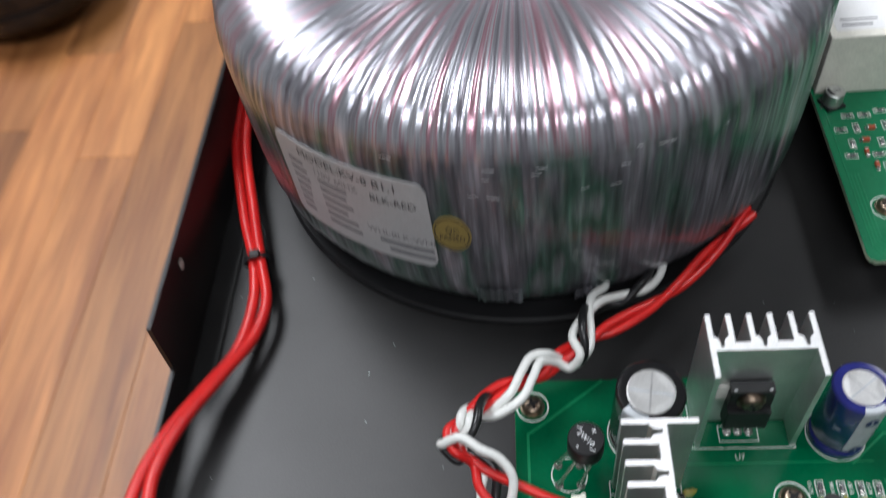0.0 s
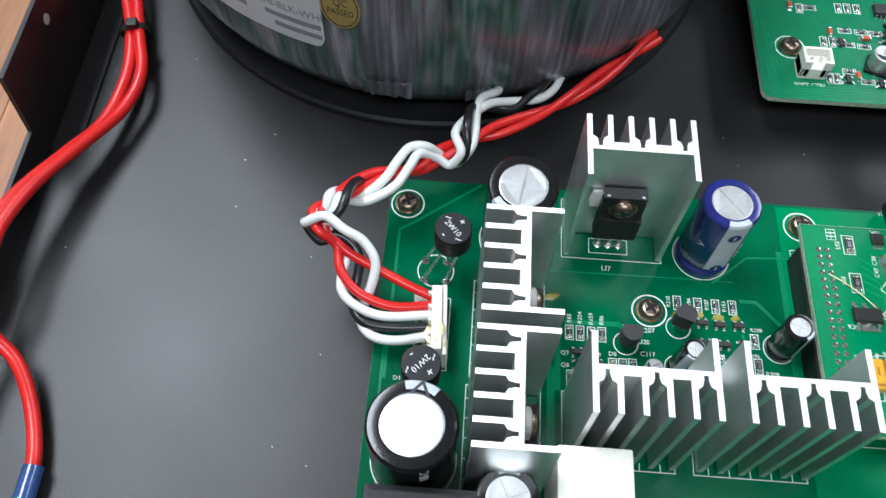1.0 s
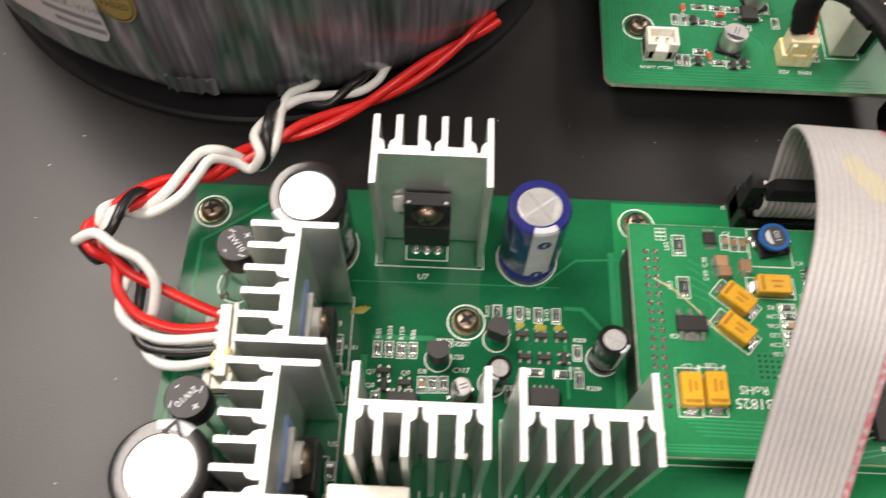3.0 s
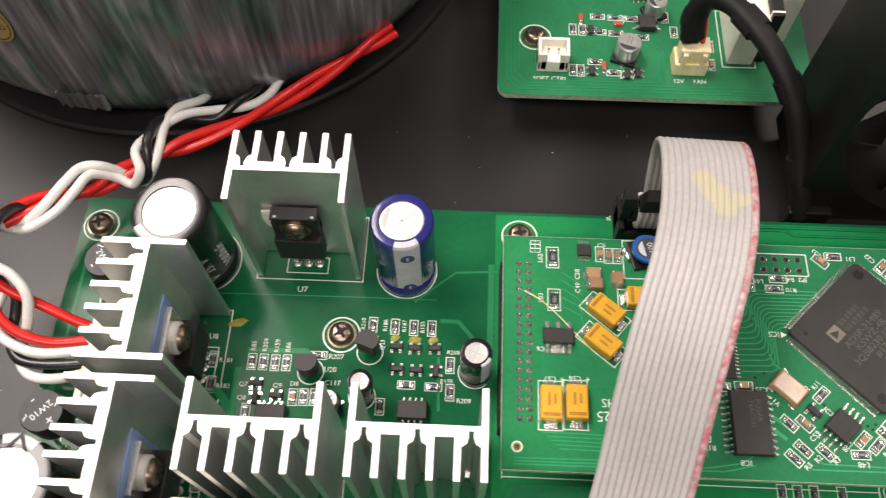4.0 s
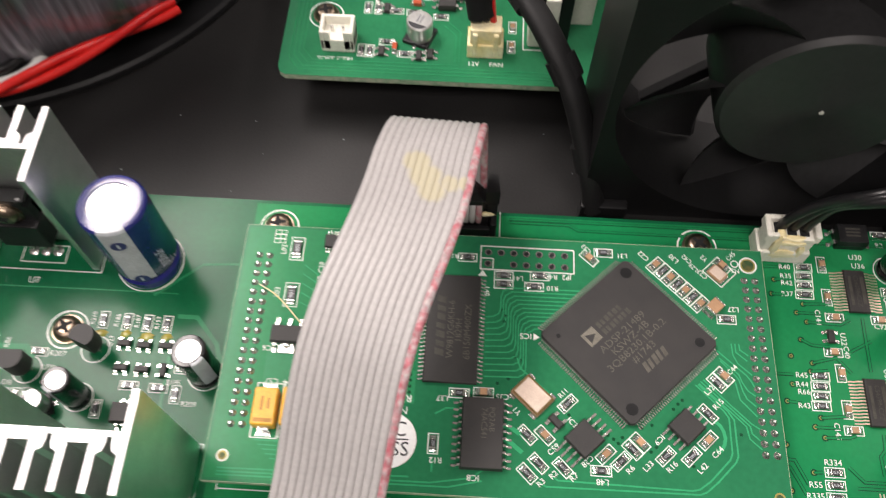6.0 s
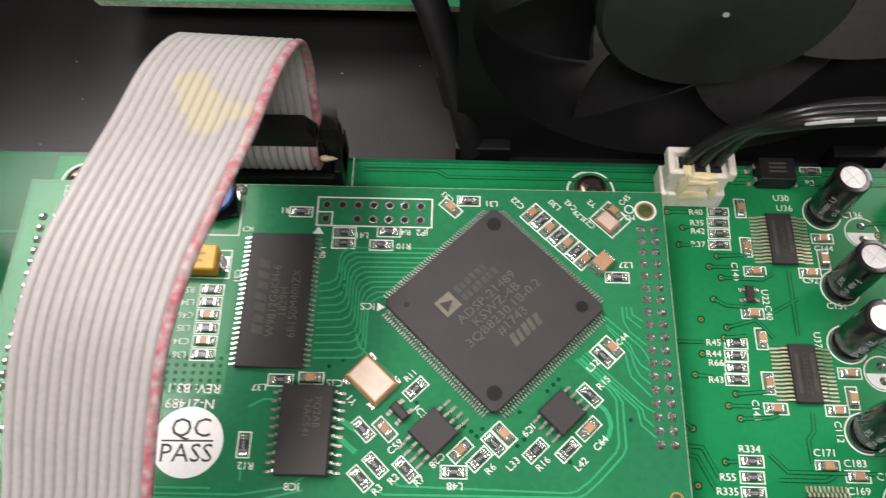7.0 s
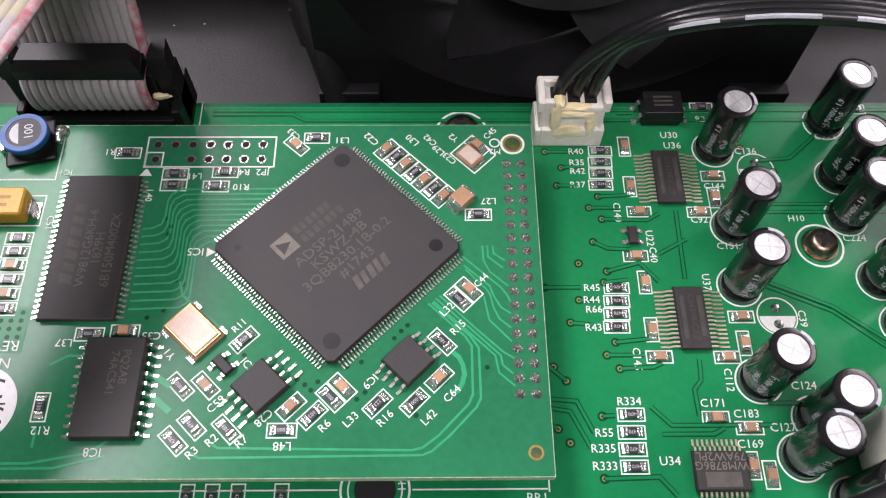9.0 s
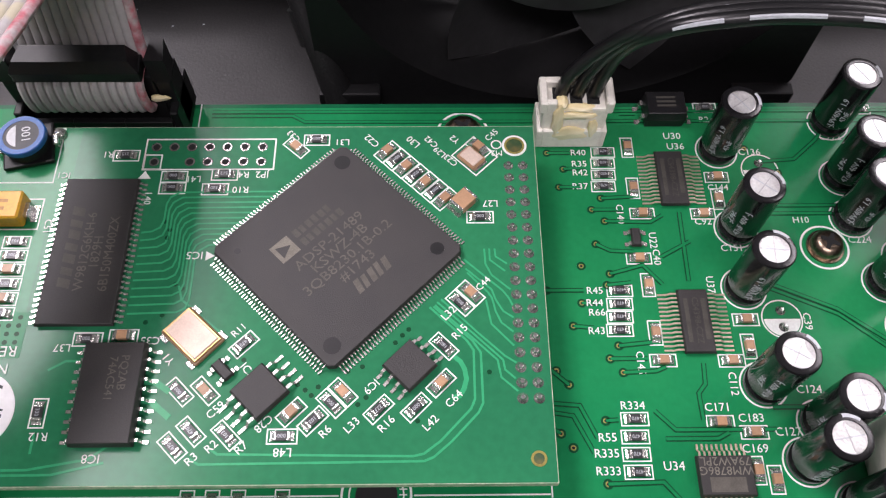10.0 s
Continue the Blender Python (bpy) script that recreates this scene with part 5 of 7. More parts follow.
# ---- blue drum inductor ----
t = thing("drum_inductor", "blue-rimmed drum inductor marked 100 on a black base", "inductor", "", at(140.5, 79.6, DZ, 12))
part("base", box(-3.5, -3.5, 0.05, 3.5, 3.5, 0.8, 0.3), M_BLACKPLASTIC, t)
part("drum", lathe([(0, 0.8), (3.1, 0.8), (2.9, 1.2), (2.9, 2.3), (0, 2.3)], 36), M_BLACKPLASTIC, t, smooth=True)
part("rim", lathe([(2.5, 3.15), (2.5, 3.25), (3.2, 3.25), (3.35, 3.1), (3.35, 2.4), (2.9, 2.2), (0, 2.2)], 36), M_BLUEPLASTIC, t, "blue resin rim", smooth=True)
part("core_face", lathe([(0, 3.1), (2.55, 3.1), (2.55, 3.18), (0, 3.18)], 32), M_FERRITE, t, "grey ferrite face")
write("100", 0.75, 0, 3.2, 1.35, t, M_WHITEPRINT, 90)
part("printed_half", prism([(2.0 * math.cos(a), 2.0 * math.sin(a)) for a in [math.pi * (0.62 + 0.76 * k / 10) for k in range(11)]], 3.18, 3.2), M_WHITEPRINT, t)
for s in (-1, 1):
    part("terminal", box(s * 3.9 - 0.5, -0.9, 0, s * 3.9 + 0.5, 0.9, 1.2, 0.3), M_SOLDER, t)
    part("solder_fillet", lathe([(0, 1.2), (0.5, 1.0), (0.9, 0.5), (1.1, 0), (0, 0)], 14), M_SOLDER, t, m=at(s * 4.2, 1.4, 0.02))
part("silkscreen_outline", outline(9.4, 9.4, 0.2, 0, 0.03), M_SILK, daughter, m=at(140.3, 78.3, DZ))

# ---- heatsinks ----
def heatsink_profile():
    """Extrusion seen from above: two long side walls, a web, four fins, keyhole channels in every other gap."""
    w, tip, back, web, th = 23.6, 7.6, -8.2, 2.0, 1.15
    fins = [-w / 2 + th / 2 + k * (w - th) / 5 for k in range(6)]
    pts = [(-w / 2, back), (-w / 2, tip), (-w / 2 + th, tip), (-w / 2 + th, web / 2), (w / 2 - th, web / 2), (w / 2 - th, tip), (w / 2, tip), (w / 2, back)]
    for k in range(4, -1, -1):
        a, b = fins[k] + th / 2, fins[k + 1] - th / 2
        m = (a + b) / 2
        pts += [(b, back)]
        if k % 2 == 0:
            pts += [(b, -2.6), (m + 0.75, -2.0), (m + 0.45, -0.9), (m + 0.45, 0.1), (m - 0.45, 0.1), (m - 0.45, -0.9), (m - 0.75, -2.0), (a, -2.6)]
        else:
            pts += [(b, -web / 2), (a, -web / 2)]
        pts += [(a, back)]
        if k > 0:
            pts += [(fins[k] - th / 2, back)]
            pts.pop()
    return pts


def heatsink_mesh():
    pts = []
    for p in heatsink_profile():
        if not pts or (abs(p[0] - pts[-1][0]) + abs(p[1] - pts[-1][1])) > 1e-5:
            pts.append(p)
    sides = prism(pts, 0, 34.9)
    return mesh_of("extrusion", sides, M_ALU), mesh_of("cut_end", prism(pts, 34.9, 35.2), M_ALUCUT)


HS_BODY, HS_END = heatsink_mesh()
HS_OUT = mesh_of("silkscreen_outline", outline(24.6, 17.0, 0.2, 0, 0.03), M_SILK)
TICK = mesh_of("silkscreen_tick", box(-0.1, -0.9, 0, 0.1, 0.9, 0.03), M_SILK)


def heatsink(x, y, rot):
    t = thing("heatsink", "finned aluminium heatsink standing upright on the circuit board", "heatsink", "heatsinks", at(x, y, PZ + 0.5, rot))
    put("extrusion", HS_BODY, t)
    put("cut_end", HS_END, t, None, "bright sawn top edge")
    for s in (-1, 1):
        part("mounting_pin", lathe([(0, -0.5), (0.8, -0.5), (0.8, 1), (0, 1)], 10), M_LEAD, t, m=at(s * 9, 0, 0))
    put("silkscreen_outline", HS_OUT, main_board, at(x, y, PZ, rot) @ at(0, -0.4, 0))
    for k in range(5):
        put("silkscreen_tick", TICK, main_board, at(x, y, PZ, rot) @ at(-9 + 4.5 * k, -8.0, 0))
    return t


# raised cross again, with the slot's shade put into its colour
REGSLOT = mesh_of("cross_slot", prism([(-1.5, -0.28), (-0.55, -0.4), (-0.4, -0.55), (-0.28, -1.5), (0.28, -1.5), (0.4, -0.55), (0.55, -0.4), (1.5, -0.28), (1.5, 0.28), (0.55, 0.4), (0.4, 0.55), (0.28, 1.5), (-0.28, 1.5), (-0.4, 0.55), (-0.55, 0.4), (-1.5, 0.28)], 1.3, 1.64), M_DARK)


def power_regulator(x, y, rot, insulated):
    """Flat-tab package bolted to a heatsink web; its face looks along local +y."""
    t = thing("power_regulator", "black tabbed power regulator bolted to the heatsink" + (" over a blue pad" if insulated else ""), "regulator", "power regulators", at(x, y, PZ, rot))
    if insulated:
        part("thermal_pad", box(-6.6, 0.02, 5.5, 6.6, 0.25, 24.5), M_BLUEPAD, t, "pale blue insulating pad")
    part("tab", box(-4.9, 0.26, 7.5, 4.9, 1.5, 22.4 if insulated else 19.0, 0.1), M_LEAD, t, "bare metal tab")
    part("body", box(-5.0, 0.9, 6.5, 5.0, 4.9, 14.9 if not insulated else 15.6, 0.35), M_CHIPGLOSS, t)
    if not insulated:
        part("shoulder", prism([(-4.9, 14.7), (4.9, 14.7), (4.9, 20.2), (4.2, 20.2), (4.2, 21.2), (4.9, 21.2), (4.9, 22.0), (-4.9, 22.0), (-4.9, 21.2), (-4.2, 21.2), (-4.2, 20.2), (-4.9, 20.2)], -3.2, -0.3), M_CHIPGLOSS, t, m=at(0, 0, 0, 0, 90))
        # pale blocks stand in for the glints on the two top corners
        for sx in (-1, 1):
            part("corner_glint", box(sx * 3.9 - 0.4, 2.3, 21.75, sx * 3.9 + 0.4, 2.9, 22.08, 0.1), M_SCOREGLINT, t, "small pale block for a corner glint")
        part("screw_washer", lathe([(0, 0), (3.3, 0), (3.3, 0.4), (0, 0.4)], 28), M_SCREW, t, m=at(0, 3.2, 17.9, 0, 90) @ Matrix.Rotation(math.pi, 4, "X") @ at(0, 0, 0))
        lump = lathe([(0, -1), (0.7, -0.7), (1, 0), (0.8, 0.6), (0, 1)], 16)
        for v in lump.verts:
            v.co *= 1 + 0.18 * math.sin(7 * v.co.x + 5 * v.co.z)
        part("white_lump", lump, M_BUSH, t, "small white lump beside the regulator", at(4.9, 0.6, 17.6) @ Matrix.Diagonal((2.6, 0.6, 4.2, 1)), smooth=True)
    zz = 18.2
    if insulated:
        part("bushing", lathe([(0, 0), (3.3, 0), (3.3, 1.2), (2.6, 1.5), (0, 1.5)], 24), M_BUSH, t, "white insulating bushing", at(0, 1.5, zz, 0, -90))
    part("screw_head", lathe([(0, 1.6), (1.5, 1.58), (2.1, 1.4), (2.6, 0.8), (2.75, 0), (0, 0)], 28), M_SCREW, t, "cross-slot screw", at(0, 3.5 if not insulated else 2.9, zz, 0, -90), smooth=True)
    put("cross_slot", REGSLOT, t, at(0, 3.5 if not insulated else 2.9, zz, 0, -90) @ at(0, 0, 0, 20), "dark cross coloured as a shaded recess")
    for k in (-1, 0, 1):
        part("leg", box(k * 2.54 - 0.45, 2.2, -0.2, k * 2.54 + 0.45, 2.75, 6.8, 0.08), M_LEAD, t)
        put("pin_joint", DOME, main_board, at(x, y, PZ, rot) @ at(k * 2.54, 2.5, 0) @ Matrix.Diagonal((1.6, 1.6, 1, 1)))
    part("silkscreen_outline", outline(9.6, 4.2, 0.2, 0, 0.03), M_SILK, main_board, m=at(x, y, PZ, rot) @ at(0, 3.2, 0))
    return t


heatsink(65.65, 82.4, 180)
heatsink(41.3, 54.0, -90)
heatsink(40.7, 27.6, -90)
heatsink(65.7, 31.9, 0)
heatsink(94.1, 31.9, 0)
power_regulator(64.9, 81.35, 180, False)
power_regulator(42.35, 52.6, -90, True)
power_regulator(41.75, 26.2, -90, True)

# ---- white and black blocks near the front ----
t = thing("relay", "plain white box relay soldered on the main board", "relay", "", at(57.0, 16.6, PZ))
part("case", box(-7.3, -5.2, 0.05, 7.3, 5.2, 20.6, 0.5), M_NYLON, t)
for s in (-1, 1):
    part("pin", box(s * 5 - 0.4, -0.3, -0.3, s * 5 + 0.4, 0.3, 0.4), M_LEAD, t)
t = thing("power_block", "black moulded power block at the board's front", "connector", "", at(25.0, 4.0, PZ))
part("case", box(-12.0, -6.5, 0.05, 11.5, 8.2, 19.5, 1.2), M_BLACKPLASTIC, t)
part("cover", box(-10.5, -5.5, 19.4, 10.0, 7.0, 20.5, 0.5), M_BLACKPLASTIC, t)
t = thing("relay", "small white box relay between capacitors", "relay", "", at(259.5, 36.5, PZ + 0.02))
part("case", box(-5, -3.5, 0.02, 5, 3.5, 10.5, 0.4), M_NYLON, t)
part("pin", box(-0.4, -0.3, -0.3, 0.4, 0.3, 0.4), M_LEAD, t)

# ---- toroidal transformer ----
TX, TY = 14.8, 204.0
toroid = thing("toroidal_transformer", "large ring transformer wrapped in shiny wrinkled clear film", "transformer", "", at(TX, TY, 0))
part("rubber_base", lathe([(0, 0.02), (86.0, 0.02), (86.6, 0.8), (86.6, 2.4), (85.8, 3.2), (0, 3.2)], 96), M_BLACKPLASTIC, toroid, "black rubber base disc", smooth=True)
rnd = random.Random(3)
SEG = 900
wrap = []
while len(wrap) < SEG:
    n = rnd.choice((4, 5, 6, 6, 7, 8))
    high, lean = rnd.gauss(0, 0.35), rnd.uniform(-0.25, 0.25)
    for j in range(n):
        u = (j + 0.5) / n
        wrap.append(high + 1.5 * math.sin(math.pi * u) ** 0.7 - 0.9 + lean * (u - 0.5) + rnd.gauss(0, 0.06))
wrap = wrap[:SEG]
profile = [(24, 30, 0, 0), (26, 68, 0.1, 0.2), (32, 76.5, 0.3, 0.6), (42, 80.6, 0.3, 0.8), (54, 82.6, 0.3, 0.85), (65, 83.0, 0.3, 0.8), (74, 82.4, 0.3, 0.7), (80.5, 80.4, 0.4, 0.55), (85.2, 77.0, 0.45, 0.35), (87.4, 72.6, 0.45, 0.12), (88.6, 67, 0.28, 0), (88.9, 58, 0.18, 0), (88.9, 44, 0.15, 0), (88.7, 31, 0.18, 0), (88.2, 22, 0.26, 0.1), (87.0, 16.6, 0.4, 0.4), (84.0, 10.5, 0.3, 0.2), (78, 5.0, 0.2, 0), (72, 3.3, 0.1, 0)]
bm = bmesh.new()
rows = []
for i, (r, z, ar, az) in enumerate(profile):
    row = []
    for s in range(SEG):
        a = 2 * math.pi * s / SEG
        d = 0.85 * wrap[s] + 0.15 * wrap[(s + 7 * i) % SEG]
        row.append(bm.verts.new(((r + ar * d) * math.cos(a), (r + ar * d) * math.sin(a), z + az * d)))
    rows.append(row)
for a, b in zip(rows, rows[1:]):
    for s in range(SEG):
        bm.faces.new((a[s], a[(s + 1) % SEG], b[(s + 1) % SEG], b[s]))
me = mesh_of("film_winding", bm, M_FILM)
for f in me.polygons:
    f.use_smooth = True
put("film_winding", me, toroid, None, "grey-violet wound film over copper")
part("centre_filling", lathe([(0, 3), (25, 3), (25.5, 62), (0, 62)], 48), M_CHIP, toroid, "black potted centre")
part("centre_bolt", lathe([(0, 70), (6, 70), (7, 66), (7, 62), (0, 62)], 6), M_SCREW, toroid)


def wrapped_patch(a0, a1, z0, z1, r, thick, n=24, round_ends=0.0):
    """A thin sheet bent round the transformer between two angles."""
    bm = bmesh.new()
    cols = []
    for k in range(n + 1):
        a = math.radians(a0 + (a1 - a0) * k / n)
        ins = 0.0
        if round_ends:
            u = min(k, n - k) / n * abs(a1 - a0) * r * math.pi / 180
            if u < round_ends:
                ins = round_ends - math.sqrt(max(0, round_ends ** 2 - (round_ends - u) ** 2))
        cols.append([bm.verts.new((q * math.cos(a), q * math.sin(a), z)) for q, z in ((r, z0 + ins), (r, z1 - ins), (r + thick, z1 - ins), (r + thick, z0 + ins))])
    for a, b in zip(cols, cols[1:]):
        for k in range(4):
            bm.faces.new((a[k], a[(k + 1) % 4], b[(k + 1) % 4], b[k]))
    bm.faces.new(cols[0])
    bm.faces.new(list(reversed(cols[-1])))
    return bm


def on_side(a, z, r=90.2):
    """Pose on the transformer's side, writing upright, reading from outside."""
    return Matrix.Rotation(radians(a), 4, "Z") @ pose(r * MM, 0, z * MM, 90, 0, 90)


label = part("rating_label", wrapped_patch(-135.3, -105.0, 30.5, 63.5, 89.2, 0.2, 40, 3.0), M_PAPER, toroid, "silvery printed rating label")


def curved_text(s, a, z, size, material):
    """Printing bent round the transformer, reading left to right at rising angle."""
    me = text_mesh(s, size, material, 0.01)
    r = 89.46
    for v in me.vertices:
        th = math.radians(a) + v.co.x / (r * MM)
        z1 = z * MM + v.co.y
        q = r * MM + v.co.z
        v.co = (q * math.cos(th), q * math.sin(th), z1)
    put("printed_text", me, toroid)


curved_text("MODEL:KV-8 B1.1", -119.8, 59.6, 3.0, M_INK)
curved_text("BLK-RED", -111.2, 54.2, 2.5, M_INK)
curved_text("110V 60HZ", -122.4, 54.8, 2.3, M_GREYINK)
curved_text("WHI-BLK-WHI", -111.2, 40.6, 2.3, M_GREYINK)
for k in range(7):
    z = 54.8 - 3.15 * k
    part("printed_bar", wrapped_patch(-133.0, -133.0 + rnd.uniform(2.5, 4.5), z - 0.7, z + 0.7, 89.38, 0.04, 4), M_GREYINK, toroid)
    if k:
        part("printed_bar", wrapped_patch(-126.5, -126.5 + rnd.uniform(5, 8), z - 0.7, z + 0.7, 89.38, 0.04, 6), M_GREYINK, toroid)
for z, w in ((37.2, 10), (34.0, 8.5)):
    part("printed_bar", wrapped_patch(-105.4 - w, -105.4, z - 0.8, z + 0.8, 89.38, 0.04, 8), M_GREYINK, toroid)
st = part("gold_sticker", lathe([(0, 0), (5.0, 0), (5.0, 0.25), (0, 0.25)], 40), M_GOLDPAPER, toroid, "round gold inspection sticker", on_side(-101.8, 46.0, 89.1) @ Matrix.Diagonal((1, 1.35, 1, 1)))
part("printed_ring", ring(4.3, 4.55, 0.25, 0.3, 40), M_INK, st)
write("QC", 0.2, 1.0, 0.27, 1.8, st, M_INK, 0)
write("PASSED", 0, -1.2, 0.27, 1.5, st, M_INK, 0)
# loose crinkled film along the lower edge
for a0, a1, z0, z1 in ((-99, -91, 17, 22), (-82, -77, 16.5, 20)):
    bm = wrapped_patch(a0, a1, z0, z1, 88.7, 0.3, 14, 0.4)
    for v in bm.verts:
        v.co.z += rnd.uniform(-0.9, 0.9)
        v.co.x *= 1 + rnd.uniform(-0.004, 0.006)
        v.co.y *= 1 + rnd.uniform(-0.004, 0.006)
    part("loose_film", bm, M_FILM, toroid, "loose crinkled film edge")
for k in range(16):
    a, z = rnd.uniform(-112, -58), rnd.choice((67.5, 61, 71)) + rnd.uniform(-1, 1)
    part("scuff", wrapped_patch(a, a + rnd.uniform(0.5, 2), z, z + 0.16, 89.25, 0.05, 3), M_WHITEPRINT, toroid)

# ---- twisted secondary leads ----
RADIUS = 1.12
core = spline([(79.9, 145.4, 14), (73.5, 137.9, 15.5), (65.0, 127.9, 17.5), (55.3, 116.7, 20), (45.6, 108.6, 21.5), (35.6, 102.5, 22), (30.1, 99.7, 21.5), (22.1, 94.5, 21.5), (17.3, 88.9, 22.5)] + [(8, 84.5, 25), (0.4, 77.5, 27), (-4.4, 72.2, 27.5), (-2.6, 67.6, 26)], 14)


def beside(line, radius, phase, turns, start=0.0, wobble=0.0):
    """A strand that winds round a line."""
    out, up = [], Vector((0, 0, 1))
    n = len(line)
    for k, q in enumerate(line):
        d = (line[min(k + 1, n - 1)] - line[max(k - 1, 0)]).normalized()
        s = d.cross(up).normalized()
        v = s.cross(d)
        a = phase + 2 * math.pi * turns * k / n
        out.append(q + radius * (math.cos(a) * s + math.sin(a) * v))
    return out


def wire(line, material, label, radius=RADIUS, name="wire", group="transformer leads", cat="wire"):
    t = thing(name, label, cat, group)
    part("insulation", tube(line, radius, 12), material, t, smooth=True)
    return t


red_ends = ([(-1.1, 67.7, 24.5), (3.5, 64.3, 23), (11.4, 61.6, 20), (17.8, 59.4, 18), (22.7, 58.1, 16.4)], [(0.5, 65.7, 23.5), (1.7, 60.8, 22), (5.1, 56.8, 20.5), (9.9, 54.7, 19), (15.5, 54.3, 17.5), (23.2, 56.0, 16.2)])
for k in range(2):
    c = beside(core, 1.2, 0.4 + math.pi * k, 2.6)
    w = spline([tuple(q) for q in c[::7]] + red_ends[k], 7)
    wire(w, M_RED, "thick red insulated lead twisted with white and black leads")
ends = {
    "white": ([(2.4, 67.0, 29), (6.7, 65.5, 27), (9.6, 62.3, 24), (9.1, 58.5, 20), (7.6, 55.7, 16.5), (6.9, 52.8, 15), (7.9, 49.7, 15), (11.0, 47.4, 15.3), (16.2, 47.0, 15.6), (22.8, 48.6, 15.6)], [(2.6, 65.4, 22), (2.1, 60.4, 20.5), (2.5, 56.4, 19.5), (6.0, 53.5, 18.3), (12.4, 51.9, 17.3), (23.1, 53.6, 16)]),
    "black": ([(-0.3, 68.1, 24.5), (3.4, 66.9, 23.5), (5.7, 63.9, 21.5), (5.3, 59.6, 18.5), (4.7, 55.3, 16.8), (6.6, 51.5, 16.5), (9.9, 50.0, 16.3), (15.9, 49.9, 16.1), (22.4, 50.8, 15.8)],),
}
# the three outer strands, each winding over and under the red pair
strands = (
    (M_WHITEPVC, "white", [(36.2, 122.5, 15.5), (35.4, 117.6, 18.6), (31.4, 112.1, 22.2), (30.3, 105.7, 24.1), (30.2, 99.9, 24.2), (29.4, 95.7, 23), (26.0, 94.2, 18.2), (22.6, 94.6, 20.5), (18.8, 93.2, 25.9), (14.9, 92.0, 26.8), (12.5, 88.0, 27.1), (9.8, 82.2, 27.3), (5.4, 79.3, 24.7), (1.6, 79.9, 23.4), (-0.8, 78.0, 27.2), (-2.0, 75.1, 29.6), (-2.6, 72.8, 28.4), (-6.4, 71.0, 25.0), (-6.6, 69.0, 27.6), (-2.0, 69.4, 30.2)], ends["white"][0]),
    (M_WHITEPVC, "white", [(53.0, 128.0, 15.0), (50.6, 122.4, 15.2), (46.2, 117.6, 16.6), (39.1, 114.2, 19.2), (34.3, 111.3, 21.7), (31.0, 107.6, 23.4), (27.4, 103.2, 24.1), (25.4, 98.2, 25.1), (27.1, 93.6, 24.2), (24.6, 92.0, 20.6), (21.2, 92.6, 22.4), (17.2, 90.7, 26.2), (15.1, 86.2, 26.7), (12.3, 80.6, 26.9), (6.4, 77.6, 24.7), (1.8, 77.9, 23.6), (0.6, 76.6, 27.6), (0.2, 74.4, 29.8), (-0.3, 71.9, 29.4), (-2.4, 69.4, 25.4)], ends["white"][1]),
    (M_BLACKPVC, "black", [(50, 129, 16), (47.6, 121.8, 17.6), (44.6, 117.2, 19.2), (39.6, 112.6, 18.0), (34.8, 111.4, 19.4), (30.7, 109.4, 21.9), (28.7, 105.6, 25.4), (28.1, 99.6, 26.4), (28.4, 94.9, 22.6), (25.4, 94.0, 18.6), (18.5, 94.0, 19.6), (11.9, 90.0, 20.8), (6.4, 85.0, 22.5), (3.5, 80.8, 27.7), (2.3, 76.9, 29.9), (1.6, 73.1, 30.2), (-0.6, 70.4, 28.4), (-7.0, 70.6, 25.4), (-3.4, 66.6, 23.6)], ends["black"][0]),
)
for material, nm, way, tail in strands:
    wire(spline(way + tail, 8), material, nm + " insulated lead twisted round the red leads")

# lead connector
t = thing("lead_connector", "cream five-way plug and socket with dried yellow glue", "connector", "", at(24.6, 51.8, PZ, 3))
part("header", box(-3.6, -8.6, 0.02, 2.0, 8.6, 3.4, 0.3), M_NYLON, t)
part("header_floor", box(-5.6, 4.2, 0.02, -3.5, 8.6, 4.6, 0.3), M_NYLON, t)
part("header_floor", box(-5.2, -8.6, 0.02, -3.5, -4.6, 4.0, 0.3), M_NYLON, t)
part("back_wall", box(0.9, -8.6, 3.3, 2.0, 8.6, 8.4, 0.2), M_NYLON, t)
part("plug", box(-1.5, -7.8, 3.3, 0.85, 7.8, 9.6, 0.3), M_NYLON, t)
for k in range(5):
    part("socket_rib", box(-2.3, -7.3 + 3.3 * k, 3.6, -1.4, -6.5 + 3.3 * k, 9.0, 0.15), M_NYLON, t)
for dx, dy, dz, sx, sy, sz in ((-1.6, -3.6, 6.4, 1.5, 2.4, 1.8), (-0.4, -5.4, 8.4, 1.1, 2.0, 1.2), (1.5, -6.0, 6.4, 0.8, 2.2, 2.4), (-2.8, -2.2, 4.8, 1.2, 1.6, 1.5), (0.8, -3.0, 9.2, 0.8, 1.6, 0.6)):
    bm = lathe([(0, -1), (0.7, -0.7), (1, 0), (0.8, 0.6), (0, 1)], 12)
    for v in bm.verts:
        v.co *= 1 + rnd.uniform(-0.22, 0.22)
    part("glue", bm, M_GLUE, t, "yellow glue smear", at(dx, dy, dz) @ Matrix.Diagonal((sx, sy, sz, 1)), smooth=True)
part("silkscreen_outline", outline(8.0, 18.4, 0.2, 0, 0.03), M_SILK, main_board, m=at(23.2, 51.8, PZ))

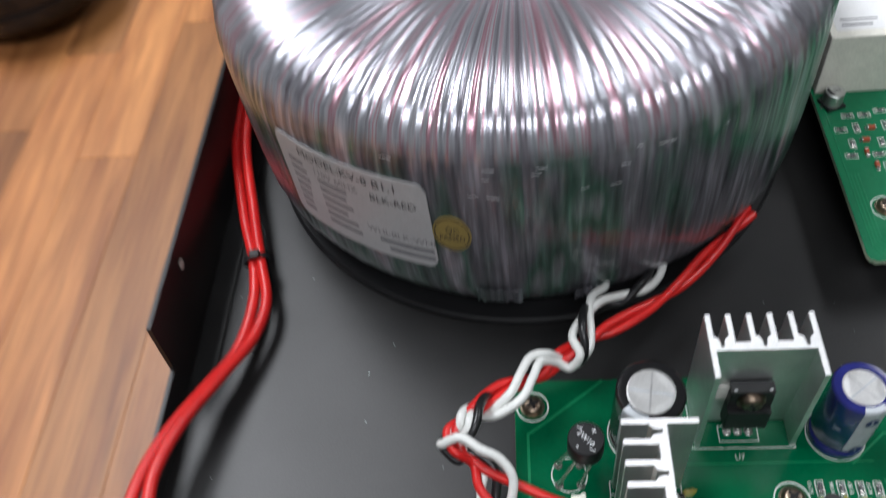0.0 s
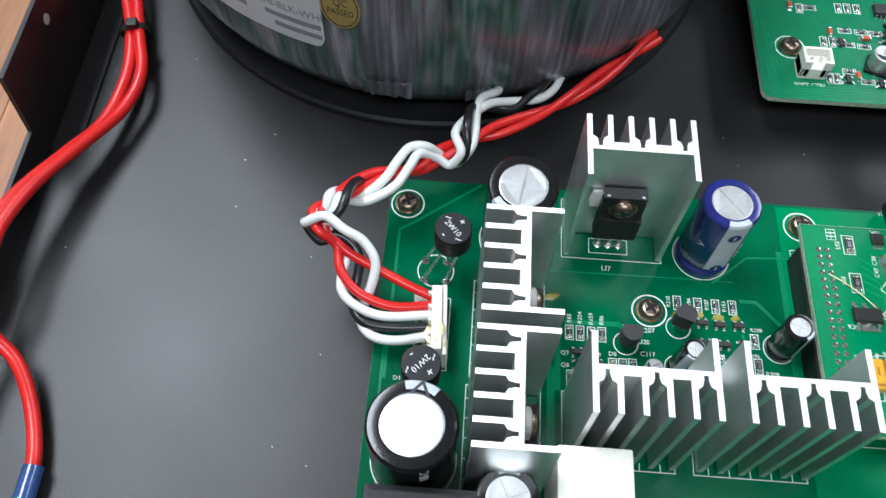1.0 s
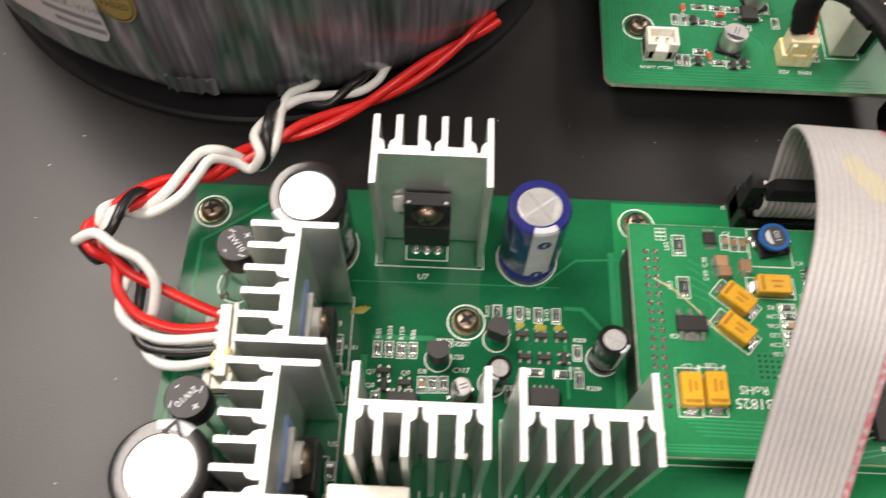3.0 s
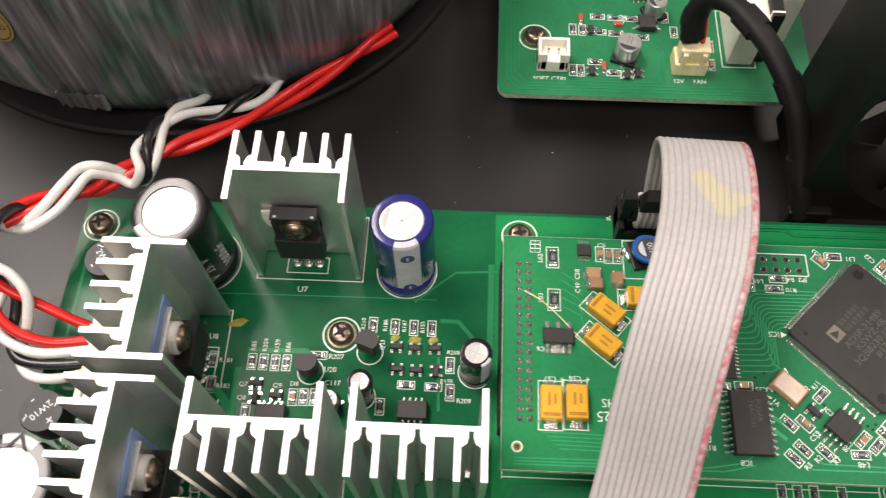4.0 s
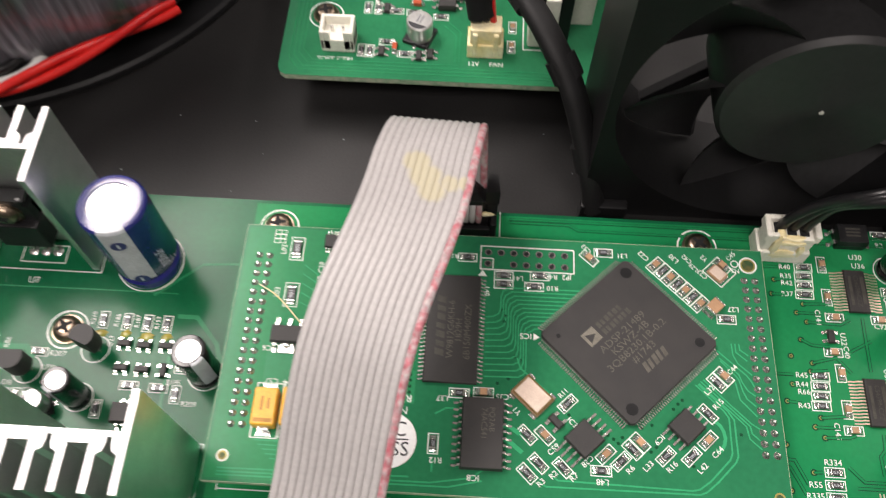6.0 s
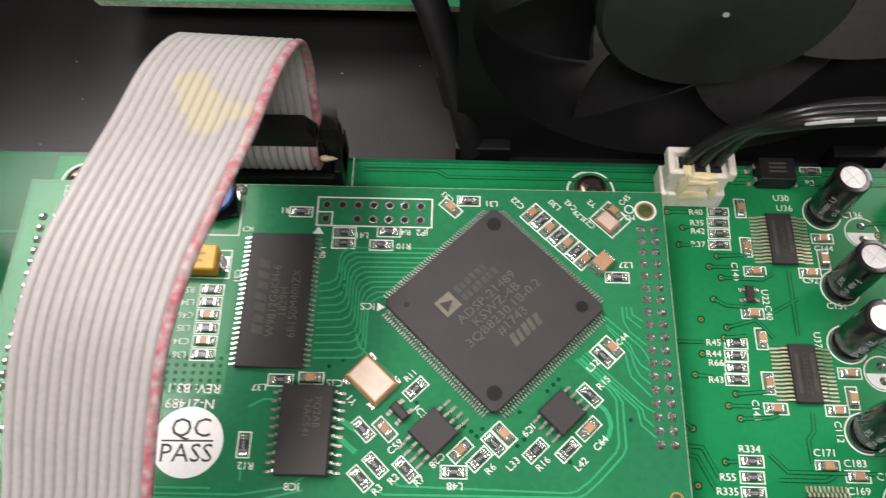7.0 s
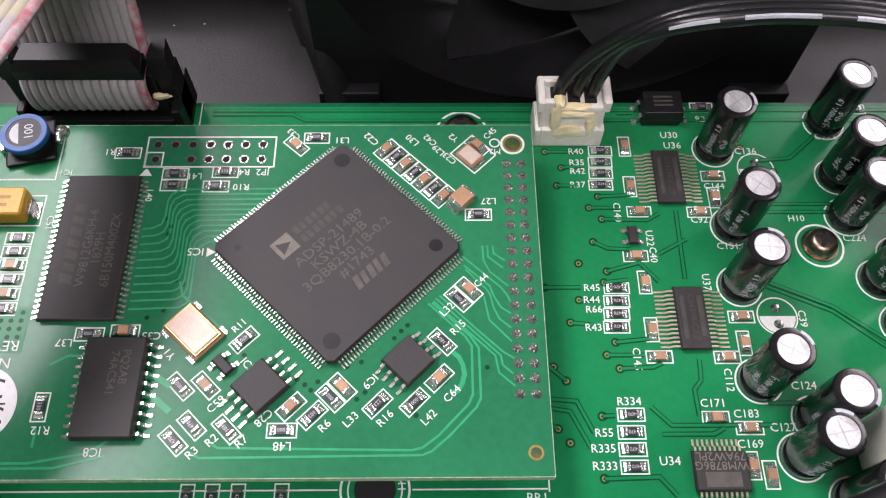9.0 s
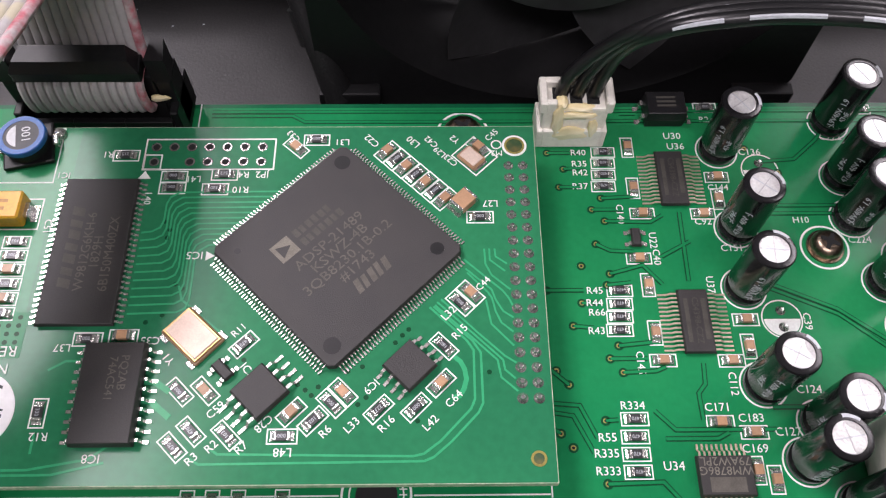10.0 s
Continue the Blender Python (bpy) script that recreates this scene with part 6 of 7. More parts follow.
# ---- red mains pair along the chassis side ----
pair = [(-82.6, 267.7, 18.7), (-82.6, 222.1, 15.0), (-82.2, 190.2, 11.1), (-74.6, 158.6, 9.0), (-68.8, 139.5, 8.4), (-65.6, 124.1, 7.5), (-67.8, 109.8, 7.2), (-73.3, 96.7, 10.2), (-79.3, 81.0, 14.5), (-82.5, 66.0, 17), (-82.0, 54.0, 17)]
for s, tail in ((-1, [(-79.5, 45, 13), (-71.5, 38.8, 8), (-66.4, 30, 5), (-62.6, 19.5, 4.0), (-61.9, 12, 3.6)]), (1, [(-82.0, 40, 15), (-80.5, 20, 10), (-78, -10, 5), (-74, -50, 4)])):
    pts = [(x + s * 1.75 * (0.75 if 128 < y < 150 else 1.25 if y < 128 else 1.05), y + (s * 1.6 if y < 112 else 0), z + s * 0.5) for x, y, z in pair]
    wire(spline(pts + tail, 9), M_RED, "thick red insulated mains lead lying along the chassis side", 1.72, group="mains leads")
t = thing("cable_tie", "black cable tie round the red mains pair", "cable tie", "", at(-68.8, 139.5, 8.4, 12))
part("band", lathe([(3.7, -1.0), (4.2, -1.0), (4.2, 1.0), (3.7, 1.0), (3.7, -1.0)], 24), M_BLACKPLASTIC, t, m=at(0, 0, 0, 0, 90) @ Matrix.Diagonal((1, 0.62, 1, 1)))
part("clasp", box(-1.6, -1.4, 2.0, 1.6, 1.4, 4.0, 0.4), M_BLACKPLASTIC, t)
t = thing("crimp_sleeve", "shiny blue-violet crimp sleeve on a red lead end", "crimp", "", at(-61.8, 12.0, 3.7, 0, 90))
part("sleeve", lathe([(0, -4), (2.3, -4), (2.35, 3), (2.5, 10), (0, 10)], 24), M_SHRINKBLUE, t, smooth=True)
part("band", lathe([(2.35, 3.2), (2.62, 3.2), (2.66, 6.2), (2.4, 6.2), (2.35, 3.2)], 24), M_CYANFOIL, t, "bright cyan band", smooth=True)

# ---- ribbon cable with its plug ----
rib_t = thing("ribbon_cable", "flat grey ribbon cable with one red edge, arching over the boards", "cable")
path = spline([(148.6, 91.2, 25), (148.4, 93.2, 30), (148.2, 95.2, 35.5), (148.0, 94.8, 40.6), (147.6, 90.6, 45.0), (146.6, 83, 48.6), (145.2, 73, 50.6), (142.8, 63, 51.5), (140.2, 54.5, 50.6), (138.0, 46.5, 47.4), (136.2, 38.0, 41.4), (134.4, 28, 33.5), (131, 14, 25), (127, -2, 18), (125, -25, 14)], 9)
for k in range(14):
    o = (k - 6.5) * 1.27
    line = [q + Vector((o, 0.0, 0.0)) + Vector((0, -0.07, -0.06)) * o * min(1, max(0, i - 18) / 30) for i, q in enumerate(path)]
    part("red_conductor" if k == 13 else "conductor", tube(line, 0.77, 12, flat=0.86), M_PINK if k == 13 else M_RIBBON, rib_t, "red-printed edge conductor" if k == 13 else "", smooth=True)
plug = thing("ribbon_plug", "black ribbon-cable plug with the cable folded through it", "connector", "", at(147.8, 91.2, PZ))
part("box_header", box(-12.3, -4.4, 0.02, -11.0, 4.4, 7.2, 0.2), M_BLACKPLASTIC, plug)
part("box_header", box(11.0, -4.4, 0.02, 12.3, 4.4, 7.2, 0.2), M_BLACKPLASTIC, plug)
for x0, x1, z0 in ((-11.0, -4.2, 0.02), (-4.2, 3.6, 2.2), (3.6, 11.0, 0.02)):
    part("box_header", box(x0, -4.4, z0, x1, -3.4, 5.0, 0.12), M_BLACKPLASTIC, plug)
part("box_header", box(-11.0, 3.4, 0.02, 11.0, 4.4, 7.0, 0.2), M_BLACKPLASTIC, plug)
part("header_floor", box(-11.0, -3.4, 0.02, 11.0, 3.4, 1.2), M_BLACKPLASTIC, plug)
part("plug_body", box(-10.4, -2.7, 1.2, 10.4, 2.7, 8.0, 0.35), M_BLACKPLASTIC, plug)
part("plug_cap", box(-9.8, -2.4, 8.0, 9.8, 2.6, 13.2, 0.3), M_BLACKPLASTIC, plug)
part("strain_relief", box(-9.1, -4.0, 14.0, 9.1, -0.4, 16.0, 0.15), M_BLACKPLASTIC, plug)
bm = bmesh.new()
lo = [bm.verts.new(q) for q in ((-9.1, -4.0, 16.0), (9.1, -4.0, 16.0), (8.6, -0.3, 16.0), (-8.6, -0.3, 16.0))]
hi = [bm.verts.new(q) for q in ((-8.2, -3.2, 17.6), (8.0, -3.2, 17.6), (7.3, -0.5, 18.0), (-7.5, -0.5, 18.0))]
bm.faces.new(hi)
bm.faces.new(lo[::-1])
for k in range(4):
    j = (k + 1) % 4
    bm.faces.new((lo[k], lo[j], hi[j], hi[k]))
part("strain_relief", bm, M_BLACKPLASTIC, plug)
for s in (-1, 1):
    part("latch", box(s * 11.1 - 1.2, -2.2, 1.0, s * 11.1 + 1.2, 2.4, 12.0, 0.3), M_BLACKPLASTIC, plug)
    part("latch", prism([(s * 11.1 - 1.4, -2.2), (s * 11.1 + 1.4, -2.2), (s * 11.1 + 0.9, 2.0), (s * 11.1 - 0.9, 2.0)], 12.0, 16.6), M_BLACKPLASTIC, plug)
for k in range(14):
    o = (k - 6.5) * 1.3
    line = spline([(o, 0, 8.0), (o, -3.0, 7.2), (o, -4.1, 8.6), (o, -4.2, 11.8), (o, -3.0, 13.8), (o, 1.0, 13.9)], 6)
    part("folded_conductor", tube(line, 0.67, 8), M_PINK if k == 13 else M_GREYPVC, plug, smooth=True)
bm = lathe([(0, -1), (0.7, -0.7), (1, 0), (0.8, 0.6), (0, 1)], 10)
for v in bm.verts:
    v.co *= 1 + rnd.uniform(-0.35, 0.35)
part("glue", bm, M_GLUE, plug, "dried yellow glue", at(10.4, -3.2, 9.4) @ Matrix.Diagonal((1.4, 0.5, 0.6, 1)))
part("silkscreen_line", box(161.0, 88, 0, 161.2, 94, 0.03), M_SILK, main_board, m=at(0, 0, PZ + 0.02))
part("silkscreen_line", box(135.8, 88, 0, 136.0, 94, 0.03), M_SILK, main_board, m=at(0, 0, PZ + 0.02))

# ---- fan ----
fan = thing("cooling_fan", "square black plastic cooling fan standing on edge in the chassis", "fan", "", at(219.4, 101.0, 0.2))
W = 40.0
NO = 64
bm = bmesh.new()
def square_ring(y, inner):
    ins = [bm.verts.new((inner * math.cos(2 * math.pi * k / NO), y, 40 + inner * math.sin(2 * math.pi * k / NO))) for k in range(NO)]
    out = []
    for k in range(NO):
        c, s = math.cos(2 * math.pi * k / NO), math.sin(2 * math.pi * k / NO)
        m = max(abs(c), abs(s))
        f = min(W / m, W * 1.34)
        out.append(bm.verts.new((f * c, y, 40 + f * s)))
    return ins, out
def stitch(a, b):
    for k in range(NO):
        j = (k + 1) % NO
        bm.faces.new((a[k], a[j], b[j], b[k]))
fi, fo = square_ring(0, 38.0)
ti, _o = square_ring(9, 36.8)
for v in _o:
    bm.verts.remove(v)
bi, bo = square_ring(24.8, 38.0)
stitch(fi, fo)
stitch(fo, bo)
stitch(bo, bi)
stitch(bi, ti)
stitch(ti, fi)
part("housing", bm, M_FAN, fan, smooth=True)
for sx in (-1, 1):
    for sz in (-1, 1):
        part("corner_hole", lathe([(0, 0), (2.2, 0), (2.2, 0.1), (0, 0.1)], 20), M_DARK, fan, m=at(sx * 35.7, -0.08, 40 + sz * 35.7, 0, 90))
hub = part("hub", lathe([(0, -1.0), (1.8, -1.0), (2.2, -0.8), (18.2, -0.4), (19.2, 0.6), (19.2, 18), (0, 18)], 56), M_FANBLADE, fan, "smooth round hub", at(0, 2.0, 40, 0, -90), smooth=True)
part("hub_dimple", lathe([(0, 0), (0.5, 0), (0.5, 0.12), (0, 0.12)], 16), M_BUSH, fan, "tiny pale centre mark", at(0, 0.85, 40, 0, 90))
for k in range(7):
    a0 = 2 * math.pi * k / 7 + 0.25
    bm = bmesh.new()
    grid = []
    for i in range(7):
        r = 18.8 + (36.2 - 18.8) * i / 6
        sweep = 0.34 * (i / 6)
        row = []
        for j in range(7):
            u = j / 6
            a = a0 + sweep + u * 1.02
            y = 3.0 + 15.0 * u + 1.6 * math.sin(math.pi * u)
            row.append((bm.verts.new((r * math.cos(a), y, 40 + r * math.sin(a))), bm.verts.new((r * math.cos(a + 0.03), y + 1.3, 40 + r * math.sin(a + 0.03)))))
        grid.append(row)
    for i in range(6):
        for j in range(6):
            bm.faces.new((grid[i][j][0], grid[i + 1][j][0], grid[i + 1][j + 1][0], grid[i][j + 1][0]))
            bm.faces.new((grid[i][j][1], grid[i][j + 1][1], grid[i + 1][j + 1][1], grid[i + 1][j][1]))
    for i in range(6):
        for j in (0, 6):
            bm.faces.new((grid[i][j][0], grid[i][j][1], grid[i + 1][j][1], grid[i + 1][j][0]))
        for e in (0, 6):
            bm.faces.new((grid[e][i][0], grid[e][i][1], grid[e][i + 1][1], grid[e][i + 1][0]))
    part("blade", bm, M_FANBLADE, fan, smooth=True)
for k in range(4):
    a = math.radians(45 + 90 * k)
    part("strut", box(15, 22.0, -1.5, 39, 24.5, 1.5, 0.3), M_FAN, fan, m=at(0, 0, 40, 0, 0, -45 - 90 * k))

for s in (-1, 1):
    part("corner_foot", box(s * 35 - 5.2, -2.6, 0.0, s * 35 + 5.2, 0.0, 6.5, 0.4), M_FAN, fan)

# fan lead: plug on the main board and three black wires with a dashed print
t = thing("fan_connector", "cream three-pin plug with yellow glue on the main board", "connector", "", at(219.8, 88.3, PZ + 0.02))
part("header", box(-5.4, -2.9, 0, 5.4, 2.9, 4.2, 0.3), M_NYLON, t)
part("plug", box(-4.9, -2.4, 4.0, 4.9, 2.2, 9.2, 0.4), M_NYLON, t)
for s in (-1, 1):
    part("collar", box(s * 4.9 - 0.6, -2.6, 8.2, s * 4.9 + 0.6, 2.6, 10.8, 0.25), M_NYLON, t)
part("collar", box(-4.6, 1.5, 8.2, 4.6, 2.6, 10.8, 0.25), M_NYLON, t)
part("collar", box(-4.6, -2.6, 8.2, -3.0, -1.6, 10.8, 0.2), M_NYLON, t)
for k in range(3):
    part("socket", box(-2.54 + 2.54 * k - 0.9, -1.5, 9.0, -2.54 + 2.54 * k + 0.9, 1.4, 9.5), M_DARK, t)
part("front_rail", box(-4.6, -3.05, 0.2, 4.6, -2.3, 4.6, 0.25), M_NYLON, t)
for dx, dy, dz, sx, sy, sz in ((-2.6, -2.55, 6.2, 0.9, 0.6, 4.0), (2.9, -2.7, 4.6, 0.8, 0.55, 2.2), (-0.2, -2.75, 3.6, 3.2, 0.5, 1.6), (0.2, -2.6, 7.9, 3.2, 0.45, 0.7), (-2.2, -1.4, 9.6, 0.9, 1.3, 0.8), (0.4, -1.9, 9.0, 2.6, 0.8, 0.5)):
    bm = bmesh.new()
    bmesh.ops.create_icosphere(bm, subdivisions=3, radius=1)
    for v in bm.verts:
        v.co *= 1 + 0.1 * math.sin(5 * v.co.x + 3 * v.co.z + dx) + 0.07 * math.sin(9 * v.co.z - 4 * v.co.x)
    part("glue", bm, M_GLUE, t, "dried yellow glue", at(dx, dy, dz) @ Matrix.Diagonal((sx, sy, sz, 1)), smooth=True)
for k in range(3):
    o = k * 1.5
    c = spline([(217.4 + 2.4 * k, 88.4, 17.5), (218.4 + 2.4 * k, 88.6, 23.5), (222.2 + 1.2 * k, 88.2 - 0.2 * k, 30), (226.6 + 0.4 * k, 85.8 - 0.5 * o, 37.0 + 0.2 * k), (233.5, 85.6 - o * 0.9, 40.3 + 0.3 * k), (243, 84.8 - o * 0.95, 42.0 + 0.4 * k), (256, 83.0 - o, 42.4 + 0.4 * k), (272, 79.0 - o, 41), (288, 70 - o, 38), (296, 55, 34)], 8)
    w = wire(c, M_BLACKPVC, "black fan lead printed with pale dashes", 1.05, group="fan leads")
    d = [q + Vector((0, -0.66, 0.68)) for q in spline([tuple(q) for q in c], 5)]
    if k == 2:
        for i in range(130, 330, 46):
            part("printed_dash", tube(d[i:i + 34], 0.34, 6), M_STRIPE, w, "pale printed dash")
    else:
        i = 118 + 9 * k
        while i < 340:
            for n in range(5):
                part("printed_mark", tube(d[i:i + 3], 0.2 + 0.08 * (n % 2), 6), M_STRIPE, w)
                i += 4
            i += 16
c = spline([(216, 6, 36), (228, 17, 36), (242, 23, 37), (258, 28.5, 38), (280, 36, 38), (296, 50, 34)], 8)
for k in range(2):
    wire([q + Vector((0, 2.2 * k, -1.2 * k)) for q in c], M_BLACKPVC, "black lead crossing the board's front corner", 1.5, group="fan leads")

# ---- control board: plugs, black sleeved lead and white relays ----
t = thing("board_socket", "empty cream two-pin socket on the control board", "connector", "", at(121.4, 136.2, RZ))
part("floor", box(-3.9, -2.9, 0.02, 3.9, 2.9, 4.0, 0.2), M_NYLON, t)
for a in ((-3.9, -2.9, -3.1, 2.9), (3.1, -2.9, 3.9, 2.9), (-3.1, 2.1, 3.1, 2.9), (-3.1, -2.9, -1.6, -2.2), (1.6, -2.9, 3.1, -2.2)):
    part("wall", box(a[0], a[1], 1.0, a[2], a[3], 6.6, 0.12), M_NYLON, t)
for s in (-1, 1):
    part("pin", box(s * 1.25 - 0.32, -0.3, 1.0, s * 1.25 + 0.32, 0.3, 5.4), M_LEAD, t)
t = thing("board_plug", "yellowed cream plug with glue on the control board", "connector", "", at(156.0, 136.4, RZ))
part("header", box(-4.2, -3.0, 0.02, 4.2, 3.0, 4.2, 0.3), M_GLUE, t)
part("plug", box(-3.6, -2.5, 4.0, 3.6, 2.4, 8.8, 0.4), M_GLUE, t)
part("rib", box(-3.0, -3.3, 1.0, -1.8, -2.4, 8.0, 0.2), M_GLUE, t)
part("rib", box(1.8, -3.3, 1.0, 3.0, -2.4, 8.0, 0.2), M_GLUE, t)
for s, mm in ((-1, M_BLACKPVC), (0, M_BLACKPVC), (1, M_RED)):
    part("pin_lead", tube(spline([(s * 1.6, 0.6, 8.4), (s * 1.2, 1.2, 12), (s * 0.8, 2.5, 15)], 5), 0.75, 8), mm, t, smooth=True)
slv = spline([(154.9, 137.2, 24), (154.1, 138.9, 30), (156.1, 139.2, 35), (160.5, 135.0, 37.5), (165.5, 126.2, 38), (169.7, 119.5, 35.5), (173.9, 114.1, 30), (177.4, 108.9, 22), (180.4, 103.7, 13), (182.6, 100.3, 4)], 9)
t = thing("sleeved_lead", "black fabric-taped lead bundle from plug to fan", "cable", "", Matrix())
part("sleeve", tube(slv, 3.4, 16, flat=0.72), M_BLACKTAPE, t, smooth=True)
for i in (6, 30, 48, 66):
    part("tape_turn", tube(slv[i:i + 6], 3.52, 16, flat=0.74), M_BLACKTAPE, t, smooth=True)
for x, y, w, d, h, lab in ((169.2, 146.0, 6.5, 17.0, 15.5, "tall white box relay on the control board"), (177.5, 158.0, 8.0, 26.0, 16, "tall white box relay on the control board"), (120.0, 203.0, 23.0, 21.0, 22.5, "large white relay with a printed label")):
    t = thing("relay", lab, "relay", "control board relays", at(x, y, RZ))
    part("case", box(-w / 2, -d / 2, 0.02, w / 2, d / 2, h, 0.5), M_NYLON, t)
    if h > 20:
        part("label", box(-w / 2 + 2, -d / 2 + 3, h, w / 2 - 2, d / 2 - 2, h + 0.1), M_STICKER, t, "white paper label")
        bar(-3, -5, h + 0.1, 9, 0.9, t, M_GREYINK)
        bar(-2, -2.5, h + 0.1, 11, 0.7, t, M_GREYINK)
part("silkscreen_outline", outline(8.6, 19, 0.25, 0, 0.03), M_SILK, right_board, m=at(169.2, 146.0, RZ))
t = thing("relay", "tall black relay between white ones", "relay", "control board relays", at(173.8, 150.5, RZ))
part("case", box(-1.4, -12, 0.02, 1.6, 9, 17, 0.4), M_BLACKPLASTIC, t)
part("stripe", box(-1.42, -11, 15, 1.62, -10.4, 17.05), M_NYLON, t)
for pts in ([(112, 158), (112, 133), (114.5, 129.8), (175, 129.8)], [(111, 158), (111, 132), (113.5, 128.8), (175, 128.8)], [(113, 158), (113, 134), (115.5, 130.8), (150, 130.8)], [(110, 190), (110, 131), (112.5, 127.8), (175, 127.8)], [(147, 144), (150, 141), (150, 131.8)], [(146, 143), (149, 140), (149, 131.8)]):
    track(right_board, pts, 0.35, RZ)

# ---- dark glossy case on the table ----
t = thing("table_gadget", "glossy black rounded gadget standing on the wooden table", "gadget", "", at(-202, 300, TABLE_Z))
part("foot", lathe([(0, 0.02), (17, 0.02), (17.5, 0.6), (17, 5), (0, 5)], 40), M_BLACKPLASTIC, t, smooth=True)
part("shell", lathe([(0, 5), (24, 5.5), (33, 8.5), (37.5, 13.5), (38.5, 18), (37.6, 20), (38.2, 22), (36.5, 29), (28, 36), (0, 39)], 64), M_BLACKSLEEVE, t, smooth=True)
part("rim", ring(37.4, 38.9, 18.4, 20.2, 64), M_CHIPGLOSS, t)

# ---- printed designators and stickers ----
ZM = PZ + 0.1
for s, x, y, r, size in (
    ("R40", 221.2, 84.3, 0, 1.15), ("R35", 221.2, 82.2, 0, 1.15), ("R42", 221.2, 80.6, 0, 1.15), ("R37", 221.0, 78.1, 0, 1.15), ("U36", 236.7, 85.4, 0, 1.25), ("U30", 236.4, 87.4, 0, 1.25), ("R2", 242.0, 90.6, 0, 1.15), ("C136", 248.2, 84.3, 0, 1.2), ("C144", 242.2, 77.8, 0, 1.1),
    ("C140", 226.6, 73.2, -90, 1.15), ("U22", 231.0, 68.7, -90, 1.2), ("C40", 231.2, 65.9, -90, 1.15), ("R45", 221.6, 60.5, 0, 1.15), ("R44", 221.4, 58.6, 0, 1.15), ("R66", 221.6, 57.1, 0, 1.15), ("R43", 221.3, 54.3, 0, 1.15), ("C145", 226.9, 49.6, -90, 1.15), ("U37", 238.4, 61.4, -90, 1.2),
    ("C39", 251.3, 55.6, -90, 1.15), ("C112", 239.2, 46.5, -90, 1.15), ("C171", 236.5, 43.2, 0, 1.2), ("C183", 240.8, 41.7, 0, 1.2), ("C127", 245.4, 39.8, 0, 1.2), ("C169", 240.6, 37.6, 0, 1.2), ("U34", 229.6, 35.4, 0, 1.25), ("R334", 225.1, 43.5, 0, 1.2), ("R55", 221.3, 39.2, 0, 1.2), ("R335", 221.0, 37.1, 0, 1.2), ("R333", 221.0, 34.8, 0, 1.2), ("H10", 253.8, 72.0, 0, 1.1),
    ("C151", 242.6, 67.3, 0, 1.15), ("C92", 239.0, 71.8, 0, 1.15), ("C222", 261.6, 87.1, 0, 1.2), ("C224", 261.9, 68.6, 0, 1.2), ("C124", 249.4, 45.6, 0, 1.2), ("BR1", 211.9, 30.8, 0, 1.3), ("J6", 134.6, 93.2, 180, 1.1), ("H2", 194.5, 32.8, 90, 1.1), ("R148", 127.6, 87.0, 0, 1.0),
):
    write(s, x, y, ZM, size, main_board, M_SILK, r)
for s, x, y, r, size in (("U7", 64.3, 71.9, 0, 1.5), ("U8", 46.0, 59.8, 0, 1.3), ("R181", 49.6, 54.4, 0, 1.1), ("R182", 49.8, 48.6, 0, 1.1), ("R85", 55.3, 58.0, 90, 1.1), ("R204", 57.8, 58.3, 90, 1.1), ("R159", 60.4, 58.2, 90, 1.1), ("R86", 62.9, 58.0, 90, 1.1), ("R207", 73.6, 56.2, 0, 1.2), ("U20", 72.6, 53.2, 0, 1.2), ("C117", 73.4, 50.2, 0, 1.2), ("R208", 99.2, 58.2, 0, 1.0), ("R209", 101.8, 47.4, 0, 1.1), ("R195", 98.0, 51.6, 0, 1.0), ("D8", 65.2, 49.7, 0, 1.1), ("Q9", 61.6, 49.2, 0, 1.1), ("Q7", 54.2, 49.2, 0, 1.1), ("Q8", 54.2, 46.2, 0, 1.1), ("Q23", 83.6, 59.4, 90, 1.0), ("R210", 79.0, 64.2, 90, 1.0), ("R186", 83.9, 64.0, 90, 1.0), ("R187", 88.1, 64.0, 90, 1.0), ("R153", 92.2, 63.9, 90, 1.0), ("U5", 47.6, 33.4, 0, 1.2), ("D1", 16.2, 40.2, 0, 1.1)):
    write(s, x, y, ZM, size, main_board, M_SILK, r)
ZD = DZ + 0.1
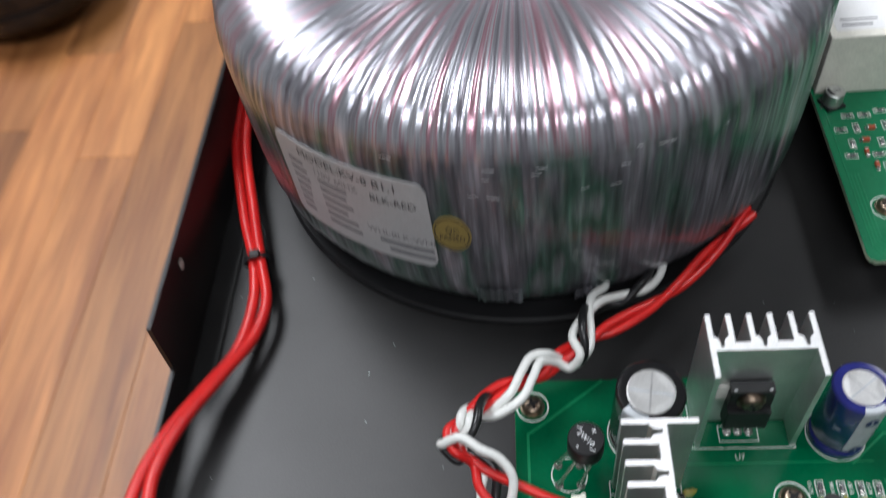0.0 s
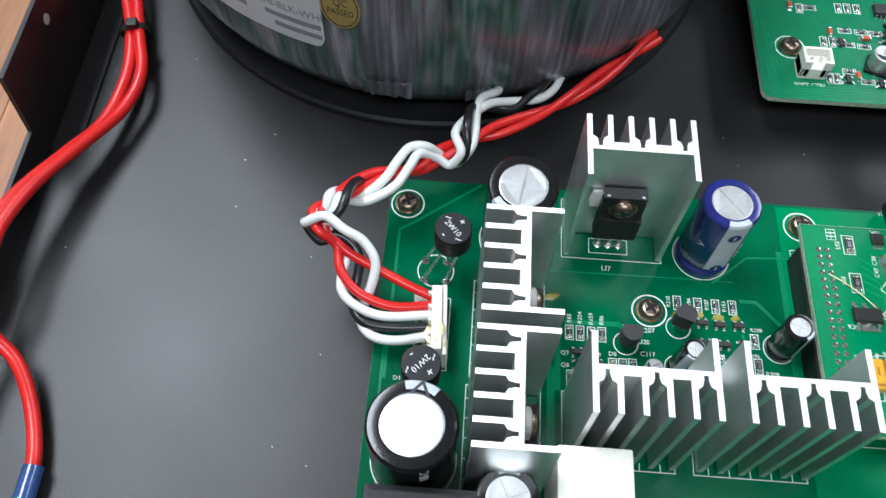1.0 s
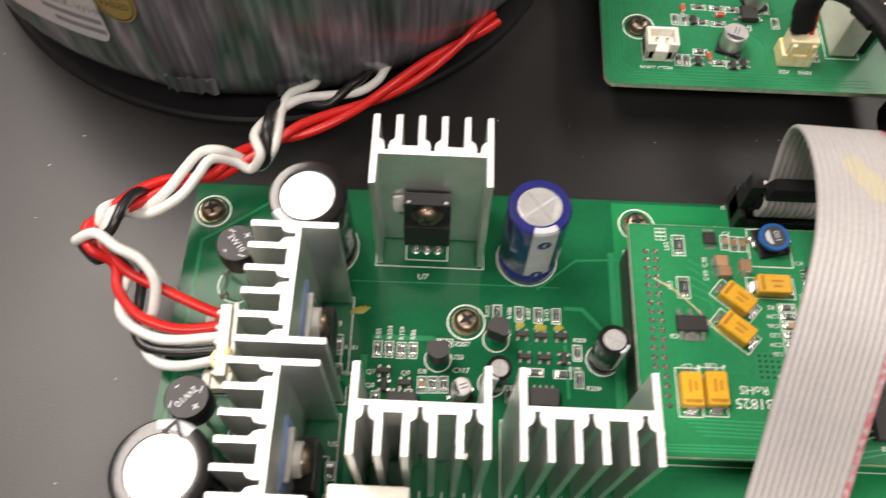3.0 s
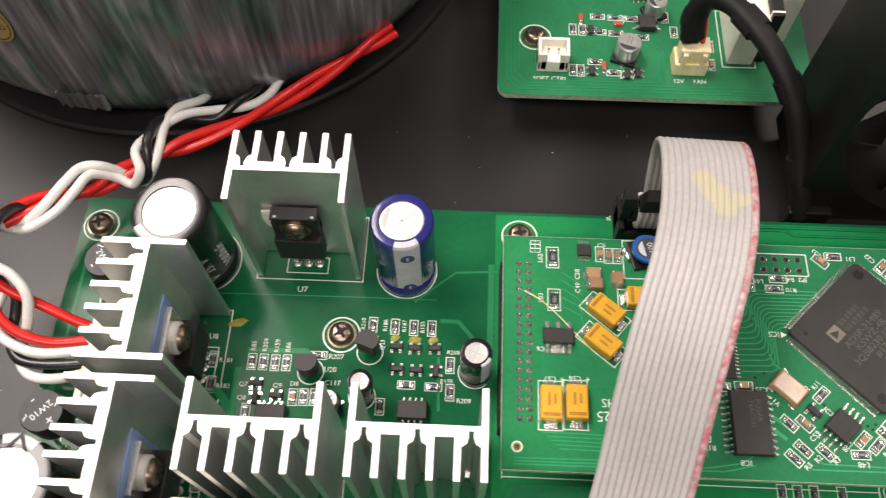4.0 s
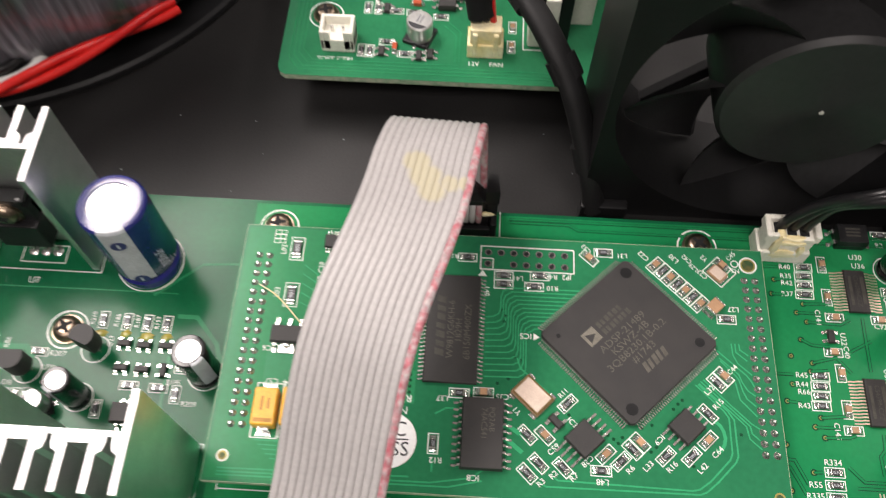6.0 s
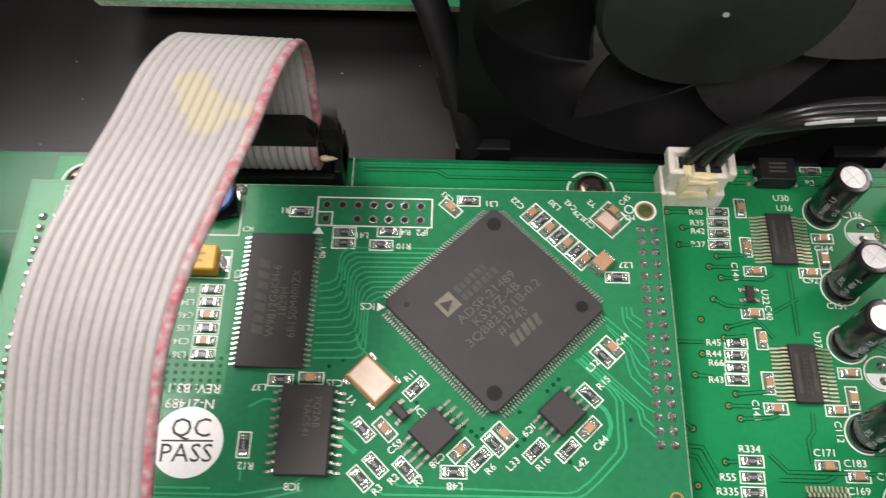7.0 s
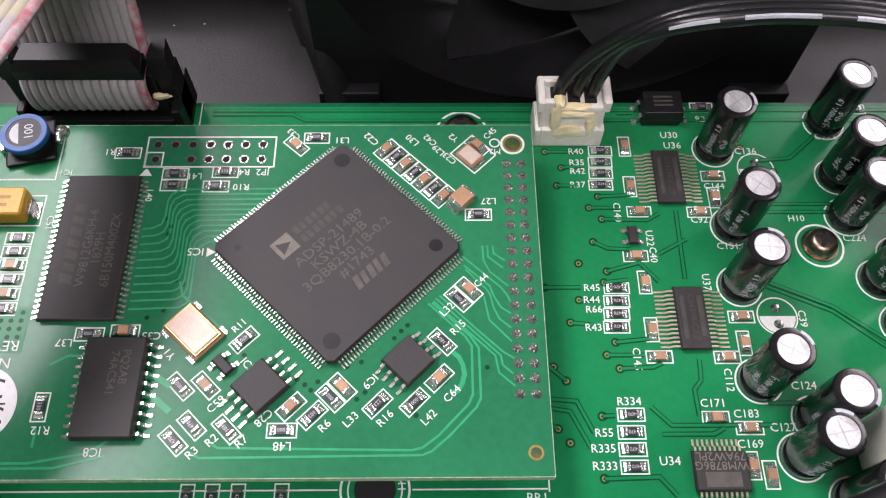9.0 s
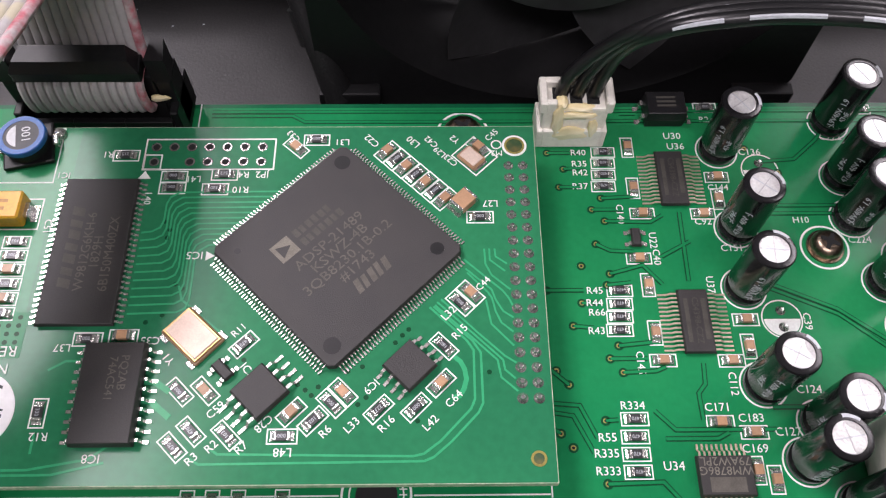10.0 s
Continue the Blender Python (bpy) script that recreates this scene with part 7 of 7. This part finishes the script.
for s, x, y, r, size in (
    ("IC5", 166.3, 62.1, 180, 1.2), ("JP2", 174.2, 74.9, 180, 1.15), ("R1", 151.9, 78.4, 180, 1.1), ("C33", 178.2, 81.5, 135, 1.0), ("L31", 185.3, 80.4, 180, 1.1), ("C22", 189.6, 80.6, 135, 1.1), ("L30", 195.6, 80.4, 135, 1.1), ("C42", 198.2, 80.4, 135, 1.0), ("L29", 199.4, 78.6, 135, 1.0), ("C23", 201.0, 77.2, 135, 1.0), ("Y2", 201.6, 80.8, 135, 1.0), ("C45", 207.0, 81.5, 45, 1.0), ("M2", 207.6, 78.4, 180, 1.0), ("L27", 206.4, 70.0, 180, 1.1), ("C44", 205.0, 57.6, 45, 1.0), ("L32", 200.4, 53.4, 45, 1.1),
    ("R15", 201.8, 50.8, 45, 1.1), ("C64", 200.9, 41.9, 45, 1.1), ("L42", 198.0, 38.9, 45, 1.1), ("R16", 192.6, 38.8, 45, 1.1), ("IC9", 190.6, 43.6, -135, 1.1), ("L33", 188.4, 38.7, 45, 1.1), ("R6", 185.2, 37.9, 45, 1.1), ("C28", 177.6, 39.0, -135, 1.1), ("L48", 180.2, 35.5, 180, 1.15), ("R7", 175.2, 36.0, 45, 1.1), ("R3", 169.4, 34.7, 45, 1.1), ("R2", 171.6, 36.2, 45, 1.1), ("C59", 171.6, 40.7, 45, 1.1), ("IC3", 175.0, 45.8, -45, 1.1), ("R11", 173.4, 51.2, 45, 1.0), ("Y1", 164.9, 47.4, 135, 1.1), ("L37", 151.2, 49.0, 180, 1.1), ("C35", 162.2, 49.9, 180, 1.1), ("IC8", 157.4, 34.9, 180, 1.15), ("R12", 150.6, 37.6, 180, 1.1), ("C51", 145.6, 66.6, -90, 1.0), ("L41", 164.6, 74.2, 180, 1.1), ("L40", 158.6, 71.0, -90, 1.0), ("R4", 171.6, 74.9, 180, 1.1), ("R10", 171.4, 72.4, 180, 1.1), ("IC1", 146.2, 74.9, 180, 1.0),
    ("R5", 138.6, 64.2, 180, 1.05), ("L34", 138.6, 62.1, 180, 1.05), ("C46", 138.6, 60.0, 180, 1.05), ("L35", 138.6, 57.9, 180, 1.05), ("C34", 138.6, 55.8, 180, 1.05), ("L36", 138.6, 53.7, 180, 1.05), ("N-21489", 141.4, 46.3, 180, 1.5), ("REV: B3.1", 141.6, 48.6, 180, 1.5), ("RoHS", 132.6, 45.8, 180, 1.9), ("B1825", 132.4, 43.0, 180, 2.3), ("C57", 119.3, 50.4, 180, 1.1), ("C56", 124.4, 50.7, 180, 1.1), ("+", 121.8, 50.2, 0, 1.5), ("+", 127.0, 50.4, 0, 1.5), ("L02", 117.6, 77.8, 90, 1.1), ("L03", 117.6, 68.4, 90, 1.1), ("IC6", 117.6, 56.8, 180, 1.1), ("IC7", 131.0, 81.6, 180, 1.0), ("C38", 125.6, 74.2, 90, 1.1), ("C49", 125.6, 71.0, 90, 1.1),
):
    write(s, x, y, ZD, size, daughter, M_SILK, r)
for s, x, y in (("SOFT CTRL", 121.0, 131.2), ("FAN", 158.8, 131.6), ("12V", 153.4, 131.6)):
    write(s, x, y, RZ + 0.04, 1.3, right_board, M_SILK)
# header footprint
part("silkscreen_outline", outline(18.8, 5.4, 0.22, 0, 0.03), M_SILK, daughter, m=at(166.4, 78.4, DZ))
part("silkscreen_outline", outline(2.6, 2.6, 0.2, 0, 0.03), M_SILK, daughter, m=at(158.4, 77.1, DZ))
part("silkscreen_arrow", prism([(-0.9, -0.6), (0.9, -0.6), (0, 0.7)], 0, 0.03), M_SILK, daughter, m=at(157.6, 74.9, DZ))
part("silkscreen_arrow", prism([(-0.6, -0.7), (0.6, 0), (-0.6, 0.7)], 0, 0.03), M_SILK, daughter, m=at(168.4, 62.0, DZ))
HOLE = mesh_of("plated_hole", ring(0.5, 0.74, 0, 0.05, 20), M_DULLSOLDER)
DARKHOLE = mesh_of("drilled_hole", lathe([(0, 0), (0.52, 0), (0.52, 0.04), (0, 0.04)], 16), M_DARK)
for k in range(7):
    for j in (0, 1):
        if j == 0 and k == 1:
            continue
        x, y = 158.6 + 2.54 * k, 79.65 if j else 77.1
        put("plated_hole", HOLE, daughter, at(x, y, DZ))
        put("drilled_hole", DARKHOLE, daughter, at(x, y, DZ))
for k in range(2):
    for j in range(3):
        put("silkscreen_outline", mesh_of("silkscreen_outline", outline(1.2, 1.0, 0.12, 0, 0.03), M_SILK), daughter, at(115.9 + 1.1 * k, 79.7 + 1.0 * j, DZ))
# inspection sticker
t = thing("inspection_sticker", "round white QC PASS paper sticker on the daughterboard", "sticker", "", at(141.9, 40.7, DZ + 0.04, 1))
part("disc", lathe([(0, 0), (5.1, 0), (5.1, 0.09), (0, 0.09)], 48), M_STICKER, t)
write("QC", 0.3, 1.9, 0.1, 2.9, t, M_INK)
write("PASS", 0.0, -1.7, 0.1, 2.75, t, M_INK)
bar(0, 0.15, 0.1, 7.4, 0.25, t, M_INK)
# dried glue drips on the boards
for x, y, sx, sy, b, z in ((50.8, 63.3, 2.6, 1.0, main_board, PZ), (110.0, 65.2, 0.9, 1.7, main_board, PZ + 4.5), (81, 61.0, 1.6, 1.2, main_board, PZ), (86.2, 61.2, 1.2, 1.0, main_board, PZ), (90.6, 60.8, 1.6, 1.1, main_board, PZ), (94.6, 60.8, 1.2, 1.0, main_board, PZ)):
    bm = lathe([(0, 0.3), (0.4, 0.28), (0.8, 0.18), (1.0, 0.0), (0, 0)], 18)
    for v in bm.verts:
        v.co.x *= 1 + rnd.uniform(-0.4, 0.35)
        v.co.y *= 1 + rnd.uniform(-0.4, 0.35)
    part("glue_drip", bm, M_AMBER, b, "dried yellow glue", at(x, y, z, 15) @ Matrix.Diagonal((sx * 0.85, sy * 0.85, 1, 1)), smooth=True)
part("glue_thread", tube(spline([(114.0, 69.6, DZ + 0.7), (117.5, 67.6, DZ + 0.5), (121, 64.2, DZ + 0.9), (126, 59, DZ + 0.4), (129, 56, DZ + 0.2)], 6), 0.13, 6), M_GLUE, daughter, "thin dried glue thread")
